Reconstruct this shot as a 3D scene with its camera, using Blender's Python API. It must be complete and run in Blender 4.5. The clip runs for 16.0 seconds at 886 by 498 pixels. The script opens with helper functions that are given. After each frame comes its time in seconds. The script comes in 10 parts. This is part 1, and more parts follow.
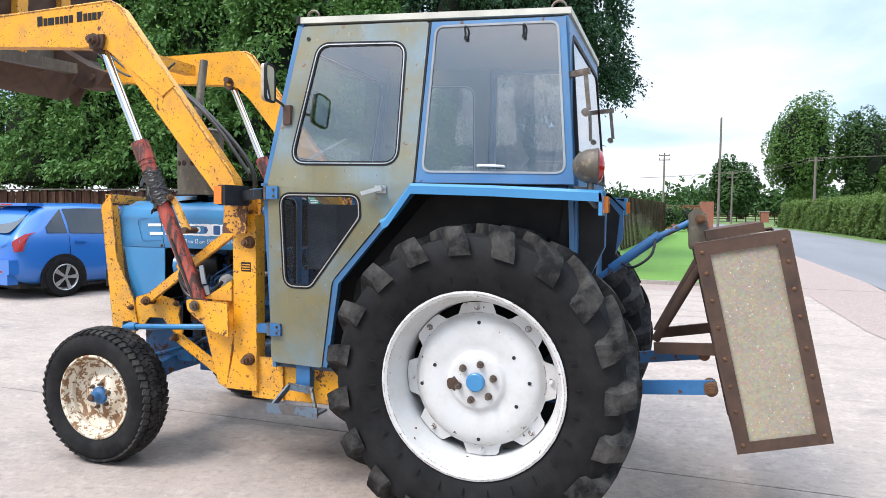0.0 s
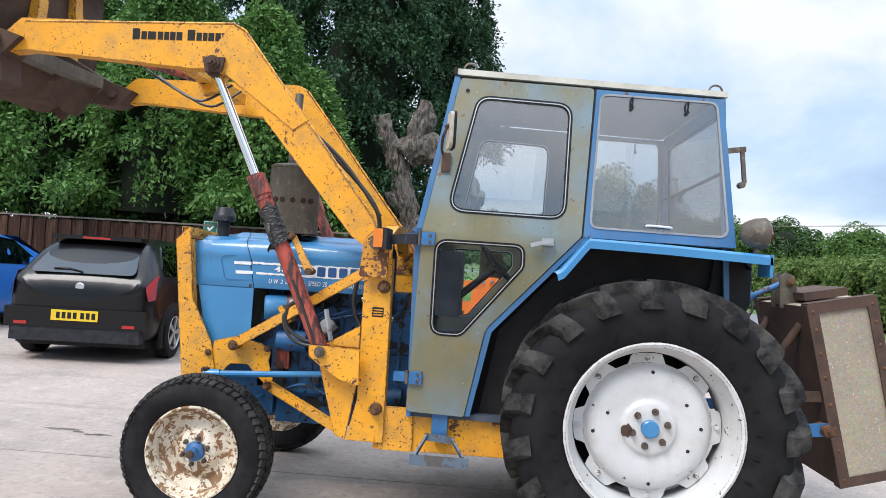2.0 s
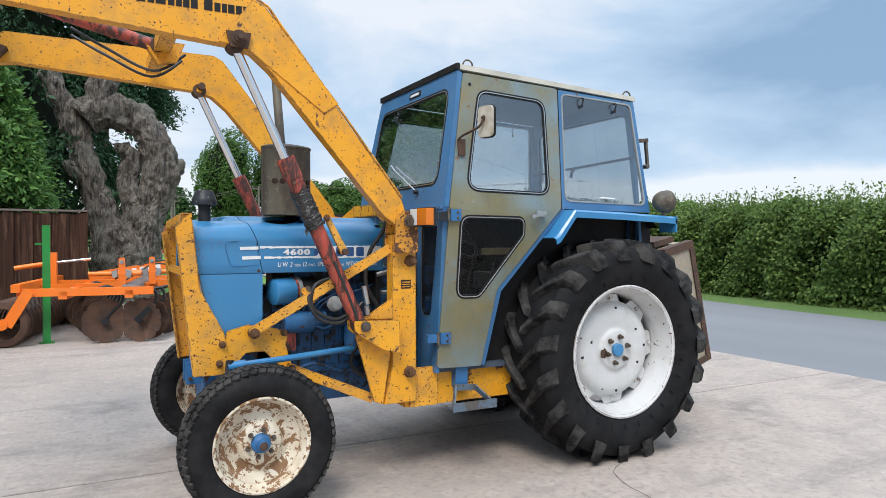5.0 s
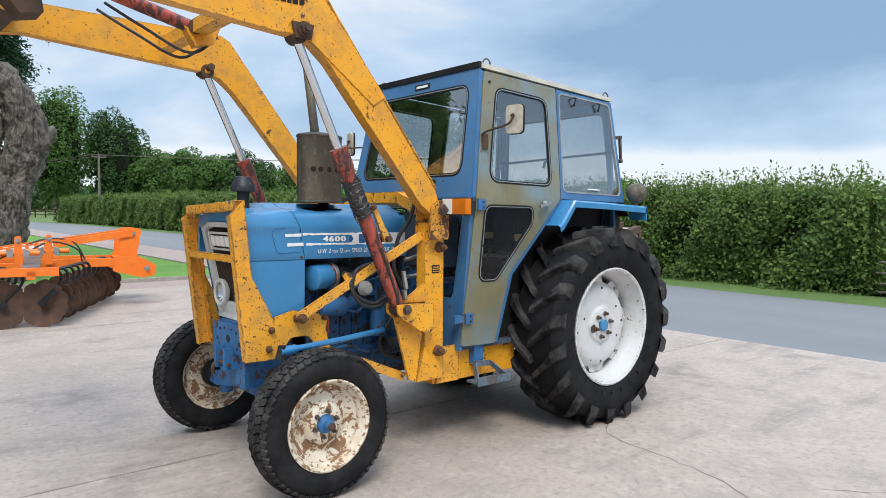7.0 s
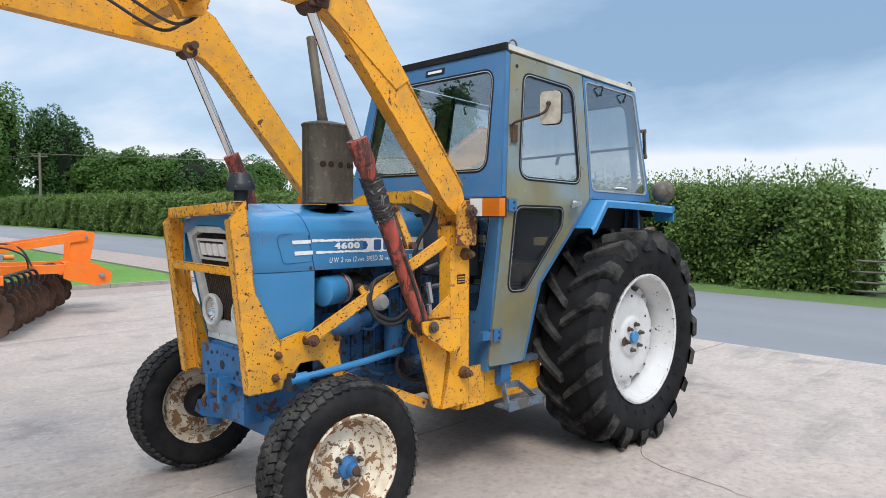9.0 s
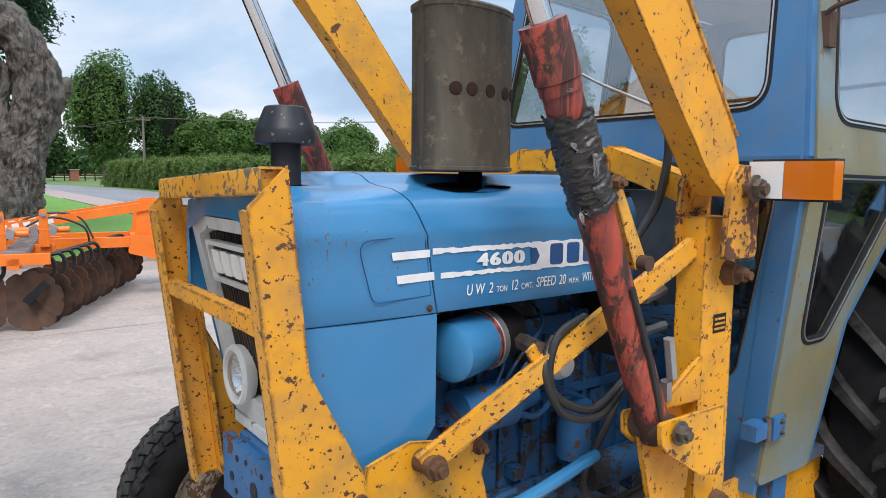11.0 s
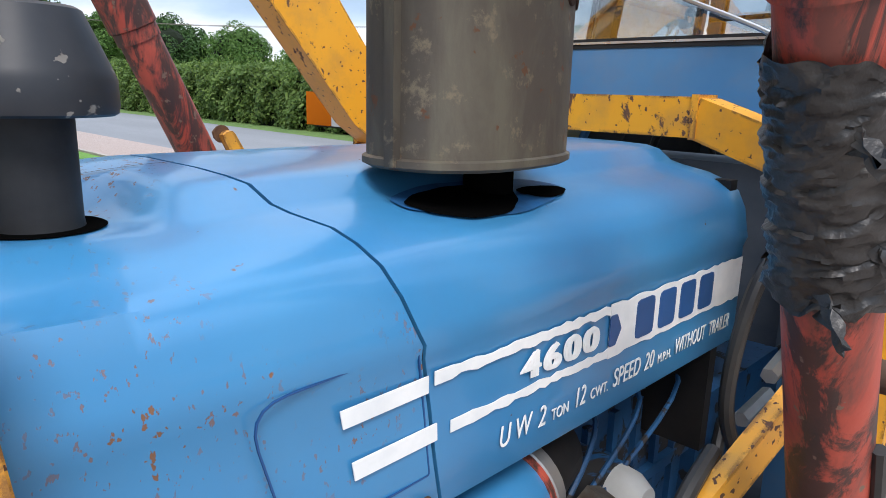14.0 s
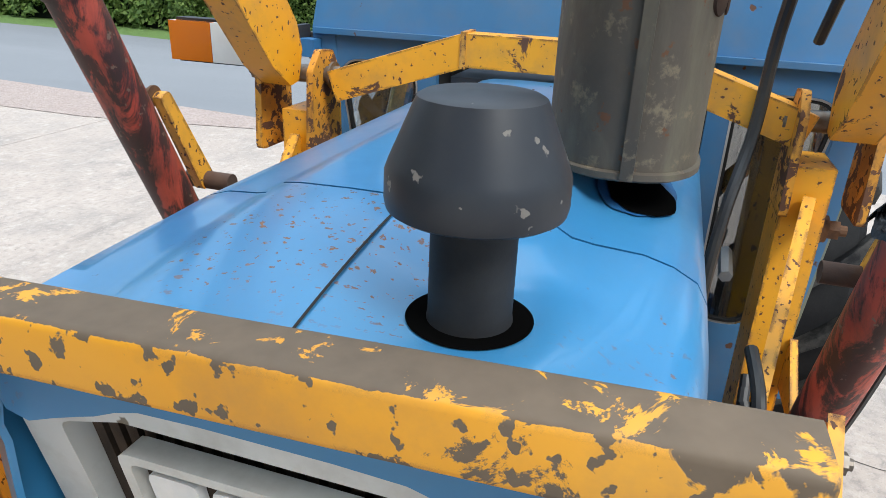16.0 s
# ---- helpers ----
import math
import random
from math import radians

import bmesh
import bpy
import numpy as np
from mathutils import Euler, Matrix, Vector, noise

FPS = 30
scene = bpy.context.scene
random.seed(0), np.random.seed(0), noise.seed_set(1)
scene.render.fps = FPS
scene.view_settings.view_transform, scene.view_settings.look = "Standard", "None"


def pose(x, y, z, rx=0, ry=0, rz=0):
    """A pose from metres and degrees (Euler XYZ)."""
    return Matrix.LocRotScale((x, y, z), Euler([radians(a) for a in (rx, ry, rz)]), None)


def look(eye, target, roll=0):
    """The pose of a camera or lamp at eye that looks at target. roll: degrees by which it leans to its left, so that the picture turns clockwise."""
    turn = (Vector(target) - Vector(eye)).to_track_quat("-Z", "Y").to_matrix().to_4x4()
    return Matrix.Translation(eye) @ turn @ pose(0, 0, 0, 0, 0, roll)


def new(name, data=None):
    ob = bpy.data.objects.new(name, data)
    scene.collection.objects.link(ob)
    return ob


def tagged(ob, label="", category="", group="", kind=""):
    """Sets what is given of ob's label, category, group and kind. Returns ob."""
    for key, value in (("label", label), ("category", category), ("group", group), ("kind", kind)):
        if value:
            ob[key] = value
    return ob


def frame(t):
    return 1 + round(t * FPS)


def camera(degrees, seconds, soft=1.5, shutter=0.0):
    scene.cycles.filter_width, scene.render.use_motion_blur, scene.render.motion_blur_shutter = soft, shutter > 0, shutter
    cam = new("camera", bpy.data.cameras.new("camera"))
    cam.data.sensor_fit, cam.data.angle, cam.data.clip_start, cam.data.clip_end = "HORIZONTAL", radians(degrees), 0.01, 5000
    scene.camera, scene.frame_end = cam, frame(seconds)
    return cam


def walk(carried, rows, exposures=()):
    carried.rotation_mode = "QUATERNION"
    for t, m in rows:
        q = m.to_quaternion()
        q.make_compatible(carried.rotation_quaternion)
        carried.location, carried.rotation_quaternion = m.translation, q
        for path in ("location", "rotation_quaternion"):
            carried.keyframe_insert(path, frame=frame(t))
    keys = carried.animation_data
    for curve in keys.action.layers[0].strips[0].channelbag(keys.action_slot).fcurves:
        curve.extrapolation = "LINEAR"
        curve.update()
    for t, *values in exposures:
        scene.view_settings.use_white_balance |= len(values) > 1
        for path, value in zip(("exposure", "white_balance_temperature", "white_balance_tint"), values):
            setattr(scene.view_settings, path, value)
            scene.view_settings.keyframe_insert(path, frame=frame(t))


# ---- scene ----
cam = camera(66.3, 16.0, soft=0.8)
PATH = [
    (0, (0.815, -3.64, 1.428), (0.168, -1.751, 1.318), 0.7),
    (0.5, (0.452, -3.792, 1.41), (-0.196, -1.901, 1.376), 1.5),
    (1, (0.064, -3.89, 1.425), (-0.507, -1.973, 1.407), 1.6),
    (1.5, (-0.35, -3.976, 1.41), (-0.739, -2.015, 1.428), 2.6),
    (2, (-0.803, -4.047, 1.395), (-0.937, -2.052, 1.436), 3.5),
    (2.5, (-1.182, -4.085, 1.403), (-1.093, -2.087, 1.448), 3.3),
    (3, (-1.662, -4.088, 1.39), (-1.307, -2.12, 1.451), 3.5),
    (3.5, (-1.92, -4.089, 1.398), (-1.426, -2.152, 1.449), 2.9),
    (4, (-2.197, -4.132, 1.354), (-1.579, -2.231, 1.406), 1.3),
    (4.2, (-2.356, -4.118, 1.345), (-1.665, -2.241, 1.385), 0.9),
    (6.3, (-3.739, -3.87, 1.447), (-2.545, -2.269, 1.338), 0.5),
    (6.5, (-3.824, -3.824, 1.448), (-2.598, -2.247, 1.343), 0.7),
    (7, (-3.973, -3.686, 1.45), (-2.675, -2.167, 1.348), 0.6),
    (7.5, (-4.122, -3.549, 1.461), (-2.752, -2.095, 1.355), 0.7),
    (8, (-4.196, -3.439, 1.46), (-2.777, -2.034, 1.35), 0.6),
    (8.2, (-4.166, -3.4, 1.456), (-2.746, -1.996, 1.346), 0.4),
    (10.3, (-3.302, -2.047, 1.486), (-2.023, -0.515, 1.364), 0.7),
    (10.5, (-3.198, -1.897, 1.498), (-1.949, -0.342, 1.354), 0.7),
    (11, (-3.001, -1.525, 1.495), (-1.805, 0.065, 1.285), 0.6),
    (11.5, (-2.845, -1.254, 1.498), (-1.702, 0.36, 1.206), 0.3),
    (12, (-2.644, -1.086, 1.485), (-1.632, 0.598, 1.11), -1.7),
    (12.5, (-2.552, -0.944, 1.477), (-1.535, 0.713, 1.008), -2.7),
    (13, (-2.563, -0.856, 1.511), (-1.4, 0.681, 0.978), -1.4),
    (13.5, (-2.558, -0.768, 1.521), (-1.203, 0.634, 1.075), 0.9),
    (14, (-2.53, -0.724, 1.59), (-1.14, 0.64, 1.134), 1.5),
    (14.5, (-2.544, -0.702, 1.658), (-1.189, 0.656, 1.094), 1.2),
    (15, (-2.647, -0.576, 1.675), (-1.132, 0.553, 1.018), 2.0),
    (15.5, (-2.788, -0.415, 1.709), (-1.114, 0.396, 0.974), 3.0),
    (16, (-2.822, -0.235, 1.723), (-1.063, 0.323, 0.95), 2.4),
]
EXPOSURES = [(t, e, 6380, tint) for t, e, tint in ((0, 0.46, 14), (1, 0.33, 14), (2, 0.21, 14), (4, 0.0, 11), (8, 0.0, 11), (10.5, 0.02, 13), (12, 0.10, 14), (14, 0.24, 14), (15, 0.30, 10), (16, 0.35, 8))]
walk(cam, [(t, look(eye, target, roll)) for t, eye, target, roll in PATH], EXPOSURES)

# ---- world, sun ----
world = bpy.data.worlds.new("overcast_sky")
world.use_nodes = True
scene.world = world
wn, wl = world.node_tree.nodes, world.node_tree.links
bg = wn["Background"]
SUN_EL, SUN_ROT = radians(52), radians(215)
sky = wn.new("ShaderNodeTexSky")
sky.sky_type = "NISHITA"
sky.sun_disc = False
sky.sun_elevation, sky.sun_rotation = SUN_EL, SUN_ROT
wt = wn.new("ShaderNodeTexCoord")
wmap = wn.new("ShaderNodeMapping")
wmap.inputs["Scale"].default_value = (1.0, 1.0, 2.4)
wl.new(wt.outputs["Generated"], wmap.inputs["Vector"])
cn = wn.new("ShaderNodeTexNoise")
cn.inputs["Scale"].default_value, cn.inputs["Detail"].default_value, cn.inputs["Roughness"].default_value = 1.5, 8.0, 0.55
cn.inputs["Distortion"].default_value = 0.3
wl.new(wmap.outputs["Vector"], cn.inputs["Vector"])
cramp = wn.new("ShaderNodeValToRGB")
cramp.color_ramp.elements[0].position, cramp.color_ramp.elements[0].color = 0.36, (3.8, 5.8, 8.3, 1)
cramp.color_ramp.elements[1].position, cramp.color_ramp.elements[1].color = 0.64, (11.4, 12.0, 12.7, 1)
e = cramp.color_ramp.elements.new(0.52)
e.color = (7.0, 9.1, 11.4, 1)
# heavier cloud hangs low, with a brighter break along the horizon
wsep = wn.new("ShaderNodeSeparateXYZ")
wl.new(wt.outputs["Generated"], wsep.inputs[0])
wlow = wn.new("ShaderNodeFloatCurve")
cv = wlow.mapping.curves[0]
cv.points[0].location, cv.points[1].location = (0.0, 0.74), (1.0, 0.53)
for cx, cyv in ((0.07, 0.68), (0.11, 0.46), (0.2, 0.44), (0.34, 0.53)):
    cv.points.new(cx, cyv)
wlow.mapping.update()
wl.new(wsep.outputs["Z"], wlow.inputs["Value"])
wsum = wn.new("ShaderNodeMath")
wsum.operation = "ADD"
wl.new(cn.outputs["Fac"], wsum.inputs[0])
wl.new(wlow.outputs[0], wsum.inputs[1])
wcen = wn.new("ShaderNodeMath")
wcen.operation = "SUBTRACT"
wcen.inputs[1].default_value = 0.5
wl.new(wsum.outputs[0], wcen.inputs[0])
wl.new(wcen.outputs[0], cramp.inputs["Fac"])
wmix = wn.new("ShaderNodeMixRGB")
wmix.inputs["Fac"].default_value = 0.85
wl.new(sky.outputs["Color"], wmix.inputs["Color1"])
wl.new(cramp.outputs["Color"], wmix.inputs["Color2"])
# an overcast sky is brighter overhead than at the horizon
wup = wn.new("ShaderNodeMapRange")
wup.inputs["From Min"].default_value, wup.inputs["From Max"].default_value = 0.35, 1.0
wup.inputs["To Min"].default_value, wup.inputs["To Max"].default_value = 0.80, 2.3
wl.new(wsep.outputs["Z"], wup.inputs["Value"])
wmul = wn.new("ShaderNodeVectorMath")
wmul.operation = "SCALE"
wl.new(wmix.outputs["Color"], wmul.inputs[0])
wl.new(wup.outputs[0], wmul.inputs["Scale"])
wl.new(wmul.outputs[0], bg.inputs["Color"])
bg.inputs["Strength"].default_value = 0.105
sun_data = bpy.data.lights.new("sun", "SUN")
sun_data.energy, sun_data.angle, sun_data.color = 2.5, radians(22), (1.0, 0.95, 0.88)
sun_ob = new("sun", sun_data)
sun_ob.matrix_world = pose(0, 0, 20) @ look((0, 0, 0), (-math.sin(SUN_ROT) * math.cos(SUN_EL), -math.cos(SUN_ROT) * math.cos(SUN_EL), -math.sin(SUN_EL)))

# ---- mesh tools ----
def part(name, bm, material, parent=None, label="", sharp=35.0, kind=""):
    """One mesh object out of a bmesh, under a thing or a part."""
    me = bpy.data.meshes.new(name)
    bmesh.ops.recalc_face_normals(bm, faces=bm.faces)
    bm.to_mesh(me)
    bm.free()
    if sharp:
        me.polygons.foreach_set("use_smooth", [True] * len(me.polygons))
        me.set_sharp_from_angle(angle=radians(sharp))
    me.materials.append(material)
    ob = new(name, me)
    if parent is not None:
        ob.parent = parent
        ob.matrix_parent_inverse = Matrix()
    if label or kind:
        tagged(ob, label=label, kind=kind)
    return ob


def thing(name, label, category, place=(0, 0, 0), group="", kind="", turn=0.0):
    ob = new(name)
    ob.empty_display_size = 0.1
    ob.matrix_basis = pose(*place, 0, 0, turn)
    return tagged(ob, label=label, category=category, group=group, kind=kind)


def B():
    return bmesh.new()


def bevel_all(bm, width, segments=1, angle=30.0, faces=None):
    edges = [e for e in bm.edges if len(e.link_faces) == 2 and e.calc_face_angle(0) > radians(angle)]
    bmesh.ops.bevel(bm, geom=edges, offset=width, segments=segments, affect="EDGES", profile=0.5, clamp_overlap=True)
    return bm


def box(bm, x0, x1, y0, y1, z0, z1, m=None):
    vs = [bm.verts.new((x, y, z)) for x in (x0, x1) for y in (y0, y1) for z in (z0, z1)]
    if m is not None:
        for v in vs:
            v.co = m @ v.co
    for f in ((0, 1, 3, 2), (4, 6, 7, 5), (0, 4, 5, 1), (2, 3, 7, 6), (0, 2, 6, 4), (1, 5, 7, 3)):
        bm.faces.new([vs[i] for i in f])
    return bm


def bbox(x0, x1, y0, y1, z0, z1, bev=0.004, m=None, segments=1):
    bm = box(B(), x0, x1, y0, y1, z0, z1, m)
    return bevel_all(bm, bev, segments) if bev else bm


def prism(bm, pts, c0, c1, plane="xz", shift=None):
    """A polygon pts in a plane, pushed out from c0 to c1 along the third axis. shift(p, c) may move a point."""
    def put(a, b, c):
        co = {"xz": (a, c, b), "xy": (a, b, c), "yz": (c, a, b)}[plane]
        return bm.verts.new(shift(Vector(co)) if shift else co)
    lo, hi = [put(a, b, c0) for a, b in pts], [put(a, b, c1) for a, b in pts]
    bm.faces.new(lo)
    bm.faces.new(list(reversed(hi)))
    for i in range(len(pts)):
        j = (i + 1) % len(pts)
        bm.faces.new((lo[i], hi[i], hi[j], lo[j]))
    return bm


def rounded(pts, r, n=5):
    """A polygon with rounded corners; r one radius or one for each corner."""
    out, N = [], len(pts)
    for i in range(N):
        p0, p, p1 = Vector(pts[i - 1]), Vector(pts[i]), Vector(pts[(i + 1) % N])
        rr = r[i] if isinstance(r, (list, tuple)) else r
        a, b = (p0 - p), (p1 - p)
        la, lb = a.length, b.length
        a, b = a / la, b / lb
        half = a.angle(b) / 2
        d = min(rr / math.tan(half), la * 0.48, lb * 0.48)
        if rr <= 0:
            out.append(tuple(p))
            continue
        s, t = p + a * d, p + b * d
        for k in range(n + 1):
            u = k / n
            out.append(tuple(s * (1 - u) ** 2 + p * 2 * u * (1 - u) + t * u ** 2))
    return out


def offset_poly(pts, d):
    """The polygon moved inwards (d > 0) by d; counter-clockwise or clockwise alike."""
    N = len(pts)
    area = sum(pts[i][0] * pts[(i + 1) % N][1] - pts[(i + 1) % N][0] * pts[i][1] for i in range(N))
    s = 1 if area > 0 else -1
    out = []
    for i in range(N):
        p0, p, p1 = Vector(pts[i - 1]), Vector(pts[i]), Vector(pts[(i + 1) % N])
        e0, e1 = (p - p0), (p1 - p)
        if e0.length < 1e-9 or e1.length < 1e-9:
            out.append(tuple(p))
            continue
        e0.normalize(), e1.normalize()
        n0, n1 = Vector((-e0.y, e0.x)) * s, Vector((-e1.y, e1.x)) * s
        n = n0 + n1
        k = n.length_squared / 2
        out.append(tuple(p + n * d / max(k, 0.3)))
    return out


def ring_plate(bm, outer, inner, c0, c1, plane="xz", shift=None):
    """A plate between two loops with as many points each (a window frame, a seal)."""
    def put(a, b, c):
        co = {"xz": (a, c, b), "xy": (a, b, c), "yz": (c, a, b)}[plane]
        return bm.verts.new(shift(Vector(co)) if shift else co)
    loops = [[put(a, b, c) for a, b in pts] for pts in (outer, inner) for c in (c0, c1)]
    o0, o1, i0, i1 = loops
    N = len(outer)
    for k in range(N):
        j = (k + 1) % N
        for a, b in ((o0, i0), (i1, o1), (o1, o0), (i0, i1)):
            bm.faces.new((a[k], a[j], b[j], b[k]))
    return bm


def match_loop(loop, n):
    """The closed loop resampled to n points, from its point with the least angle on."""
    P = [Vector(p) for p in loop]
    L = [0.0]
    for i in range(len(P)):
        L.append(L[-1] + (P[(i + 1) % len(P)] - P[i]).length)
    out = []
    for k in range(n):
        s = L[-1] * k / n
        i = max(j for j in range(len(P)) if L[j] <= s + 1e-12)
        u = (s - L[i]) / max(L[i + 1] - L[i], 1e-9)
        out.append(tuple(P[i].lerp(P[(i + 1) % len(P)], u)))
    return out


def basis(d):
    d = Vector(d).normalized()
    a = d.orthogonal().normalized()
    return a, d.cross(a), d


def cyl(bm, p0, p1, r0, r1=None, seg=20, caps=True):
    r1 = r0 if r1 is None else r1
    p0, p1 = Vector(p0), Vector(p1)
    a, b, _ = basis(p1 - p0)
    rings = []
    for p, r in ((p0, r0), (p1, r1)):
        rings.append([bm.verts.new(p + (a * math.cos(2 * math.pi * k / seg) + b * math.sin(2 * math.pi * k / seg)) * r) for k in range(seg)])
    for k in range(seg):
        j = (k + 1) % seg
        bm.faces.new((rings[0][k], rings[0][j], rings[1][j], rings[1][k]))
    if caps:
        bm.faces.new(list(reversed(rings[0])))
        bm.faces.new(rings[1])
    return bm


def lathe(bm, profile, origin=(0, 0, 0), axis=(0, 1, 0), seg=40, up=None, wobble=None):
    """Turn a profile of (radius, along) round an axis."""
    o = Vector(origin)
    a, b, d = basis(axis)
    if up is not None:
        a = (Vector(up) - d * Vector(up).dot(d)).normalized()
        b = d.cross(a)
    rings = []
    for r, h in profile:
        if r < 1e-6:
            rings.append([bm.verts.new(o + d * h)])
        else:
            rings.append([bm.verts.new(o + d * h + (a * math.cos(2 * math.pi * k / seg) + b * math.sin(2 * math.pi * k / seg)) * r) for k in range(seg)])
    for R, S in zip(rings, rings[1:]):
        for k in range(seg):
            j = (k + 1) % seg
            if len(R) == 1 and len(S) == 1:
                continue
            if len(R) == 1:
                bm.faces.new((R[0], S[j], S[k]))
            elif len(S) == 1:
                bm.faces.new((R[k], R[j], S[0]))
            else:
                bm.faces.new((R[k], R[j], S[j], S[k]))
    return bm


def smooth_path(pts, n=6):
    P = [Vector(p) for p in pts]
    if len(P) < 3:
        return P
    out = []
    for i in range(len(P) - 1):
        a, b, c, d = P[max(i - 1, 0)], P[i], P[i + 1], P[min(i + 2, len(P) - 1)]
        for k in range(n):
            t = k / n
            out.append(0.5 * (2 * b + (c - a) * t + (2 * a - 5 * b + 4 * c - d) * t * t + (3 * b - a - 3 * c + d) * t ** 3))
    return out + [P[-1]]


def tube(bm, pts, r, seg=8, n=6, smooth=True):
    """A round bar or hose along a line; r one radius or a function of the share of its length."""
    P = smooth_path(pts, n) if smooth else [Vector(p) for p in pts]
    d = (P[1] - P[0]).normalized()
    a = d.orthogonal().normalized()
    rings = []
    for i, p in enumerate(P):
        t = (P[min(i + 1, len(P) - 1)] - P[max(i - 1, 0)]).normalized()
        a = (a - t * a.dot(t)).normalized()
        b = t.cross(a)
        rr = r(i / (len(P) - 1)) if callable(r) else r
        rings.append([bm.verts.new(p + (a * math.cos(2 * math.pi * k / seg) + b * math.sin(2 * math.pi * k / seg)) * rr) for k in range(seg)])
    for R, S in zip(rings, rings[1:]):
        for k in range(seg):
            j = (k + 1) % seg
            bm.faces.new((R[k], R[j], S[j], S[k]))
    bm.faces.new(list(reversed(rings[0])))
    bm.faces.new(rings[-1])
    return bm


def bar(bm, p0, p1, w, h, up=(0, 0, 1)):
    """A straight rectangular bar, w across and h along up."""
    p0, p1 = Vector(p0), Vector(p1)
    d = (p1 - p0).normalized()
    s = d.cross(Vector(up)).normalized()
    u = s.cross(d)
    vs = [bm.verts.new(p + s * w / 2 * i + u * h / 2 * j) for p in (p0, p1) for i in (-1, 1) for j in (-1, 1)]
    for f in ((0, 1, 3, 2), (4, 6, 7, 5), (0, 4, 5, 1), (2, 3, 7, 6), (0, 2, 6, 4), (1, 5, 7, 3)):
        bm.faces.new([vs[i] for i in f])
    return bm


def bolt(bm, p, d, r=0.014, h=0.01):
    """A hexagon bolt head with its washer and thread end."""
    p, d = Vector(p), Vector(d).normalized()
    cyl(bm, p, p + d * h * 0.25, r * 1.35, seg=14)
    cyl(bm, p + d * h * 0.25, p + d * h, r, seg=6)
    cyl(bm, p + d * h, p + d * h * 1.5, r * 0.55, seg=10)
    return bm


def quads_object(name, V, material, parent=None, kind="", sharp=False):
    """A mesh out of an (N, k, 3) array of loose faces of k corners each."""
    N, k = V.shape[0], V.shape[1]
    me = bpy.data.meshes.new(name)
    me.vertices.add(N * k)
    me.vertices.foreach_set("co", V.reshape(-1).astype(np.float32))
    me.loops.add(N * k)
    me.loops.foreach_set("vertex_index", np.arange(N * k, dtype=np.int32))
    me.polygons.add(N)
    me.polygons.foreach_set("loop_start", np.arange(0, N * k, k, dtype=np.int32))
    me.polygons.foreach_set("loop_total", np.full(N, k, dtype=np.int32))
    me.update(calc_edges=True)
    me.materials.append(material)
    ob = new(name, me)
    if parent is not None:
        ob.parent = parent
    if kind:
        tagged(ob, kind=kind)
    return ob


def letters(name, text, size, material, m, parent=None, depth=0.0008, stretch=1.0, shear=0.0, bold=0.0, gap=1.0):
    """Raised lettering in the built-in font, as a mesh; m puts its plane (x along, y up) in the world."""
    cu = bpy.data.curves.new(name, "FONT")
    cu.body, cu.size, cu.extrude, cu.shear, cu.offset, cu.space_character = text, size, depth, shear, bold, gap
    tmp = bpy.data.objects.new(name, cu)
    scene.collection.objects.link(tmp)
    me = bpy.data.meshes.new_from_object(tmp.evaluated_get(bpy.context.evaluated_depsgraph_get()))
    bpy.data.objects.remove(tmp)
    me.transform(m @ Matrix.Diagonal((stretch, 1, 1, 1)))
    me.materials.clear()
    me.materials.append(material)
    ob = new(name, me)
    if parent is not None:
        ob.parent = parent
    return ob

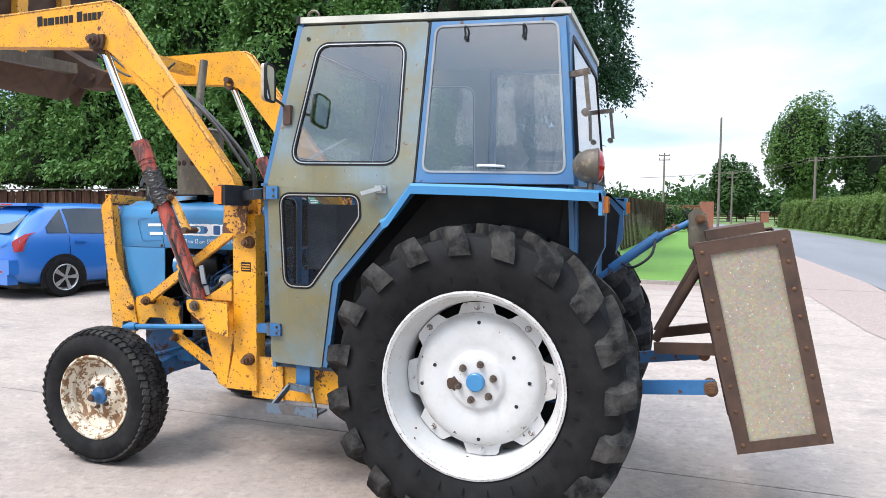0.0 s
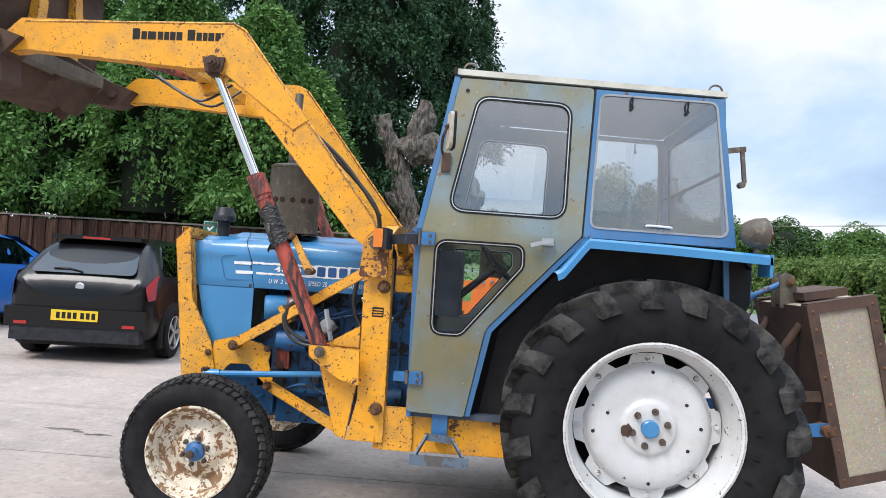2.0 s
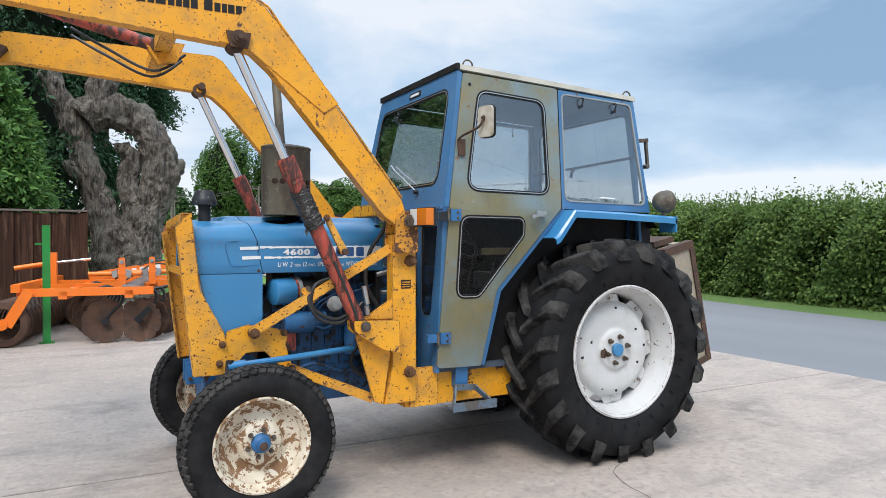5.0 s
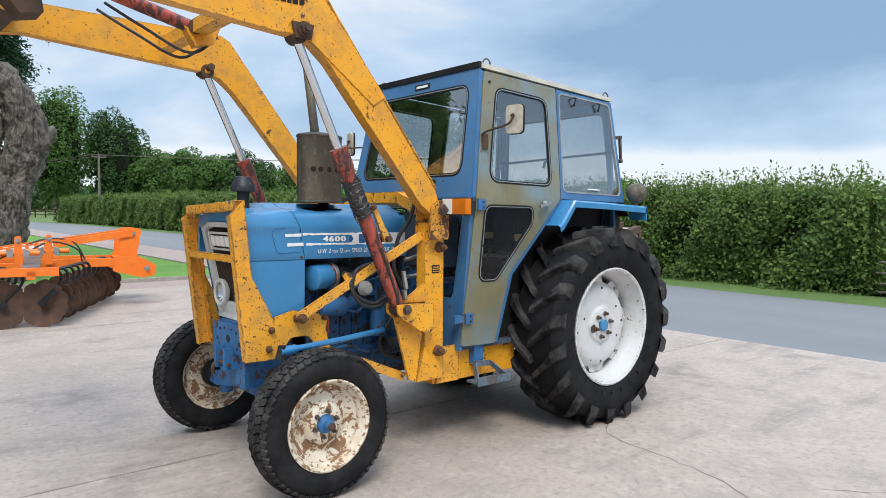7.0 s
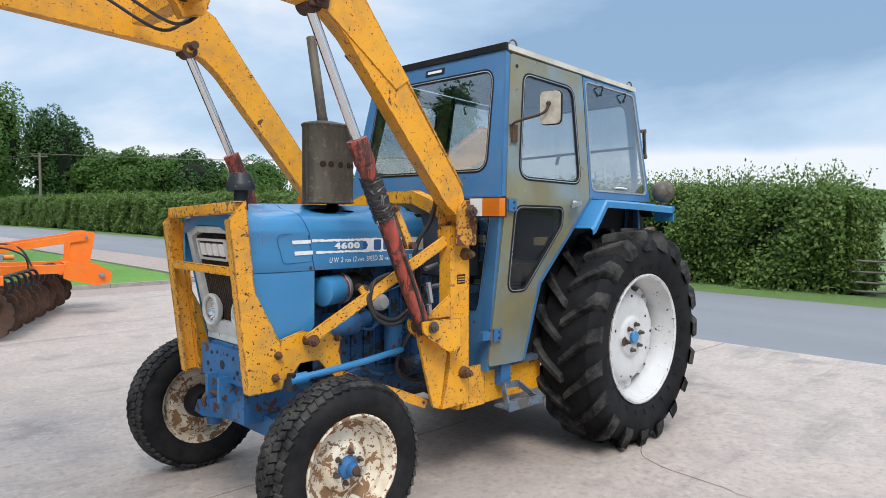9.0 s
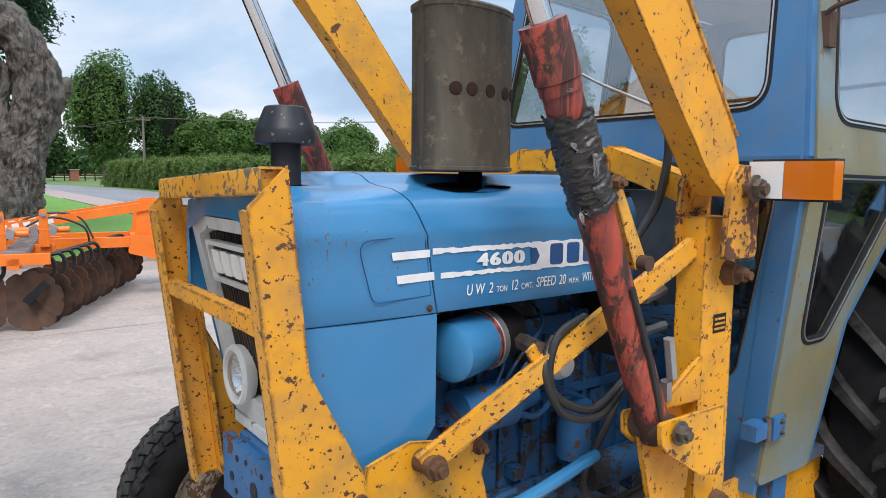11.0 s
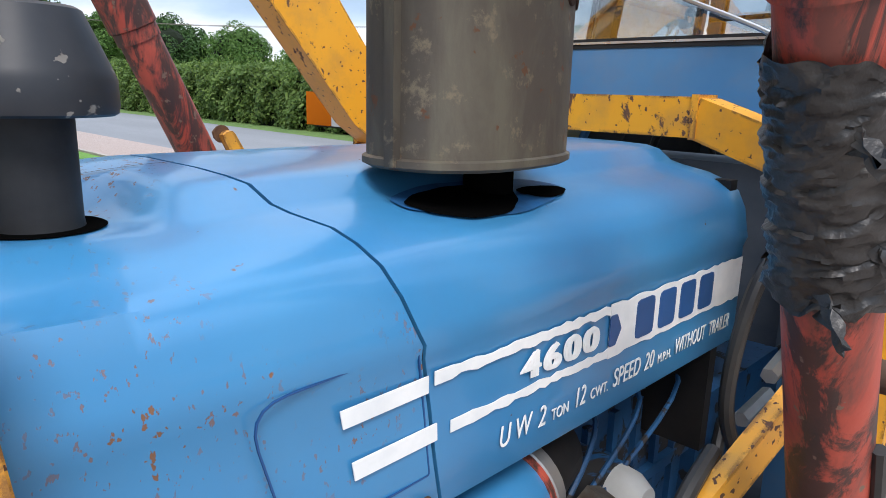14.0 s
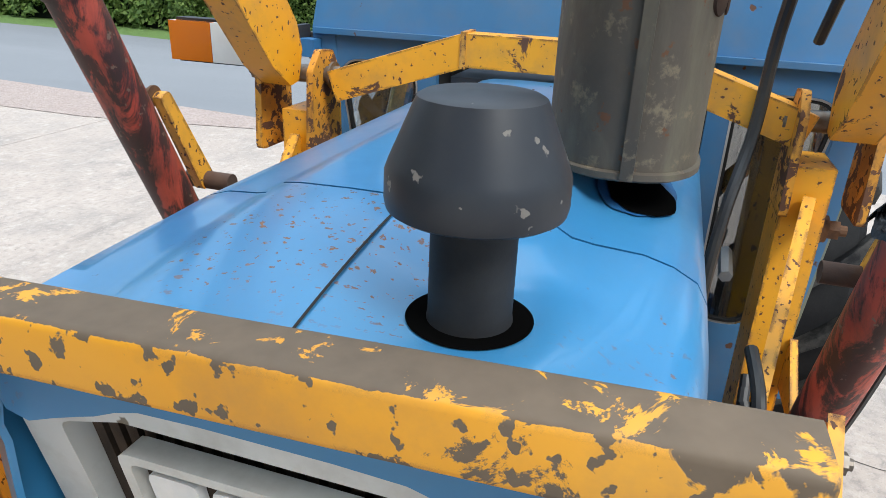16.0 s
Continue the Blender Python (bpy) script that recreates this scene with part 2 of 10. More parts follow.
# ---- materials ----
class Mat:
    """A small builder for node materials."""
    def __init__(self, name, rough=0.6, metal=0.0, spec=0.5, coat=0.0):
        self.m = bpy.data.materials.new(name)
        self.m.use_nodes = True
        self.n, self.l = self.m.node_tree.nodes, self.m.node_tree.links
        self.p = self.n["Principled BSDF"]
        self.p.inputs["Roughness"].default_value = rough
        self.p.inputs["Metallic"].default_value = metal
        self.p.inputs["Specular IOR Level"].default_value = spec
        self.p.inputs["Coat Weight"].default_value = coat
        self.tc = self.n.new("ShaderNodeTexCoord")
        info = self.n.new("ShaderNodeObjectInfo")
        self.rand = info.outputs["Random"]
        off = self.n.new("ShaderNodeVectorMath")
        off.operation = "ADD"
        comb = self.n.new("ShaderNodeCombineXYZ")
        mul = self.math("MULTIPLY", self.rand, 37.0)
        for k in range(3):
            self.l.new(mul, comb.inputs[k])
        self.l.new(self.tc.outputs["Object"], off.inputs[0])
        self.l.new(comb.outputs[0], off.inputs[1])
        self.vec = off.outputs[0]

    def math(self, op, a, b=0.0, clamp=False):
        nd = self.n.new("ShaderNodeMath")
        nd.operation, nd.use_clamp = op, clamp
        for i, v in enumerate((a, b)):
            if isinstance(v, (int, float)):
                nd.inputs[i].default_value = v
            else:
                self.l.new(v, nd.inputs[i])
        return nd.outputs[0]

    def stretch(self, sx, sy, sz):
        mp = self.n.new("ShaderNodeMapping")
        mp.inputs["Scale"].default_value = (sx, sy, sz)
        self.l.new(self.vec, mp.inputs["Vector"])
        return mp.outputs[0]

    def noise(self, scale, detail=4.0, rough=0.55, vec=None, dist=0.0):
        nd = self.n.new("ShaderNodeTexNoise")
        nd.inputs["Scale"].default_value, nd.inputs["Detail"].default_value = scale, detail
        nd.inputs["Roughness"].default_value, nd.inputs["Distortion"].default_value = rough, dist
        self.l.new(vec or self.vec, nd.inputs["Vector"])
        return nd.outputs["Fac"]

    def voronoi(self, scale, feature="F1", vec=None, out="Distance"):
        nd = self.n.new("ShaderNodeTexVoronoi")
        nd.feature = feature
        nd.inputs["Scale"].default_value = scale
        self.l.new(vec or self.vec, nd.inputs["Vector"])
        return nd.outputs[out]

    def wave(self, scale, dist=2.0, vec=None, detail=2.0):
        nd = self.n.new("ShaderNodeTexWave")
        nd.inputs["Scale"].default_value, nd.inputs["Distortion"].default_value, nd.inputs["Detail"].default_value = scale, dist, detail
        self.l.new(vec or self.vec, nd.inputs["Vector"])
        return nd.outputs["Fac"]

    def step(self, v, lo, hi):
        nd = self.n.new("ShaderNodeMapRange")
        nd.inputs["From Min"].default_value, nd.inputs["From Max"].default_value = lo, hi
        nd.clamp = True
        self.l.new(v, nd.inputs["Value"])
        return nd.outputs[0]

    def island(self):
        return self.n.new("ShaderNodeNewGeometry").outputs["Random Per Island"]

    def mix(self, fac, a, b, mode="MIX"):
        nd = self.n.new("ShaderNodeMixRGB")
        nd.blend_type = mode
        for k, v in (("Fac", fac), ("Color1", a), ("Color2", b)):
            if isinstance(v, (int, float)):
                nd.inputs[k].default_value = v
            elif isinstance(v, tuple):
                nd.inputs[k].default_value = (*v, 1)
            else:
                self.l.new(v, nd.inputs[k])
        return nd.outputs[0]

    def color(self, c):
        if isinstance(c, tuple):
            self.p.inputs["Base Color"].default_value = (*c, 1)
        else:
            self.l.new(c, self.p.inputs["Base Color"])
        return self

    def rough(self, v):
        self.l.new(v, self.p.inputs["Roughness"])
        return self

    def put(self, key, v):
        if isinstance(v, (int, float)):
            self.p.inputs[key].default_value = v
        else:
            self.l.new(v, self.p.inputs[key])
        return self

    def bump(self, h, strength=0.3, dist=0.01):
        nd = self.n.new("ShaderNodeBump")
        nd.inputs["Strength"].default_value, nd.inputs["Distance"].default_value = strength, dist
        self.l.new(h, nd.inputs["Height"])
        self.l.new(nd.outputs[0], self.p.inputs["Normal"])
        return self


RUST, DARK_RUST = (0.16, 0.062, 0.028), (0.055, 0.032, 0.022)


def painted(name, base, faded, rough=0.45, chips=0.62, chip_scale=28.0, patch=0.66, patch_scale=4.0, under=RUST, under2=DARK_RUST, dirt=0.35, dirt_col=(0.16, 0.13, 0.09), coat=0.0, flecks=0.0, edges=0.0, rubbed=0.0):
    """Old enamel paint: faded in clouds, chipped to rust in spots and larger patches, dirty."""
    m = Mat(name, rough, coat=coat)
    col = m.mix(m.step(m.noise(3.0, 5), 0.35, 0.7), base, faded)
    col = m.mix(m.math("MULTIPLY", m.step(m.noise(9.0, 6, 0.65), 0.45, 0.75), dirt), col, dirt_col)
    worn = m.mix(m.noise(40.0, 3), under, under2)
    spots = m.step(m.noise(chip_scale, 3, 0.5), chips, chips + 0.02)
    areas = m.step(m.math("ADD", m.noise(patch_scale, 6, 0.68, dist=0.6), m.math("MULTIPLY", m.noise(30.0, 3), 0.06)), patch, patch + 0.025)
    if rubbed:
        # upper faces are rubbed further through
        geo = m.n.new("ShaderNodeNewGeometry")
        sep = m.n.new("ShaderNodeSeparateXYZ")
        m.l.new(geo.outputs["Normal"], sep.inputs[0])
        up = m.math("MULTIPLY", m.step(sep.outputs["Z"], 0.5, 0.8), rubbed)
        more = m.math("ADD", m.math("ADD", m.noise(patch_scale * 1.3, 6, 0.7, dist=0.6), m.math("MULTIPLY", m.noise(60.0, 4), 0.08)), up)
        areas = m.math("MAXIMUM", areas, m.step(more, patch + 0.06, patch + 0.08))
    bare = m.math("MAXIMUM", spots, areas)
    if flecks:
        cluster = m.step(m.noise(3.6, 3), flecks, flecks + 0.10)
        fine = m.step(m.noise(150.0, 3, 0.6, vec=m.stretch(1.0, 0.7, 0.6)), 0.620, 0.640)
        bare = m.math("MAXIMUM", bare, m.math("MULTIPLY", fine, cluster))
    if edges:
        # corners and edges are rubbed through
        bev, geo, dot = m.n.new("ShaderNodeBevel"), m.n.new("ShaderNodeNewGeometry"), m.n.new("ShaderNodeVectorMath")
        bev.samples = 4
        bev.inputs["Radius"].default_value = edges
        dot.operation = "DOT_PRODUCT"
        m.l.new(bev.outputs[0], dot.inputs[0])
        m.l.new(geo.outputs["Normal"], dot.inputs[1])
        rim = m.step(m.math("SUBTRACT", 1.0, dot.outputs["Value"]), 0.012, 0.05)
        bare = m.math("MAXIMUM", bare, m.math("MULTIPLY", rim, m.step(m.noise(24.0, 5, 0.65), 0.46, 0.54)))
    m.color(m.mix(bare, col, worn))
    m.rough(m.math("ADD", m.math("MULTIPLY", bare, 0.3), m.math("ADD", rough - 0.06, m.math("MULTIPLY", m.noise(14.0, 4), 0.14)), clamp=True))
    m.bump(m.math("ADD", m.math("MULTIPLY", bare, -0.6), m.math("MULTIPLY", m.noise(60.0, 4), 0.12)), 0.25, 0.002)
    return m.m


YELLOW = painted("yellow_enamel", (0.74, 0.315, 0.008), (0.78, 0.36, 0.02), 0.42, 0.648, 72.0, 0.652, 9.5, dirt=0.45, edges=0.009)
YELLOW_WORN = painted("yellow_enamel_scraped", (0.72, 0.31, 0.012), (0.76, 0.37, 0.04), 0.5, 0.625, 80.0, 0.665, 11.0, dirt=0.5, edges=0.012)
YELLOW_BAR = painted("yellow_enamel_rubbed_bare", (0.74, 0.315, 0.010), (0.78, 0.38, 0.04), 0.5, 0.60, 60.0, 0.585, 13.0, under=(0.17, 0.125, 0.085), under2=(0.10, 0.075, 0.052), edges=0.008, rubbed=0.20)
YELLOW_RUST = painted("yellow_enamel_rusted", (0.66, 0.27, 0.012), (0.70, 0.32, 0.03), 0.55, 0.575, 60.0, 0.545, 14.0, dirt=0.6, dirt_col=(0.10, 0.06, 0.03), edges=0.012)
BLUE = painted("blue_enamel", (0.030, 0.183, 0.39), (0.045, 0.222, 0.43), 0.3, 0.735, 30.0, 0.80, 5.0, dirt=0.10, dirt_col=(0.12, 0.16, 0.2), coat=0.25)
BLUE_NOSE = painted("blue_enamel_flecked", (0.030, 0.183, 0.39), (0.045, 0.222, 0.43), 0.3, 0.735, 30.0, 0.80, 5.0, under=(0.22, 0.10, 0.05), under2=(0.12, 0.06, 0.035), dirt=0.10, dirt_col=(0.12, 0.16, 0.2), coat=0.25, flecks=0.50)
# darker blue for a painted groove and the backing of the belt joint
BLUE_LINE = Mat("dark_blue_crease", 0.5).color((0.008, 0.06, 0.19)).m
BLUE_CAB = painted("blue_cab_paint", (0.032, 0.13, 0.28), (0.055, 0.17, 0.33), 0.42, 0.70, 20.0, 0.72, 4.0, dirt=0.25)
BLUE_OLD = painted("blue_engine_paint", (0.02, 0.115, 0.28), (0.035, 0.16, 0.36), 0.5, 0.63, 22.0, 0.62, 6.0, dirt=0.5, dirt_col=(0.03, 0.03, 0.03))
ENGINE = painted("oily_blue_castings", (0.012, 0.07, 0.18), (0.018, 0.10, 0.24), 0.5, 0.62, 18.0, 0.56, 5.0, under=(0.02, 0.022, 0.026), under2=(0.03, 0.025, 0.022), dirt=0.6, dirt_col=(0.02, 0.02, 0.022))
ORANGE = painted("orange_enamel", (0.85, 0.17, 0.012), (0.88, 0.21, 0.02), 0.35, 0.74, 30.0, 0.8, 5.0, dirt=0.15)


def red_ram():
    """Red barrel paint rubbed black in long streaks, brown where it has weathered."""
    m = Mat("red_ram_paint", 0.5)
    col = m.mix(m.step(m.noise(5.0, 6, 0.6), 0.35, 0.65), (0.34, 0.045, 0.026), (0.47, 0.085, 0.05))
    col = m.mix(m.math("MULTIPLY", m.step(m.noise(1.0, 6, 0.65, vec=m.stretch(26.0, 26.0, 3.0)), 0.46, 0.62), 0.75), col, (0.10, 0.04, 0.03))
    dark = m.step(m.noise(1.0, 7, 0.7, vec=m.stretch(22.0, 22.0, 4.5), dist=0.5), 0.455, 0.53)
    col = m.mix(m.math("MULTIPLY", dark, 0.9), col, (0.026, 0.019, 0.016))
    m.color(m.mix(m.step(m.noise(50.0, 3), 0.66, 0.69), col, (0.16, 0.10, 0.07)))
    m.bump(m.math("ADD", m.math("MULTIPLY", dark, -0.5), m.noise(60.0, 4)), 0.25, 0.002)
    return m.m


RED_CYL = red_ram()
WHITE_RIM = painted("white_wheel_paint", (0.55, 0.55, 0.54), (0.62, 0.62, 0.61), 0.42, 0.70, 30.0, 0.70, 7.0, dirt=0.4, dirt_col=(0.38, 0.33, 0.26), edges=0.007)
CREAM_RIM = painted("cream_rusty_wheel_paint", (0.62, 0.55, 0.42), (0.72, 0.66, 0.54), 0.5, 0.585, 42.0, 0.56, 11.0, under=(0.30, 0.17, 0.08), under2=(0.16, 0.08, 0.04), dirt=0.6, dirt_col=(0.42, 0.28, 0.14))
GREY_GRILLE = painted("pale_grille_paint", (0.58, 0.60, 0.58), (0.68, 0.69, 0.66), 0.5, 0.68, 24.0, 0.70, 6.0, under=(0.25, 0.22, 0.17), under2=(0.14, 0.12, 0.09), dirt=0.4)
GREEN_POST = painted("green_gate_paint", (0.01, 0.20, 0.03), (0.02, 0.27, 0.05), 0.4, 0.78, 20.0, 0.8, 5.0, dirt=0.1)


def cab_green():
    """Olive repaint over blue, blotched with brown algae low down and blue showing through high up."""
    m = Mat("olive_faded_over_blue", 0.5)
    olive = m.mix(m.step(m.noise(2.2, 5), 0.35, 0.7), (0.135, 0.135, 0.082), (0.20, 0.195, 0.125))
    blue = m.mix(m.noise(8.0), (0.12, 0.20, 0.25), (0.19, 0.26, 0.29))
    col = m.mix(m.step(m.noise(1.7, 6, 0.6), 0.47, 0.66), olive, blue)
    lichen = m.step(m.noise(3.2, 8, 0.75), 0.45, 0.66)
    col = m.mix(m.math("MULTIPLY", lichen, 0.75), col, (0.21, 0.16, 0.055))
    streak = m.step(m.noise(1.0, 6, 0.65, vec=m.stretch(16.0, 16.0, 1.8)), 0.55, 0.75)
    col = m.mix(m.math("MULTIPLY", streak, 0.35), col, (0.10, 0.09, 0.055))
    col = m.mix(m.step(m.noise(55.0, 3), 0.69, 0.74), col, (0.28, 0.28, 0.22))
    chips = m.step(m.noise(26.0, 3), 0.68, 0.70)
    m.color(m.mix(chips, col, (0.17, 0.10, 0.05)))
    m.bump(m.noise(50.0, 4), 0.15, 0.002)
    return m.m


CAB_GREEN = cab_green()


def plain(name, c, rough=0.5, metal=0.0, var=0.15, scale=8.0, bump=0.1, c2=None, coat=0.0):
    m = Mat(name, rough, metal, spec=0.5 if rough < 0.5 or metal > 0.3 else 0.25, coat=coat)
    c2 = c2 or tuple(max(0.0, v * (1 - var * 2)) for v in c)
    m.color(m.mix(m.step(m.noise(scale, 6, 0.6), 0.35, 0.7), c, c2))
    m.rough(m.math("ADD", rough - 0.08, m.math("MULTIPLY", m.noise(scale * 3, 4), 0.16), clamp=True))
    if bump:
        m.bump(m.noise(scale * 8, 4), bump, 0.003)
    return m.m


BLACK = plain("black_plastic", (0.014, 0.015, 0.018), 0.55, var=0.2, c2=(0.032, 0.034, 0.037), scale=14.0)
RUBBER_SEAL = plain("black_rubber_seal", (0.012, 0.012, 0.013), 0.6, bump=0.0)
HOSE = plain("black_hydraulic_hose", (0.016, 0.016, 0.017), 0.45, c2=(0.035, 0.033, 0.03))
BLACK_CAP = painted("scuffed_black_plastic", (0.009, 0.011, 0.016), (0.018, 0.022, 0.030), 0.45, 0.675, 60.0, 0.70, 13.0, under=(0.26, 0.24, 0.21), under2=(0.12, 0.11, 0.10), dirt=0.25, dirt_col=(0.07, 0.066, 0.06))
TAPE_GREY = plain("frayed_grey_cloth", (0.16, 0.155, 0.145), 0.8, scale=40.0)
TAPE = plain("black_tape_wrap", (0.016, 0.015, 0.015), 0.35, c2=(0.045, 0.04, 0.036), scale=18.0, bump=0.5)
CHROME = Mat("chromed_rod", 0.12, 1.0).color((0.72, 0.73, 0.74)).m
ALU = plain("silver_trim", (0.55, 0.56, 0.56), 0.3, 0.9, bump=0.0)
STEEL = plain("bare_bolt_steel", (0.20, 0.18, 0.155), 0.45, 0.8, c2=(0.11, 0.07, 0.045), scale=30.0)
RUSTY = plain("brown_rusted_steel", (0.105, 0.062, 0.043), 0.75, 0.1, c2=(0.06, 0.04, 0.032), scale=9.0, bump=0.4)
RUSTY_BOLT = plain("rusted_bolt", (0.17, 0.085, 0.04), 0.75, 0.1, c2=(0.08, 0.045, 0.03), scale=30.0, bump=0.3)
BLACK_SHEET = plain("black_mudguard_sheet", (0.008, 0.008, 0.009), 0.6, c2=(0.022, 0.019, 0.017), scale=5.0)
STEP_PAINT = painted("worn_grey_blue_step_paint", (0.07, 0.11, 0.16), (0.11, 0.15, 0.19), 0.55, 0.56, 30.0, 0.55, 8.0, under=(0.12, 0.11, 0.10), under2=(0.06, 0.05, 0.045))
INTERIOR = plain("dull_blue_cab_lining", (0.040, 0.056, 0.080), 0.6, c2=(0.075, 0.09, 0.115))
GRILLE_DARK = plain("brown_grille_mesh", (0.03, 0.022, 0.017), 0.7, c2=(0.06, 0.04, 0.028), scale=30.0)
ROOF_WHITE = plain("weathered_white_roof", (0.60, 0.58, 0.50), 0.6, c2=(0.42, 0.41, 0.35), scale=5.0)
WHITE = plain("white_decal", (0.80, 0.80, 0.78), 0.5, c2=(0.66, 0.68, 0.68), scale=20.0, bump=0.0)
DECAL_BLUE = plain("dark_blue_decal", (0.02, 0.09, 0.26), 0.4, bump=0.0)
DECAL_BLACK = plain("black_decal", (0.015, 0.015, 0.015), 0.5, bump=0.0)
WHITE_LENS = plain("white_plastic_lens", (0.72, 0.73, 0.72), 0.25, bump=0.0, var=0.05)
MIRROR_BACK = plain("pale_mirror_shell", (0.50, 0.47, 0.40), 0.6, c2=(0.33, 0.28, 0.2), scale=20.0)
MIRROR = Mat("mirror_glass", 0.02, 1.0).color((0.85, 0.86, 0.86)).m
SEAT = plain("seat_vinyl", (0.30, 0.22, 0.11), 0.6)
PALE_CAN = plain("pale_filter_can", (0.6, 0.6, 0.58), 0.4, c2=(0.45, 0.44, 0.40))


def lens_material(name, c):
    m = Mat(name, 0.12, coat=0.3)
    m.color(m.mix(m.wave(220.0, 0.0), c, tuple(v * 0.75 for v in c)))
    m.put("Transmission Weight", 0.15)
    return m.m


AMBER = lens_material("amber_lens", (0.85, 0.22, 0.012))
RED_LENS = lens_material("red_lens", (0.50, 0.02, 0.015))


def muffler_material():
    m = Mat("heat_browned_silencer", 0.6, 0.25)
    col = m.mix(m.step(m.noise(5.0, 6, 0.65), 0.35, 0.7), (0.10, 0.082, 0.062), (0.065, 0.055, 0.045))
    col = m.mix(m.math("MULTIPLY", m.step(m.noise(1.0, 6, 0.65, vec=m.stretch(13.0, 13.0, 4.0), dist=0.5), 0.46, 0.66), 0.7), col, (0.15, 0.135, 0.095))
    col = m.mix(m.step(m.noise(22.0, 6, 0.72), 0.57, 0.66), col, (0.20, 0.16, 0.105))
    col = m.mix(m.step(m.noise(34.0, 4, 0.6), 0.645, 0.68), col, (0.13, 0.055, 0.025))
    m.color(col).bump(m.noise(70.0, 4), 0.25, 0.002)
    return m.m


MUFFLER = muffler_material()
SCORCH = plain("scorched_blue_paint", (0.022, 0.13, 0.33), 0.5, c2=(0.02, 0.06, 0.13), scale=16.0)
WELD_BROWN = plain("dark_burnt_weld", (0.045, 0.024, 0.016), 0.8, c2=(0.025, 0.016, 0.012), scale=40.0)
# near-black for sooty patches and for the painted dark of openings
SOOT_AND_HOLE = Mat("soot_and_hole_black", 1.0, spec=0.0).color((0.003, 0.003, 0.003)).m


def glass(name, tint=(0.93, 0.96, 0.95), base=0.06, spec_rough=0.01, power=2.8):
    """A thin pane: see-through, with gloss that grows towards grazing view."""
    m = bpy.data.materials.new(name)
    m.use_nodes = True
    n, l = m.node_tree.nodes, m.node_tree.links
    n.remove(n["Principled BSDF"])
    tr, gl, fr, mx = n.new("ShaderNodeBsdfTransparent"), n.new("ShaderNodeBsdfGlossy"), n.new("ShaderNodeLayerWeight"), n.new("ShaderNodeMixShader")
    tr.inputs["Color"].default_value = (*tint, 1)
    gl.inputs["Roughness"].default_value = spec_rough
    fr.inputs["Blend"].default_value = 0.5
    pw, mr = n.new("ShaderNodeMath"), n.new("ShaderNodeMapRange")
    pw.operation = "POWER"
    pw.inputs[1].default_value = power
    mr.inputs["To Min"].default_value, mr.inputs["To Max"].default_value = base, 0.95
    l.new(fr.outputs["Facing"], pw.inputs[0])
    l.new(pw.outputs[0], mr.inputs["Value"])
    l.new(mr.outputs[0], mx.inputs[0])
    l.new(tr.outputs[0], mx.inputs[1])
    l.new(gl.outputs[0], mx.inputs[2])
    l.new(mx.outputs[0], n["Material Output"].inputs["Surface"])
    return m


CAB_GLASS = glass("cab_glass", (0.90, 0.92, 0.92), 0.17)
PANE_EDGE = plain("grey_pane_edging", (0.30, 0.32, 0.33), 0.5, bump=0.0)
LOW_GLASS = glass("lower_cab_glass", (0.90, 0.93, 0.95), 0.012, 0.02, 4.0)
CAR_GLASS = glass("tinted_car_glass", (0.08, 0.10, 0.10), 0.08)


def tyre_material(name, dust=0.35, dust_col=(0.075, 0.07, 0.062)):
    m = Mat(name, 0.75, spec=0.14)
    col = m.mix(m.step(m.noise(4.0, 6, 0.6), 0.3, 0.75), (0.006, 0.006, 0.0065), (0.016, 0.016, 0.017))
    d = m.math("MULTIPLY", m.step(m.noise(7.0, 7, 0.7), 0.42, 0.72), dust)
    m.color(m.mix(d, col, dust_col)).bump(m.noise(45.0, 5, 0.6), 0.3, 0.004)
    m.rough(m.math("ADD", 0.6, m.math("MULTIPLY", m.noise(6.0), 0.3)))
    return m.m


TYRE = tyre_material("black_tyre_rubber", 0.2, (0.055, 0.052, 0.048))
TREAD = tyre_material("scuffed_tread_rubber", 0.75, (0.105, 0.098, 0.088))
FRONT_TYRE = tyre_material("front_tyre_rubber", 0.3, (0.065, 0.06, 0.056))


def infill():
    m = Mat("weathered_concrete_infill", 0.85)
    agg = m.voronoi(95.0, out="Color")
    col = m.mix(m.step(m.noise(3.0, 6), 0.3, 0.7), (0.38, 0.32, 0.22), (0.29, 0.25, 0.19))
    col = m.mix(0.22, col, agg, "SOFT_LIGHT")
    col = m.mix(m.step(m.noise(80.0, 3), 0.66, 0.70), col, (0.60, 0.55, 0.46))
    m.color(col).bump(m.noise(90.0, 5), 0.5, 0.004)
    return m.m


INFILL = infill()


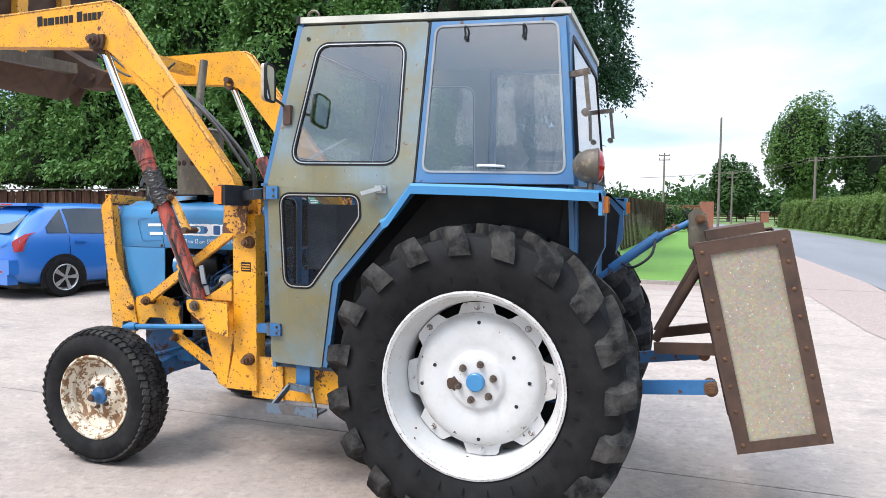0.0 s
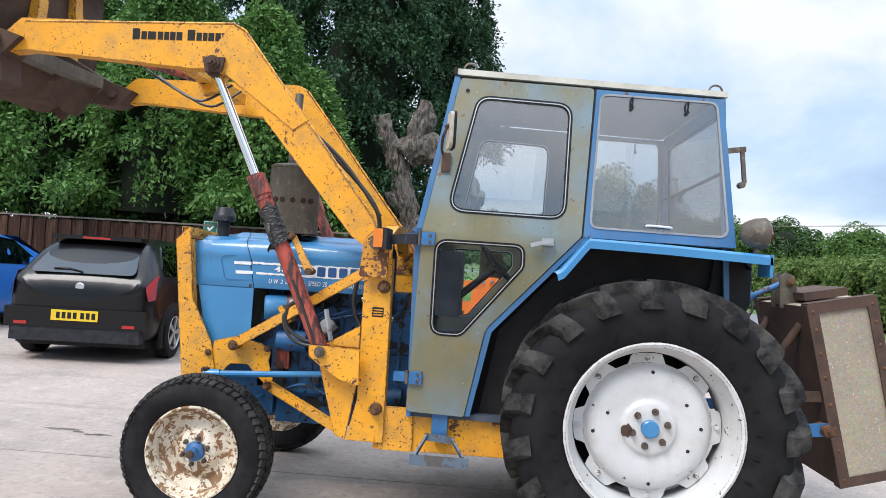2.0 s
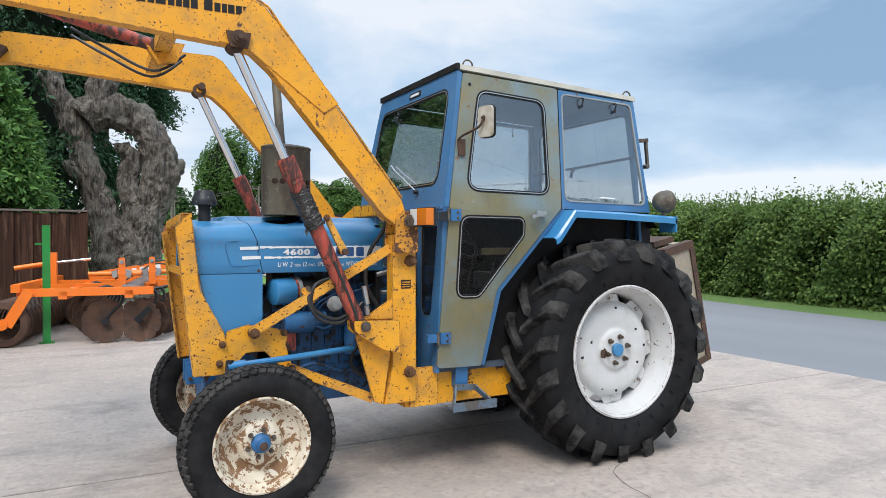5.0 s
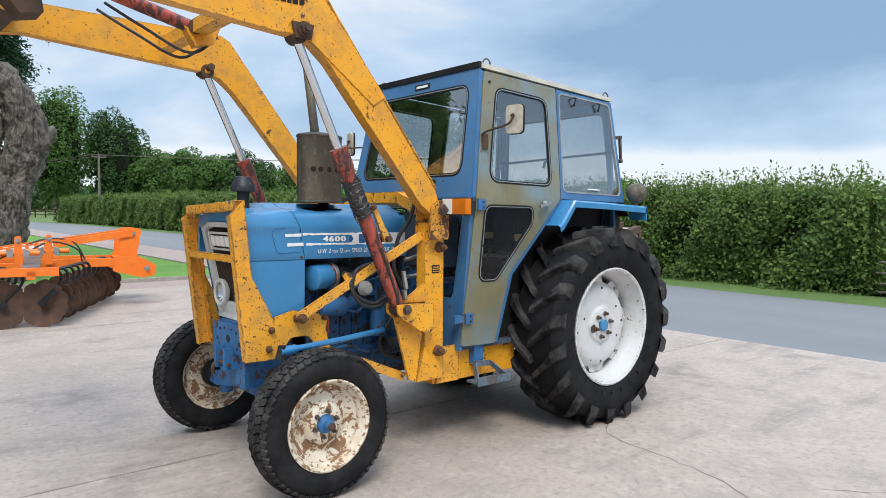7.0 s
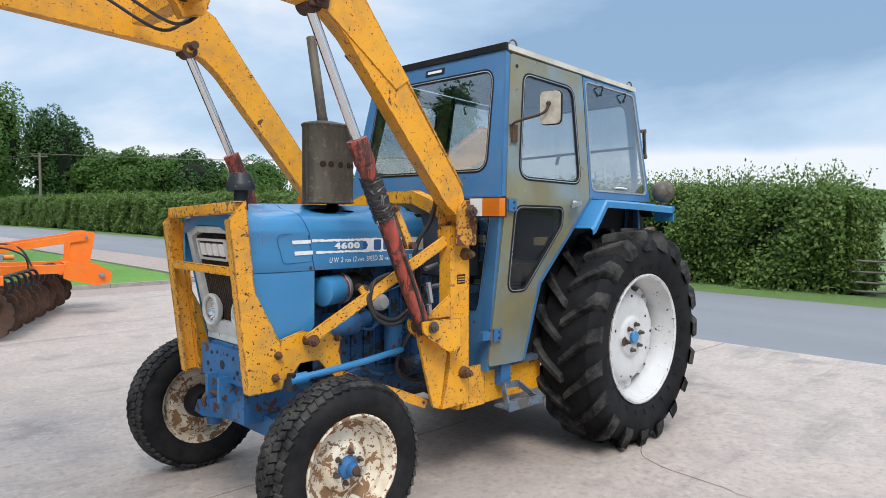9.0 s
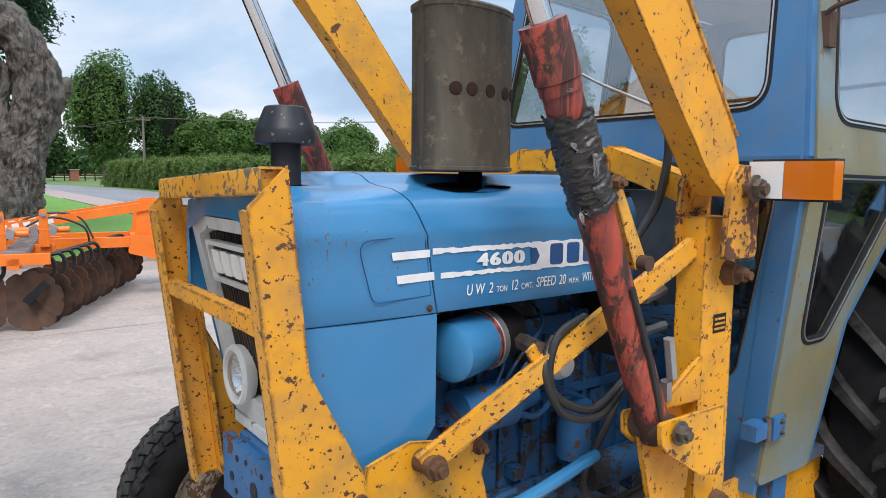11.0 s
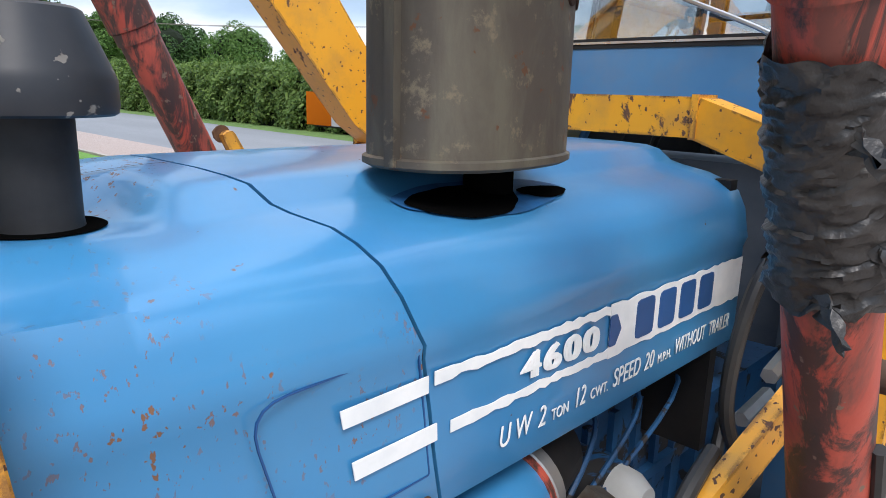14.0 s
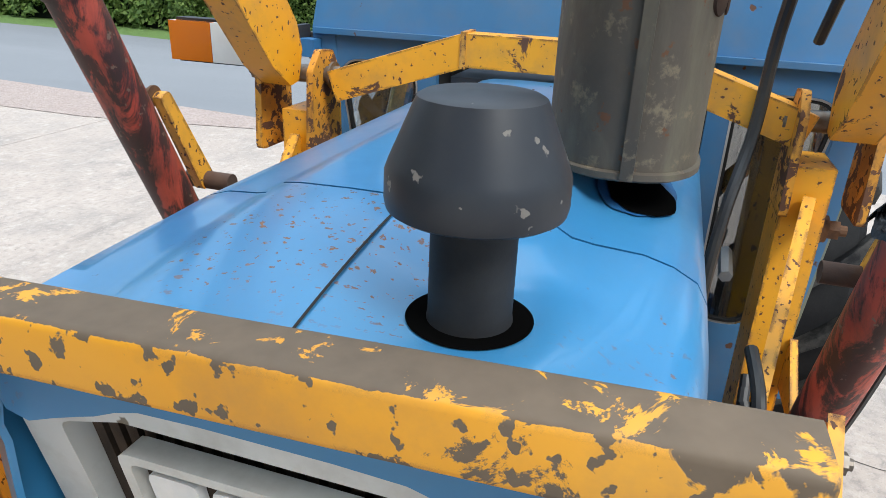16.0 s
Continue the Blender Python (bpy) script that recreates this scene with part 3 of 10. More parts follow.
def yard():
    """Worn concrete: sandy laitance, exposed grit, tyre-wide dark smears, drips and pits."""
    m = Mat("pale_worn_concrete", 0.85)
    m.vec = m.tc.outputs["Object"]
    col = m.mix(m.step(m.noise(0.35, 6, 0.55), 0.3, 0.7), (0.345, 0.283, 0.240), (0.425, 0.355, 0.305))
    col = m.mix(m.step(m.noise(1.6, 9, 0.72), 0.46, 0.72), col, (0.26, 0.228, 0.204))
    streak = m.noise(1.1, 8, 0.7, vec=m.stretch(0.35, 2.2, 1.0))
    col = m.mix(m.math("MULTIPLY", m.step(streak, 0.55, 0.66), 0.75), col, (0.215, 0.185, 0.165))
    col = m.mix(m.math("MULTIPLY", m.step(m.noise(0.8, 6, 0.65), 0.60, 0.70), 0.7), col, (0.185, 0.16, 0.14))
    pale = m.noise(7.0, 8, 0.78)
    col = m.mix(m.math("MULTIPLY", m.step(pale, 0.52, 0.66), 0.8), col, (0.475, 0.41, 0.36))
    col = m.mix(m.math("MULTIPLY", m.step(m.noise(13.0, 8, 0.8), 0.53, 0.65), 0.75), col, (0.24, 0.205, 0.18))
    mott = m.noise(26.0, 6, 0.75)
    col = m.mix(m.math("MULTIPLY", m.step(mott, 0.50, 0.60), 0.55), col, (0.235, 0.20, 0.178))
    col = m.mix(m.math("MULTIPLY", m.step(m.noise(52.0, 4, 0.7), 0.56, 0.64), 0.6), col, (0.52, 0.455, 0.405))
    grit = m.noise(120.0, 4, 0.7)
    col = m.mix(m.math("MULTIPLY", m.step(grit, 0.55, 0.68), 0.8), col, (0.22, 0.195, 0.175))
    col = m.mix(m.step(m.noise(38.0, 4, 0.6), 0.70, 0.73), col, (0.12, 0.105, 0.095))
    m.color(col).bump(m.math("ADD", m.noise(45.0, 7, 0.75), m.math("MULTIPLY", grit, 0.6)), 0.6, 0.006)
    return m.m


YARD = yard()


def asphalt():
    m = Mat("grey_worn_asphalt", 0.85)
    col = m.mix(m.step(m.noise(0.5, 6, vec=m.stretch(1.0, 0.2, 1)), 0.3, 0.7), (0.155, 0.16, 0.17), (0.20, 0.205, 0.215))
    col = m.mix(m.step(m.noise(180.0, 3), 0.55, 0.7), col, (0.11, 0.11, 0.115))
    m.color(col).bump(m.noise(140.0, 4), 0.3, 0.004)
    return m.m


ASPHALT = asphalt()


def gravel():
    m = Mat("pink_gravel", 0.9)
    g = m.voronoi(42.0, out="Color")
    col = m.mix(m.noise(1.2, 5), (0.32, 0.245, 0.215), (0.39, 0.31, 0.27))
    col = m.mix(0.5, col, m.mix(g, (0.20, 0.15, 0.13), (0.45, 0.37, 0.33)))
    m.color(col).bump(m.voronoi(42.0), 0.8, 0.02)
    return m.m


GRAVEL = gravel()


def turf(name, a, b, c):
    m = Mat(name, 0.9)
    col = m.mix(m.step(m.noise(0.6, 6), 0.3, 0.7), a, b)
    col = m.mix(m.step(m.noise(40.0, 4, 0.7), 0.5, 0.7), col, c)
    m.color(col).bump(m.noise(60.0, 5, 0.7), 0.8, 0.03)
    return m.m


TURF = turf("mown_lawn", (0.10, 0.235, 0.03), (0.135, 0.285, 0.04), (0.075, 0.17, 0.022))
VERGE = turf("rough_verge_grass", (0.085, 0.155, 0.032), (0.115, 0.19, 0.042), (0.055, 0.10, 0.022))
FIELD = turf("rough_field_grass", (0.09, 0.15, 0.035), (0.13, 0.18, 0.05), (0.06, 0.10, 0.025))


def leaf(name, a, b, c, rough=0.5, trans=0.2):
    m = Mat(name, rough, spec=0.2)
    r = m.island()
    col = m.mix(m.step(r, 0.0, 1.0), a, b)
    col = m.mix(m.step(m.noise(0.9, 4), 0.45, 0.7), col, c)
    m.color(col)
    sss = m.n.new("ShaderNodeBsdfTranslucent")
    m.l.new(col, sss.inputs["Color"])
    mx = m.n.new("ShaderNodeMixShader")
    mx.inputs[0].default_value = trans
    m.l.new(m.p.outputs[0], mx.inputs[1])
    m.l.new(sss.outputs[0], mx.inputs[2])
    m.l.new(mx.outputs[0], m.n["Material Output"].inputs["Surface"])
    return m.m


CONIFER = leaf("cypress_sprays", (0.045, 0.12, 0.03), (0.14, 0.26, 0.06), (0.08, 0.18, 0.045), trans=0.25)
CONIFER_DARK = leaf("dark_fir_needles", (0.022, 0.06, 0.026), (0.045, 0.105, 0.045), (0.03, 0.075, 0.035))
HEDGE = leaf("hawthorn_hedge_leaves", (0.045, 0.095, 0.020), (0.19, 0.27, 0.065), (0.105, 0.175, 0.04), trans=0.35)
OAK = leaf("broadleaf_leaves", (0.055, 0.12, 0.026), (0.13, 0.225, 0.055), (0.085, 0.17, 0.04), trans=0.35)
OAK_DARK = leaf("dark_broadleaf_leaves", (0.03, 0.07, 0.02), (0.06, 0.12, 0.03), (0.04, 0.09, 0.025))
# near-black green: the shade inside foliage, put into the colour of solid cores
SHADE = plain("foliage_shade", (0.010, 0.016, 0.007), 0.95, bump=0.0)


def bark():
    m = Mat("gnarled_grey_bark", 0.9)
    v = m.stretch(9.0, 9.0, 2.2)
    ridges = m.noise(1.0, 8, 0.72, vec=v, dist=1.6)
    col = m.mix(m.step(ridges, 0.38, 0.62), (0.040, 0.032, 0.026), (0.27, 0.235, 0.195))
    m.color(m.mix(m.step(m.noise(2.0, 4), 0.5, 0.7), col, (0.20, 0.19, 0.16)))
    m.bump(ridges, 1.0, 0.12)
    return m.m


BARK = bark()


def wood():
    m = Mat("dark_stained_fence_boards", 0.85, spec=0.15)
    grain = m.noise(1.0, 6, 0.65, vec=m.stretch(38.0, 38.0, 1.6))
    col = m.mix(m.rand, (0.036, 0.017, 0.011), (0.075, 0.038, 0.024))
    col = m.mix(m.step(grain, 0.4, 0.7), col, (0.020, 0.011, 0.008))
    col = m.mix(m.math("MULTIPLY", m.step(m.noise(1.0, 6, 0.7, vec=m.stretch(14.0, 14.0, 1.3)), 0.50, 0.72), 0.8), col, (0.15, 0.088, 0.055))
    m.color(col).bump(grain, 0.4, 0.005)
    return m.m


WOOD = wood()
GREY_WOOD = plain("weathered_pole_wood", (0.19, 0.165, 0.14), 0.85, c2=(0.12, 0.105, 0.09), scale=6.0)
BRICK = plain("red_brick", (0.30, 0.12, 0.075), 0.85, c2=(0.20, 0.085, 0.06), scale=14.0)
ROOF_TILE = plain("brown_roof_tiles", (0.12, 0.075, 0.06), 0.8)
KERB = plain("concrete_edging", (0.36, 0.33, 0.29), 0.85, c2=(0.27, 0.24, 0.21))
JOINT = plain("dark_joint_filler", (0.055, 0.047, 0.042), 0.9)
OILY = plain("oil_stain", (0.11, 0.095, 0.085), 0.75, c2=(0.16, 0.14, 0.125), scale=6.0)


def car_paint(name, c, c2, coat=0.6, spec=0.5):
    m = Mat(name, 0.3, 0.0, spec=spec, coat=coat)
    m.put("Coat Roughness", 0.06)
    return m.color(m.mix(m.noise(2.0), c, c2)).m


CAR_BLUE = car_paint("metallic_blue_car_paint", (0.02, 0.14, 0.47), (0.025, 0.16, 0.52))
CAR_BLACK = car_paint("black_car_paint", (0.003, 0.003, 0.004), (0.004, 0.0045, 0.005), 0.25, 0.25)
ALLOY = plain("silver_alloy", (0.55, 0.56, 0.57), 0.3, 0.7, bump=0.0)
PLATE_YELLOW = plain("yellow_plate", (0.75, 0.52, 0.02), 0.4, bump=0.0, var=0.05)
DISC_STEEL = plain("rusty_disc_steel", (0.12, 0.065, 0.042), 0.6, 0.3, c2=(0.06, 0.042, 0.035), scale=6.0, bump=0.3)
SPRING_STEEL = plain("dark_spring_steel", (0.025, 0.027, 0.03), 0.4, 0.5)
GALV = plain("galvanised_steel", (0.42, 0.43, 0.43), 0.45, 0.8, bump=0.0)
SIGN_GREEN = plain("green_sign", (0.01, 0.16, 0.10), 0.4, bump=0.0, var=0.05)
SIGN_WHITE = plain("white_sign", (0.75, 0.76, 0.75), 0.4, bump=0.0, var=0.03)

# ---- the ground and the road ----
def rise(x, y):
    """The land: level round the yard, climbing very gently away beyond the lawn."""
    d = max(0.0, y - 12.0)
    return 0.004 * min(d, 70.0) + 0.008 * max(0.0, d - 70.0)


def near_edge(y):
    """The lane's near side: straight past the yard and the lawn, then swinging left."""
    x = 3.85 + 0.10 * min(max(y - 3.0, 0.0), 9.5)
    return x - 0.006 * max(0.0, y - 58.0) ** 2


def far_edge(y):
    return near_edge(y) + 5.0 + 0.03 * min(max(0.0, y), 30.0)


def sheet(name, xs, ys, z, material, label="", kind="structure", category=""):
    """A grid over xs and ys; xs may be a function of y, z of both."""
    bm = B()
    rows = []
    for y in ys:
        row = xs(y) if callable(xs) else xs
        rows.append([bm.verts.new((x, y, z(x, y))) for x in row])
    for R, S in zip(rows, rows[1:]):
        for a, b, c, d in zip(R, R[1:], S[1:], S):
            bm.faces.new((a, b, c, d))
    ob = part(name, bm, material, sharp=60)
    return tagged(ob, label=label, kind=kind, category=category)


def steps(a, b, n):
    return [a + (b - a) * i / n for i in range(n + 1)]


FAR_Y = steps(-400, -40, 6) + steps(-30, 12, 14) + steps(14, 90, 38) + steps(100, 900, 16)
sheet("ground", steps(-500, -40, 6) + steps(-30, 60, 30) + steps(80, 700, 10), FAR_Y, lambda x, y: rise(x, y) - 0.06 if y > -60 else -0.06, FIELD, "rough green field grass reaching away to the horizon", category="ground")
sheet("road", lambda y: [near_edge(y) + (far_edge(y) - near_edge(y)) * k / 4 for k in range(5)], steps(-60, 120, 90), lambda x, y: rise(x, y) - 0.012, ASPHALT, "grey worn asphalt lane past the yard", category="road")
sheet("verge", lambda y: [far_edge(y) - 0.05 + 1.3 * k / 2 for k in range(3)], steps(-60, 120, 90), lambda x, y: rise(x, y) + (0.03 if x > far_edge(y) else -0.02), VERGE, "mown grass verge below the hedge", category="verge")

# The yard's concrete, in bays with open joints
JOINTS_Y = [-60.0, -11.0, -5.4, 0.24, 5.6, 9.7]
JOINTS_X = [-30.0, -18.0, -9.5, 3.86]
yard_floor = new("pavement")
tagged(yard_floor, label="pale worn concrete yard cast in large bays", category="yard", kind="structure")


def slab(x0, x1, y0, y1):
    bm = B()
    nx, ny = max(2, int((x1 - x0) / 1.2)), max(2, int((y1 - y0) / 1.2))
    g = 0.006
    rows = [[bm.verts.new((x, y, 0.0)) for x in steps(x0 + g, x1 - g, nx)] for y in steps(y0 + g, y1 - g, ny)]
    for R, S in zip(rows, rows[1:]):
        for a, b, c, d in zip(R, R[1:], S[1:], S):
            bm.faces.new((a, b, c, d))
    edge = [e for e in bm.edges if len(e.link_faces) == 1]
    ret = bmesh.ops.extrude_edge_only(bm, edges=edge)
    for v in ret["geom"]:
        if isinstance(v, bmesh.types.BMVert):
            v.co.z = -0.05
    return bm


for y0, y1 in zip(JOINTS_Y, JOINTS_Y[1:]):
    for x0, x1 in zip(JOINTS_X, JOINTS_X[1:]):
        part("slab", slab(x0, x1, y0, y1), YARD, yard_floor, sharp=40)
bm = box(B(), -30.0, 3.84, -60, 9.7, -0.055, -0.012)
part("joint_filler", bm, JOINT, yard_floor, "dark dirt in the joints")

# Cracks run over the concrete
def crack(pts, w=0.006):
    bm = B()
    P = smooth_path([(x, y, 0.0012) for x, y in pts], 5)
    rnd = random.Random(len(pts))
    prev = None
    for i, p in enumerate(P):
        t = (P[min(i + 1, len(P) - 1)] - P[max(i - 1, 0)]).normalized()
        s = Vector((-t.y, t.x, 0))
        p = p + s * rnd.uniform(-0.012, 0.012)
        ww = w * rnd.uniform(0.3, 1.0)
        cur = (bm.verts.new(p - s * ww / 2), bm.verts.new(p + s * ww / 2))
        if prev:
            bm.faces.new((prev[0], prev[1], cur[1], cur[0]))
        prev = cur
    return part("crack", bm, JOINT, yard_floor)


crack([(0.25, -0.75), (-0.10, -0.92), (-0.26, -1.10), (-0.32, -1.46), (-0.40, -1.85), (-0.55, -2.2), (-0.6, -2.6), (-0.9, -3.1)])
crack([(2.6, -2.9), (1.6, -2.6), (0.9, -2.75), (0.2, -2.6), (-0.1, -2.3)], 0.004)
crack([(-4.2, 1.6), (-3.7, 2.5), (-3.6, 3.4), (-3.1, 4.2)], 0.004)


def stain(x, y, rx, ry, seed, material=OILY):
    bm = B()
    rnd = random.Random(seed)
    n = 26
    c = bm.verts.new((x, y, 0.0015))
    ph = [rnd.uniform(0, 6.3) for _ in range(3)]
    vs = []
    for k in range(n):
        a = 2 * math.pi * k / n
        q = 1 + 0.3 * math.sin(2 * a + ph[0]) + 0.22 * math.sin(5 * a + ph[1]) + 0.15 * math.sin(9 * a + ph[2])
        vs.append(bm.verts.new((x + math.cos(a) * rx * q, y + math.sin(a) * ry * q, 0.0015)))
    for k in range(n):
        bm.faces.new((c, vs[k], vs[(k + 1) % n]))
    return part("stain", bm, material, yard_floor)


stain(-3.86, 0.80, 0.10, 0.03, 1), stain(-3.55, 0.72, 0.09, 0.025, 2), stain(-3.72, 0.76, 0.05, 0.02, 5)

# Gravel strip, lawn and its edging
lawn_x = lambda y: near_edge(y) - 2.2
sheet("gravel", lambda y: [min(-14.0, 0), -4.0, 1.0, near_edge(y) - 0.02], steps(9.705, 11.3, 3), lambda x, y: rise(x, y) - 0.008, GRAVEL, "pinkish gravel strip along the yard", category="gravel")
sheet("gravel_path", lambda y: [lawn_x(y) - 0.3, (lawn_x(y) + near_edge(y)) / 2, near_edge(y) - 0.02], steps(11.3, 76, 30), lambda x, y: rise(x, y) - 0.004, GRAVEL, "pinkish gravel between lawn and lane", category="gravel")
def margin_x(y):
    """Where the yard's concrete gives way to gravel beside the lane."""
    return 3.80 - 0.70 * min(1.0, max(0.0, (y - 2.2) / 3.6))


sheet("gravel_margin", lambda y: [margin_x(y), (margin_x(y) + near_edge(y)) / 2, near_edge(y) - 0.02], steps(2.2, 9.705, 16), lambda x, y: 0.006, GRAVEL, "pinkish gravel margin between yard and lane", category="gravel")
sheet("lawn", lambda y: [-14.0, -6.0, -1.0, lawn_x(y)], steps(11.0, 60, 20), lambda x, y: rise(x, y) + 0.035, TURF, "short mown bright green lawn", category="lawn")
edging = tagged(new("lawn_edging"), label="low concrete edging strip round the lawn", category="edging", kind="structure")
for x0, x1 in zip(steps(-6.0, 2.58, 9), steps(-6.0, 2.58, 9)[1:]):
    part("kerb", bbox(x0 + 0.004, x1 - 0.004, 10.92, 11.0, -0.05, 0.07, 0.01), KERB, edging)
for y0, y1 in zip(steps(11.0, 40, 29), steps(11.0, 40, 29)[1:]):
    bm = B()
    bar(bm, (lawn_x(y0) + 0.04, y0 + 0.004, rise(0, y0) + 0.02), (lawn_x(y1) + 0.04, y1 - 0.004, rise(0, y1) + 0.02), 0.08, 0.12)
    part("kerb", bevel_all(bm, 0.01), KERB, edging)

# ---- the fence behind the parked cars ----
FENCE_Y = 8.45
fence = tagged(new("fence"), label="dark brown close-boarded timber fence with posts", category="fence", kind="structure")
rnd = random.Random(4)
BOARDS = [bbox(-0.072, 0.072, -0.009, 0.009, 0.03, 1.80, 0.003), bbox(-0.07, 0.07, -0.009, 0.009, 0.02, 1.785, 0.003), bbox(-0.074, 0.074, -0.009, 0.009, 0.035, 1.815, 0.003)]
board_meshes = []
for bm in BOARDS:
    me = bpy.data.meshes.new("board")
    bmesh.ops.recalc_face_normals(bm, faces=bm.faces)
    bm.to_mesh(me)
    bm.free()
    me.materials.append(WOOD)
    board_meshes.append(me)
x = -2.98
k = 0
while x > -26:
    ob = new("board", rnd.choice(board_meshes))
    ob.parent = fence
    ob.matrix_basis = pose(x, FENCE_Y + (0.011 if k % 2 else -0.011), 0, 0, 0, rnd.uniform(-1.2, 1.2)) @ pose(0, 0, 0, 0, rnd.uniform(-0.25, 0.25), 0)
    x -= 0.128
    k += 1
for x in [-2.95 - 2.42 * i for i in range(10)]:
    part("post", bbox(x - 0.05, x + 0.05, FENCE_Y + 0.03, FENCE_Y + 0.13, 0, 1.86, 0.006), WOOD, fence)
for z in (0.35, 1.05, 1.6):
    part("rail", bbox(-26, -2.93, FENCE_Y + 0.022, FENCE_Y + 0.06, z, z + 0.09, 0.004), WOOD, fence)
part("capping", bbox(-26, -2.9, FENCE_Y - 0.04, FENCE_Y + 0.045, 1.82, 1.85, 0.004), GREY_WOOD, fence, "greyed capping rail")

sign = thing("fence_sign", "small green sign with a white tick on the fence", "sign", (-6.05, FENCE_Y - 0.03, 1.72))
part("panel", bbox(-0.14, 0.14, -0.004, 0.004, -0.2, 0.2, 0.002), SIGN_GREEN, sign)
bm = prism(B(), [(-0.07, 0.06), (-0.045, 0.085), (-0.015, 0.05), (0.06, 0.135), (0.085, 0.11), (-0.015, 0.0)], -0.007, -0.0045)
part("tick", bm, SIGN_WHITE, sign, "white tick")
bm = B()
for a, b, c, d in ((-0.13, 0.13, 0.175, 0.185), (-0.13, 0.13, -0.075, -0.065), (-0.13, -0.122, -0.065, 0.175), (0.122, 0.13, -0.065, 0.175)):
    box(bm, a, b, -0.007, -0.0045, c, d)
part("border", bm, SIGN_WHITE, sign, "white border")
bm = box(box(B(), -0.10, 0.10, -0.007, -0.0045, -0.115, -0.098), -0.08, 0.08, -0.007, -0.0045, -0.155, -0.138)
part("lettering", bm, SIGN_WHITE, sign, "two plain white bars of small lettering")

gate_post = thing("gate_post", "bright green painted square steel gate post", "post", (-3.40, 6.35, 0))
part("post", bbox(-0.045, 0.045, -0.045, 0.045, 0, 1.56, 0.008), GREEN_POST, gate_post)
part("latch", bbox(-0.13, -0.04, -0.012, 0.012, 1.30, 1.325, 0.003), GREEN_POST, gate_post)
part("base_plate", bbox(-0.09, 0.09, -0.09, 0.09, 0, 0.01, 0.002), GREEN_POST, gate_post)


# ---- plants ----
def leaves_at(P, N, size, rng, droop=0.0, aspect=1.8, spread=0.9):
    """Leaf-shaped faces at the points P, roughly facing N, each a small kite of four corners."""
    n = len(P)
    d = rng.normal(size=(n, 3)) * spread + N
    d[:, 2] -= droop
    d /= np.linalg.norm(d, axis=1, keepdims=True) + 1e-9
    r = rng.normal(size=(n, 3)) * 0.7 + N * 0.8
    r[:, 2] += 0.6
    s = np.cross(d, r)
    s /= np.linalg.norm(s, axis=1, keepdims=True) + 1e-9
    L = size * rng.uniform(0.6, 1.35, size=(n, 1))
    W = L / aspect
    return np.stack([P, P + d * L * 0.45 + s * W * 0.5, P + d * L, P + d * L * 0.45 - s * W * 0.5], axis=1)


def facing_leaves(P, N, size, rng, aspect=1.7, spread=0.65):
    """Leaves whose upper faces look outwards and up, as a hedge or crown shows them."""
    n = len(P)
    f = N + rng.normal(size=(n, 3)) * spread
    f[:, 2] += 0.45
    f /= np.linalg.norm(f, axis=1, keepdims=True) + 1e-9
    d = np.cross(f, rng.normal(size=(n, 3)))
    d /= np.linalg.norm(d, axis=1, keepdims=True) + 1e-9
    s = np.cross(f, d)
    L = size * rng.uniform(0.6, 1.4, size=(n, 1))
    W = L / aspect
    return np.stack([P - d * L * 0.5, P + s * W * 0.5 + f * L * 0.06, P + d * L * 0.5, P - s * W * 0.5 + f * L * 0.06], axis=1)


def sprays(P, N, rng, count=9, length=0.30, size=0.12, droop=0.5):
    """Feathery sprays: a drooping stalk at each point with leaves fanned along it."""
    n = len(P)
    d = N + rng.normal(size=(n, 3)) * 0.45
    d[:, 2] -= droop * rng.uniform(0.4, 1.2, n)
    d /= np.linalg.norm(d, axis=1, keepdims=True)
    out = []
    for k in range(count):
        u = (k + 0.5) / count
        Q = P + d * length * u + rng.normal(size=(n, 3)) * size * 0.22
        Q[:, 2] -= 0.25 * length * u * u
        side = rng.normal(size=(n, 3)) * 0.75
        out.append(leaves_at(Q, d + side, size * (1.15 - 0.5 * u), rng, droop=0.25, aspect=2.1, spread=0.25))
    return np.concatenate(out)


def blob_points(rng, n, centre, radii, lumps=26, lump=0.33, shell=0.3):
    """Points on a lumpy crown made of many smaller clumps, with their outward directions."""
    c = rng.normal(size=(lumps, 3))
    c /= np.linalg.norm(c, axis=1, keepdims=True)
    c *= rng.uniform(0.35, 0.85, size=(lumps, 1))
    which = rng.integers(0, lumps, n)
    d = rng.normal(size=(n, 3))
    d /= np.linalg.norm(d, axis=1, keepdims=True)
    rr = lump * rng.uniform(0.75, 1.25, lumps)[which][:, None] * (1 - shell * rng.random((n, 1)) ** 2)
    P = (c[which] + d * rr) * np.array(radii) + np.array(centre)
    return P, d


def crown_core(name, centre, radii, parent, material=SHADE, k=0.72, seed=0):
    bm = B()
    bmesh.ops.create_icosphere(bm, subdivisions=3, radius=1.0)
    for v in bm.verts:
        q = 1 + 0.28 * noise.noise(v.co * 2.3 + Vector((seed, 0, 0)))
        v.co = Vector((v.co.x * radii[0], v.co.y * radii[1], v.co.z * radii[2])) * k * q + Vector(centre)
    return part(name, bm, material, parent, sharp=0)


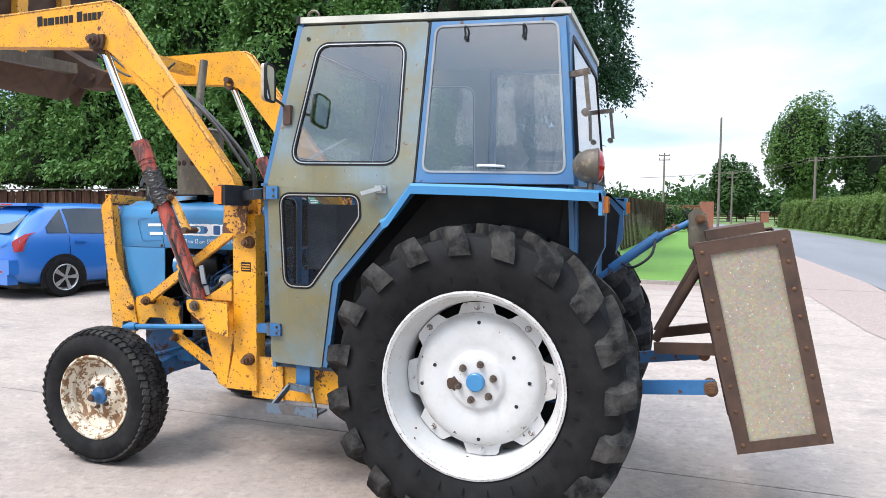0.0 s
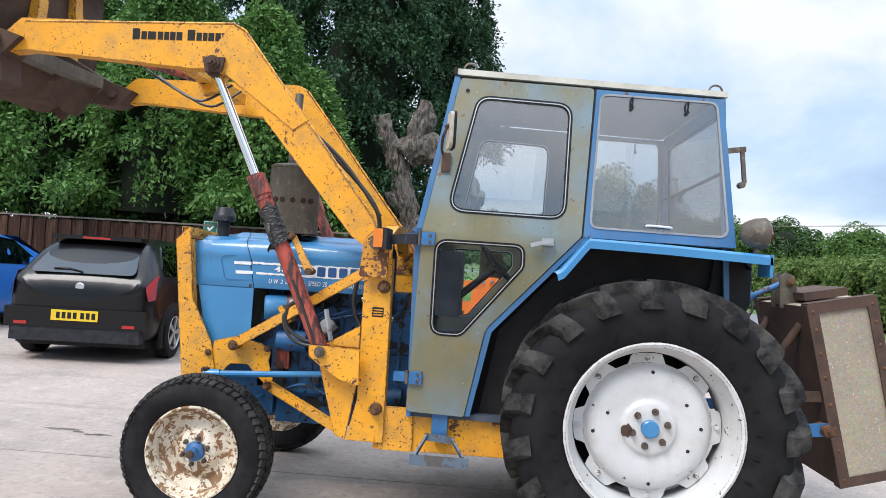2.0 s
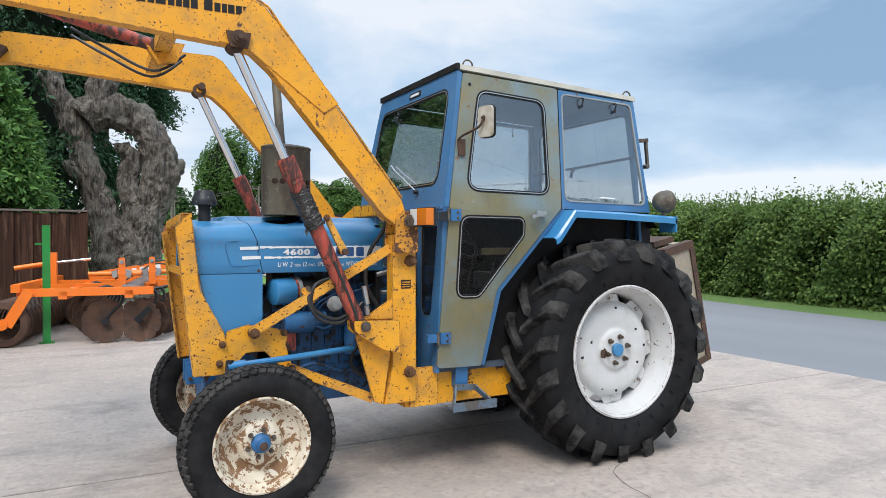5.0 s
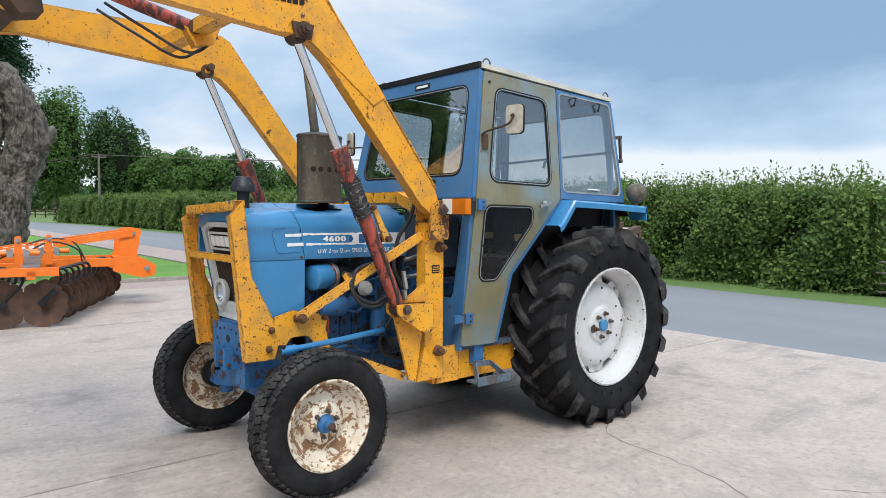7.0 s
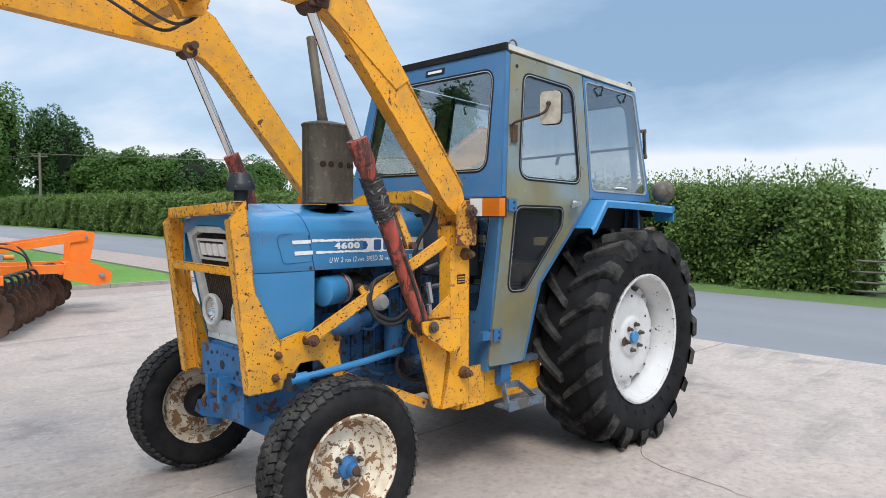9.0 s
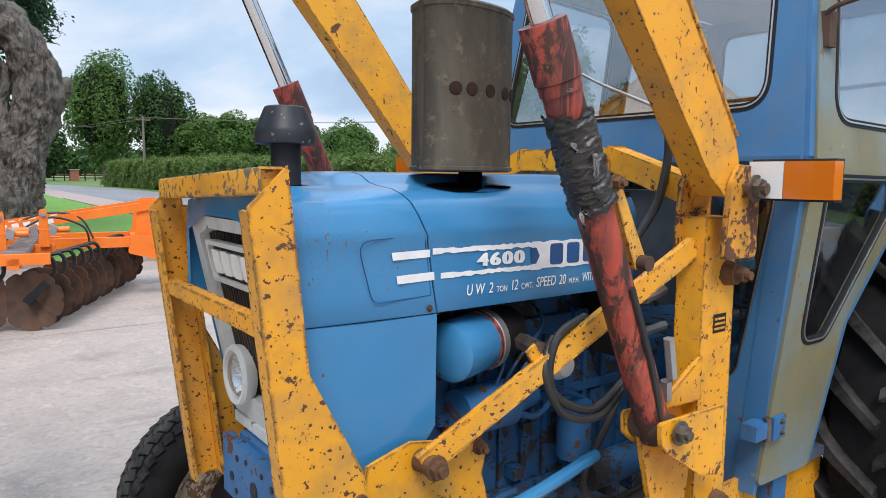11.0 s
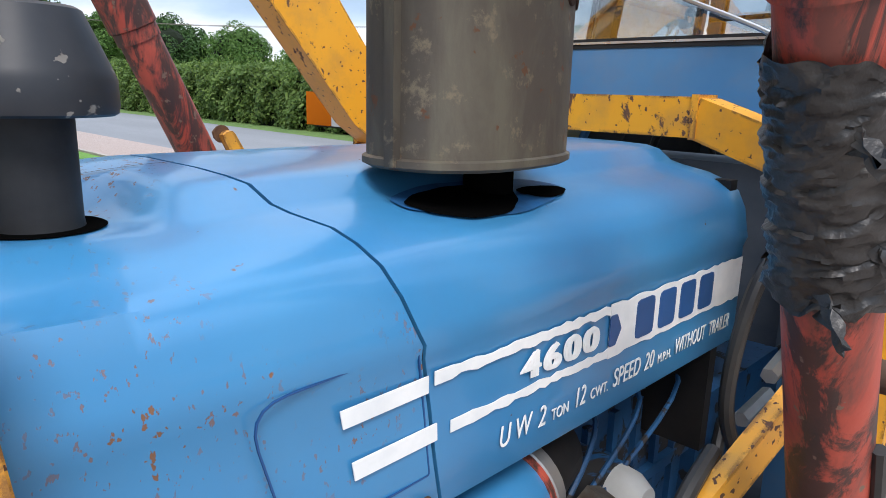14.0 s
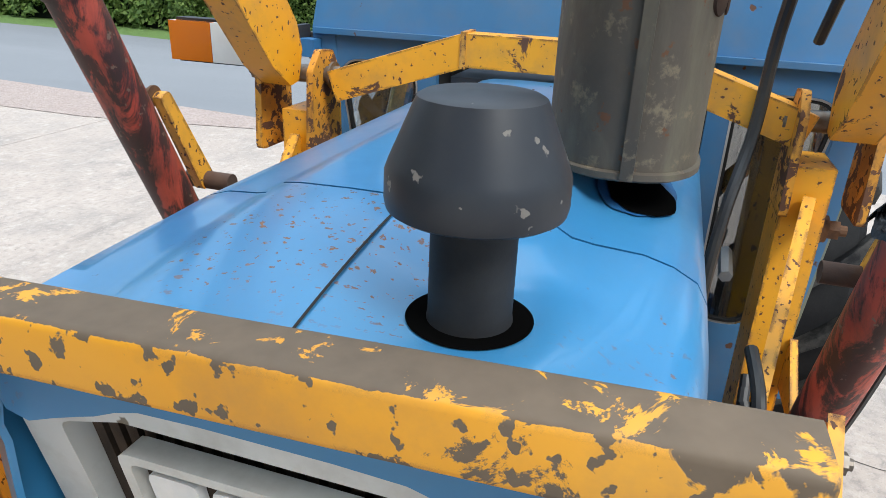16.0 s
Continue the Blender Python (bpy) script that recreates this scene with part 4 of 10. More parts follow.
def broadleaf(name, label, x, y, h, r, material, seed, n=7000, leaf_size=0.5, trunk_r=0.3, base=None, group="trees by the lane"):
    rng = np.random.default_rng(seed)
    t = thing(name, label, "tree", (x, y, rise(x, y) if base is None else base), group)
    top, low = h, h * 0.05
    rz = (top - low) / 2
    cz = (top + low) / 2
    bm = B()
    tube(bm, [(0, 0, -0.2), (0.1, 0.05, h * 0.2), (0.0, 0.1, h * 0.45), (0.15, 0, h * 0.7)], lambda u: trunk_r * (1.15 - 0.8 * u), 9, 4)
    for k in range(6):
        a = k * 1.05 + seed
        tube(bm, [(0.03, 0.03, h * (0.22 + 0.05 * k)), (math.cos(a) * r * 0.35, math.sin(a) * r * 0.35, h * (0.42 + 0.05 * k)), (math.cos(a) * r * 0.7, math.sin(a) * r * 0.7, h * (0.52 + 0.06 * k))], lambda u: trunk_r * 0.45 * (1 - 0.8 * u), 6, 3)
    part("trunk", bm, BARK, t)
    P, N = blob_points(rng, n, (0, 0, cz), (r, r, rz), lumps=46, lump=0.33)
    crown = quads_object("crown", facing_leaves(P, N, leaf_size, rng), material, t)
    # dark lumpy hull, coloured as the shade inside the crown
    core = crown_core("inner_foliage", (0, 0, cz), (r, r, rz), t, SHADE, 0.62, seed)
    return t


# The cypress row behind the fence
def cypress(x, y, h, r, seed, material=CONIFER, low=2.05, n=2600, label="tall dense green cypress hanging over the fence"):
    rng = np.random.default_rng(seed)
    t = thing("cypress_tree", label, "tree", (x, y, 0), "cypresses behind the fence")
    bm = B()
    tube(bm, [(0, 0, -0.2), (0.05, 0, h * 0.4), (0, 0.05, h * 0.95)], lambda u: 0.22 * (1.05 - u) + 0.02, 9, 4)
    for k in range(16):
        a, z = k * 2.4 + seed, 1.2 + (h - 2.5) * k / 16
        e = r * 0.8 * (1 - 0.75 * z / h)
        tube(bm, [(0, 0, z), (math.cos(a) * e * 0.5, math.sin(a) * e * 0.5, z + 0.25), (math.cos(a) * e, math.sin(a) * e, z + 0.1)], lambda u: 0.05 * (1 - 0.8 * u), 5, 3)
    part("trunk", bm, BARK, t)
    # boughs: each a hanging fan of sprays, lighter ones standing out over dark gaps
    boughs = n // 26
    bz = low + (h - low) * rng.random(boughs) ** 1.2
    ba = rng.uniform(0, 2 * math.pi, boughs)
    prof = np.clip((h - bz) / (h - low), 0, 1) ** 0.6
    br = r * prof * (1 + 0.16 * np.sin(3 * ba + seed) + 0.20 * rng.normal(size=boughs) * 0.6)
    k = 26
    u = rng.random(boughs * k)
    A = np.repeat(ba, k) + rng.normal(size=boughs * k) * 0.15 / (0.4 + np.repeat(prof, k))
    R_ = np.repeat(br, k) * (0.72 + 0.30 * u)
    Z = np.repeat(bz, k) + 0.30 - 0.62 * u ** 1.8 + rng.normal(size=boughs * k) * 0.06
    over = np.sin(A) * R_ < -1.1  # boughs over the fence stay clear of it
    Z = np.where(over, np.maximum(Z, 2.45), Z)
    P = np.stack([np.cos(A) * R_, np.sin(A) * R_, Z], axis=1)
    N = np.stack([np.cos(A) * 0.8, np.sin(A) * 0.8, -0.2 + 0 * A], axis=1)
    quads_object("crown", sprays(P, N, rng, count=8, length=0.42, size=0.14, droop=0.7), material, t)
    # solid core whose colour gives the shade between the boughs
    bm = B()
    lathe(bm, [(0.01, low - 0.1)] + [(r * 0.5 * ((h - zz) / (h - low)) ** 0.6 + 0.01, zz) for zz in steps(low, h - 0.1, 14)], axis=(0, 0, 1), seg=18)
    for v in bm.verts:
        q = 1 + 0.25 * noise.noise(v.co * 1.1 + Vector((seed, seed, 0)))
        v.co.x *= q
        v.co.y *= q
    part("inner_foliage", bm, SHADE, t, "dark hull coloured as the shade among the branches")
    return t


for i, (x, h, r) in enumerate(((-4.7, 5.0, 1.15), (-5.9, 6.6, 1.75), (-7.8, 7.6, 1.9), (-10.2, 8.3, 2.0), (-12.6, 8.0, 2.0), (-15.2, 8.6, 2.1), (-18.0, 8.4, 2.2), (-21.0, 8.4, 2.3))):
    cypress(x, 10.0 + 0.35 * (i % 2), h, r, 11 + i, n=5600 if i < 5 else 2400)
cypress(-4.6, 14.5, 12.5, 2.9, 41, CONIFER_DARK, 1.2, 8800, "very tall dark green fir behind the cypresses")
cypress(-2.5, 17.5, 14.0, 1.9, 43, CONIFER_DARK, 5.0, 6500, "tall dark green fir with a bare lower stem")
cypress(-7.6, 15.5, 12.0, 3.0, 42, CONIFER_DARK, 1.2, 5000, "very tall dark green fir behind the cypresses")

# The gnarled dead trunk with a hole through it
def dead_tree(x, y):
    t = thing("dead_tree", "gnarled grey dead tree trunk with a hole through it", "tree", (x, y, 0))
    def limb(name, pts, r, seg=18, label=""):
        bm = tube(B(), pts, r, seg + 10, 12)
        bmesh.ops.subdivide_edges(bm, edges=bm.edges[:], cuts=1, use_grid_fill=True)
        bm.normal_update()
        for v in bm.verts:
            ridge = 1 - abs(noise.noise(Vector((v.co.x * 9, v.co.y * 9, v.co.z * 2.4)))) * 2.2
            fine = 1 - abs(noise.noise(Vector((v.co.x * 21, v.co.y * 21, v.co.z * 6.0)))) * 2.2
            v.co += v.normal * (noise.noise(v.co * 2.6) * 0.10 + noise.noise(v.co * 6.0) * 0.05 + ridge * 0.045 + fine * 0.02 - 0.045)
        return part(name, bm, BARK, t, label, 0)
    limb("trunk", [(0.10, 0, -0.2), (0.15, 0, 0.8), (0.38, 0.0, 1.7), (0.68, 0.0, 2.5), (0.74, 0.0, 3.05), (0.52, 0.0, 3.7), (0.05, 0.0, 4.10), (-0.45, 0.0, 4.12), (-0.75, 0.0, 3.9)], lambda u: 0.40 + 0.26 * max(0.0, 1 - u * 3.0) - 0.04 * u)
    limb("bole", [(-0.15, 0.05, -0.2), (-0.22, 0.05, 0.9), (-0.42, 0.05, 2.0), (-0.66, 0.05, 2.9), (-0.92, 0.03, 3.7), (-1.22, 0.0, 4.4), (-1.38, 0, 4.85)], lambda u: 0.33 + 0.24 * max(0.0, 1 - u * 2.6) - 0.14 * u)
    limb("broken_limb", [(-0.40, 0, 4.0), (-0.42, 0.02, 4.5), (-0.30, 0, 4.9), (-0.34, 0, 5.25)], lambda u: 0.36 * (1 - 0.55 * u), 14)
    limb("inner_limb", [(0.25, 0, 1.9), (0.10, 0.02, 2.6), (0.16, 0, 3.1), (0.02, -0.05, 3.45)], lambda u: 0.26 * (1 - 0.4 * u), 14)
    limb("burr", [(0.95, -0.1, 2.75), (1.14, -0.16, 2.95), (1.10, -0.16, 3.15)], lambda u: 0.17 * (1 - 0.6 * u), 12)
    limb("stub", [(-0.75, -0.05, 2.6), (-0.98, -0.15, 2.8), (-1.05, -0.15, 3.0)], lambda u: 0.13 * (1 - 0.6 * u), 12)
    return t


dead_tree(-2.2, 12.1)


# Hedges
def hedge(name, label, line, heights, w, seed, per_m, size, material=HEDGE, shoots=0.0, ends=False):
    """A clipped hedge along a line of (x, y): leafy clumps on its faces over a dark core, with loose shoots on top."""
    rng = np.random.default_rng(seed)
    t = thing(name, label, "hedge", (0, 0, 0))
    out = []
    for k, ((xa, ya), (xb, yb)) in enumerate(zip(line, line[1:])):
        h = heights[min(k, len(heights) - 1)]
        L = math.hypot(xb - xa, yb - ya)
        ux, uy = (xb - xa) / L, (yb - ya) / L
        def world(s, off, up):
            py = ya + uy * s + ux * off
            return np.stack([xa + ux * s - uy * off, py, up + np.array([rise(0, v) for v in py])], axis=1)
        # clumps: most on the face to the lane, some on top, few behind
        m = max(4, int(L * per_m / 42))
        face = rng.choice(3, m, p=(0.60, 0.28, 0.12))
        s = rng.uniform(0, L, m)
        wave = 1 + 0.06 * np.sin(s * 1.3 + seed) + 0.05 * np.sin(s * 3.1) + 0.03 * np.sin(s * 6.7)
        z = np.where(face == 1, h * (0.97 + 0.05 * rng.normal(size=m)), h * rng.uniform(0.03, 1.0, m) ** 0.9) * wave
        lump = 0.24 * np.sin(s * 1.9 + seed) * np.cos(z * 2.3 + s * 0.7) + 0.17 * np.sin(s * 4.7 + z * 3.1 + 1.0)
        off = np.where(face == 0, w + lump + rng.normal(size=m) * 0.07 - 0.14 * (z / h) ** 3, np.where(face == 1, rng.uniform(-1, 1, m) * w, -w + rng.normal(size=m) * 0.08))
        # the face's own direction: towards smaller x
        out_n = np.where((face == 0)[:, None], np.array([[-uy, ux, 0.15]]), np.where((face == 1)[:, None], np.array([[-uy * 0.3, ux * 0.3, 1.0]]), np.array([[uy, -ux, 0.15]])))
        k = 42
        S = np.repeat(s, k) + rng.normal(size=m * k) * 0.16
        O = np.repeat(off, k) + rng.normal(size=m * k) * 0.075
        Z = np.maximum(np.repeat(z, k) + rng.normal(size=m * k) * 0.13, 0.04)
        keep = (S > -0.05) & (S < L + 0.05)
        P = world(S, O, Z)[keep]
        out.append(facing_leaves(P, np.repeat(out_n, k, axis=0)[keep], size, rng))
        if ends:
            m2 = int(per_m * 1.1)
            for s0, sg in ((0.0, -1), (L, 1)):
                P = world(s0 + rng.normal(size=m2) * 0.09 + sg * 0.03, rng.uniform(-w, w, m2), h * rng.uniform(0.03, 1.0, m2))
                out.append(facing_leaves(P, np.tile(np.array([[ux * sg, uy * sg, 0.15]]), (m2, 1)), size, rng))
        if shoots:
            q = int(L * shoots)
            s2, o2, ln = rng.uniform(0, L, q), rng.uniform(-0.9, 0.95, q) * w, 0.14 + 0.62 * rng.random(q) ** 1.7
            lean = rng.normal(size=(q, 2)) * 0.22
            for step_ in range(13):
                u = (step_ + 0.5) / 13
                P = world(s2 + lean[:, 0] * ln * u, o2 + lean[:, 1] * ln * u, h * 0.98 + ln * u)
                P = P + rng.normal(size=P.shape) * 0.02
                out.append(leaves_at(P, np.tile(np.array([[0, 0, 0.9]]), (q, 1)), size * 0.85, rng, aspect=2.0, spread=0.7))
        # solid core, coloured as the shade behind the leaves
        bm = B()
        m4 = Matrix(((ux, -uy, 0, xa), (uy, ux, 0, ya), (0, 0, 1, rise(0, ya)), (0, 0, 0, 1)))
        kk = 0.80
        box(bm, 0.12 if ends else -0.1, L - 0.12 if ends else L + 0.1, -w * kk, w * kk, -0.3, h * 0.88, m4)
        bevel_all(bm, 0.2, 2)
        part("inner_growth", bm, SHADE, t, "dark block coloured as the shade among the twigs")
    quads_object("foliage", np.concatenate(out), material, t)
    return t


HX = lambda y: far_edge(y) + 2.05
GAP0, GAP1 = -0.35, 0.70
hedge("hedge", "tall leafy hawthorn hedge along the lane, loose shoots on top", [(HX(GAP1), GAP1), (HX(3), 3.0), (HX(5.5), 5.5), (HX(8), 8.0), (HX(10.5), 10.5)], (1.86, 1.86, 1.88, 1.92), 0.9, 5, 10500, 0.085, shoots=120, ends=True)
hedge("hedge", "tall leafy hawthorn hedge beyond the field gate", [(HX(-8), -8.0), (HX(GAP0), GAP0)], (1.65,), 0.9, 8, 3200, 0.11, shoots=14, ends=True)
hedge("hedge", "clipped green hawthorn hedge further along the lane", [(HX(10.5), 10.5), (HX(18), 18.0), (HX(28), 28.0), (HX(40), 40.0), (HX(52), 52.0), (HX(64), 64.0), (HX(72), 72.0)], (1.92, 2.0, 2.1, 2.2, 2.2, 2.2), 0.9, 6, 3200, 0.14, shoots=22)
hedge("hedge", "clipped green hawthorn hedge along the lane behind", [(HX(-60), -60.0), (HX(-34), -34.0), (HX(-8), -8.0)], (1.7,), 0.9, 7, 500, 0.22)

# A low tubular gate in the gap between the hedges
gate = thing("field_gate", "low dark weathered tubular steel field gate between hedges", "gate", (HX(0) - 0.75, (GAP0 + GAP1) / 2, 0))
GL = (GAP1 - GAP0) / 2
for z in (0.11, 0.27, 0.46, 0.66):
    part("rail", cyl(B(), (0, -GL, z), (0, GL, z), 0.02, seg=10), GREY_WOOD, gate)
for y in (-GL, GL):
    part("stile", cyl(B(), (0, y, 0.0), (0, y, 0.70), 0.024, seg=10), GREY_WOOD, gate)

# Trees along the lane and in the distance
TREES = [
    (21.0, 128.0, 23.4, 6.3, OAK, 1), (31.5, 131.0, 19.2, 5.4, OAK_DARK, 2), (37.5, 128.0, 12.2, 5.4, OAK, 14), (47.0, 125.0, 12.4, 5.8, OAK, 15), (8.5, 108.0, 9.6, 4.0, OAK_DARK, 13), (41.5, 125.0, 12.4, 6.0, OAK, 3), (52.0, 122.0, 12.8, 6.4, OAK_DARK, 4),
    (60.0, 112.0, 12.0, 6.8, OAK, 5), (66.0, 98.0, 10.0, 6.5, OAK, 6), (72.0, 86.0, 8.8, 6.5, OAK_DARK, 7), (79.0, 74.0, 7.8, 6.8, OAK, 8),
    (84.0, 60.0, 7.0, 6.8, OAK, 9), (92.0, 42.0, 6.2, 6.8, OAK_DARK, 10), (98.0, 24.0, 5.6, 6.8, OAK, 11), (102.0, 6.0, 5.0, 6.4, OAK, 12),
]
for x, y, h, r, mat, s in TREES:
    broadleaf("broadleaf_tree", "full green broadleaf tree beyond the lane" if mat is OAK else "dark green broadleaf tree beyond the lane", x, y, h, r, mat, s, 26000 if s < 6 or s > 13 else 12000, 0.46 if s < 6 or s > 13 else 0.5)
for x, y, s in ((2.2, 50.0, 21), (0.6, 47.0, 22)):
    broadleaf("shrub", "small dark green garden shrub by the lawn", x - 0.6, y, 2.1, 1.3, OAK_DARK, s, 2600, 0.16, 0.05, group="garden shrubs")


# Far woods along the skyline, too many to count
rng = np.random.default_rng(77)
far_quads = []
for k in range(150):
    ang = -0.62 + 2.1 * k / 150 + rng.uniform(-0.01, 0.01)
    d = rng.uniform(190, 260)
    hh = rng.uniform(4.5, 8.5)
    fx, fy = math.sin(ang) * d, math.cos(ang) * d
    P, N = blob_points(rng, 420, (fx, fy, rise(fx, fy) + 0.9 + hh * 0.45), (rng.uniform(6, 10), rng.uniform(5, 8), hh * 0.62), 14, 0.42)
    far_quads.append(leaves_at(P, N, 1.5, rng, droop=0.1))
woods = quads_object("far_woods", np.concatenate(far_quads), OAK_DARK, kind="stuff")
tagged(woods, label="distant band of dark green woods on the skyline", category="woods")

# Poles, house, wall
def pole(x, y, h, label, arms=1):
    t = thing("utility_pole", label, "pole", (x, y, rise(x, y)), "poles along the lane")
    part("pole", cyl(B(), (0, 0, -0.2), (0, 0, h), 0.13, 0.09, 12), GREY_WOOD, t)
    for k in range(arms):
        part("crossarm", bbox(-0.6, 0.6, -0.05, 0.05, h - 0.35 - 0.5 * k, h - 0.25 - 0.5 * k, 0.005), GREY_WOOD, t)
        for xx in (-0.5, 0.5):
            part("insulator", cyl(B(), (xx, 0, h - 0.25 - 0.5 * k), (xx, 0, h - 0.1 - 0.5 * k), 0.04, seg=8), GREY_WOOD, t)
    return t


pole(12.0, 62.0, 6.3, "grey wooden utility pole with a crossarm by the hedge", 1)
pole(7.3, 88.0, 6.6, "distant wooden pole carrying equipment", 2)
pole(4.6, 66.0, 10.4, "tall plain grey wooden utility pole by the lane", 0)
pole(-0.6, 76.0, 8.0, "distant wooden pole carrying a transformer", 2)
wires = thing("overhead_wires", "thin overhead wires between the poles", "wires", (0, 0, 0))
for off in (-0.5, 0.5):
    for (xa, ya, za), (xb, yb, zb) in (((7.3, 88.0, 6.75), (12.0, 62.0, 6.4)), ((12.0, 62.0, 6.4), (34.0, 40.0, 6.2)), ((-14.0, 96.0, 6.6), (7.3, 88.0, 6.75))):
        part("wire", tube(B(), [(xa + off, ya, za), ((xa + xb) / 2 + off, (ya + yb) / 2, (za + zb) / 2 - 0.35), (xb + off, yb, zb)], 0.018, 5, 8), GREY_WOOD, wires)

house = thing("house", "distant brick house with a brown tiled roof", "house", (42.0, 297.0, rise(0, 297)))
part("wall", bbox(-6, 6, -4, 4, 0, 4.6, 0.02), BRICK, house)
part("roof", prism(B(), [(-4.6, 4.5), (0, 7.6), (4.6, 4.5)], -6.4, 6.4, "yz"), ROOF_TILE, house)
part("chimney", bbox(3.4, 4.4, -0.5, 0.5, 6.6, 8.6, 0.02), BRICK, house)
for x in (-3.8, 0, 3.8):
    for z in (0.9, 3.0):
        part("window", bbox(x - 0.6, x + 0.6, -4.05, -3.98, z, z + 1.2, 0.01), CAR_GLASS, house)

pier = thing("gate_pier", "square brick gate pier with a flat stone cap", "pier", (13.2, 107.0, rise(0, 107.0)))
part("shaft", bbox(-0.55, 0.55, -0.55, 0.55, -0.2, 1.5, 0.02), BRICK, pier)
part("cap", bbox(-0.65, 0.65, -0.65, 0.65, 1.5, 1.62, 0.02), KERB, pier, "flat stone cap")
paddock = thing("paddock_fence", "brown timber post and rail fence across the lane's bend", "fence", (0, 107.2, rise(0, 107.2)))
for i in range(13):
    if i != 8:
        part("post", bbox(2.9 + 1.3 * i - 0.07, 2.9 + 1.3 * i + 0.07, -0.07, 0.07, -0.2, 1.15, 0.01), WOOD, paddock)
for z in (0.35, 0.68, 1.0):
    for x0, x1 in ((2.9, 12.6), (13.8, 18.5)):
        part("rail", bbox(x0, x1, -0.12, -0.075, z, z + 0.12, 0.005), WOOD, paddock)

wall = tagged(new("brick_wall"), label="red brick garden wall ending in a taller pier", category="wall", kind="structure")
part("wall_body", bbox(-0.6, 2.7, 57.0, 57.24, -0.1, 2.12, 0.01), BRICK, wall)
part("pier", bbox(2.7, 3.75, 56.7, 57.7, -0.1, 2.52, 0.02), BRICK, wall, "square brick pier")
part("coping", bbox(-0.65, 2.695, 56.95, 57.29, 2.124, 2.2, 0.01), BRICK, wall, "brick coping")

side_fence = tagged(new("lawn_fence"), label="dark brown timber fence beside the lawn", category="fence", kind="structure")
for i in range(46):
    y = 22.0 + i * 0.43
    xx = -1.1 + 0.065 * (y - 22)
    part("board", bbox(xx - 0.012, xx + 0.012, y, y + 0.41, rise(0, y), rise(0, y) + 2.05, 0.003), WOOD, side_fence)

# ---- the tractor ----
# Its nose points along -x, its near side is -y; the rear axle is over x = 0.
tractor = thing("tractor", "old blue farm tractor with olive cab and yellow front loader", "tractor")
L = -1  # the near side
SIDES = (-1, 1)


def sub(name, bm, material, parent, label="", sharp=35.0):
    return part(name, bm, material, parent, label, sharp)


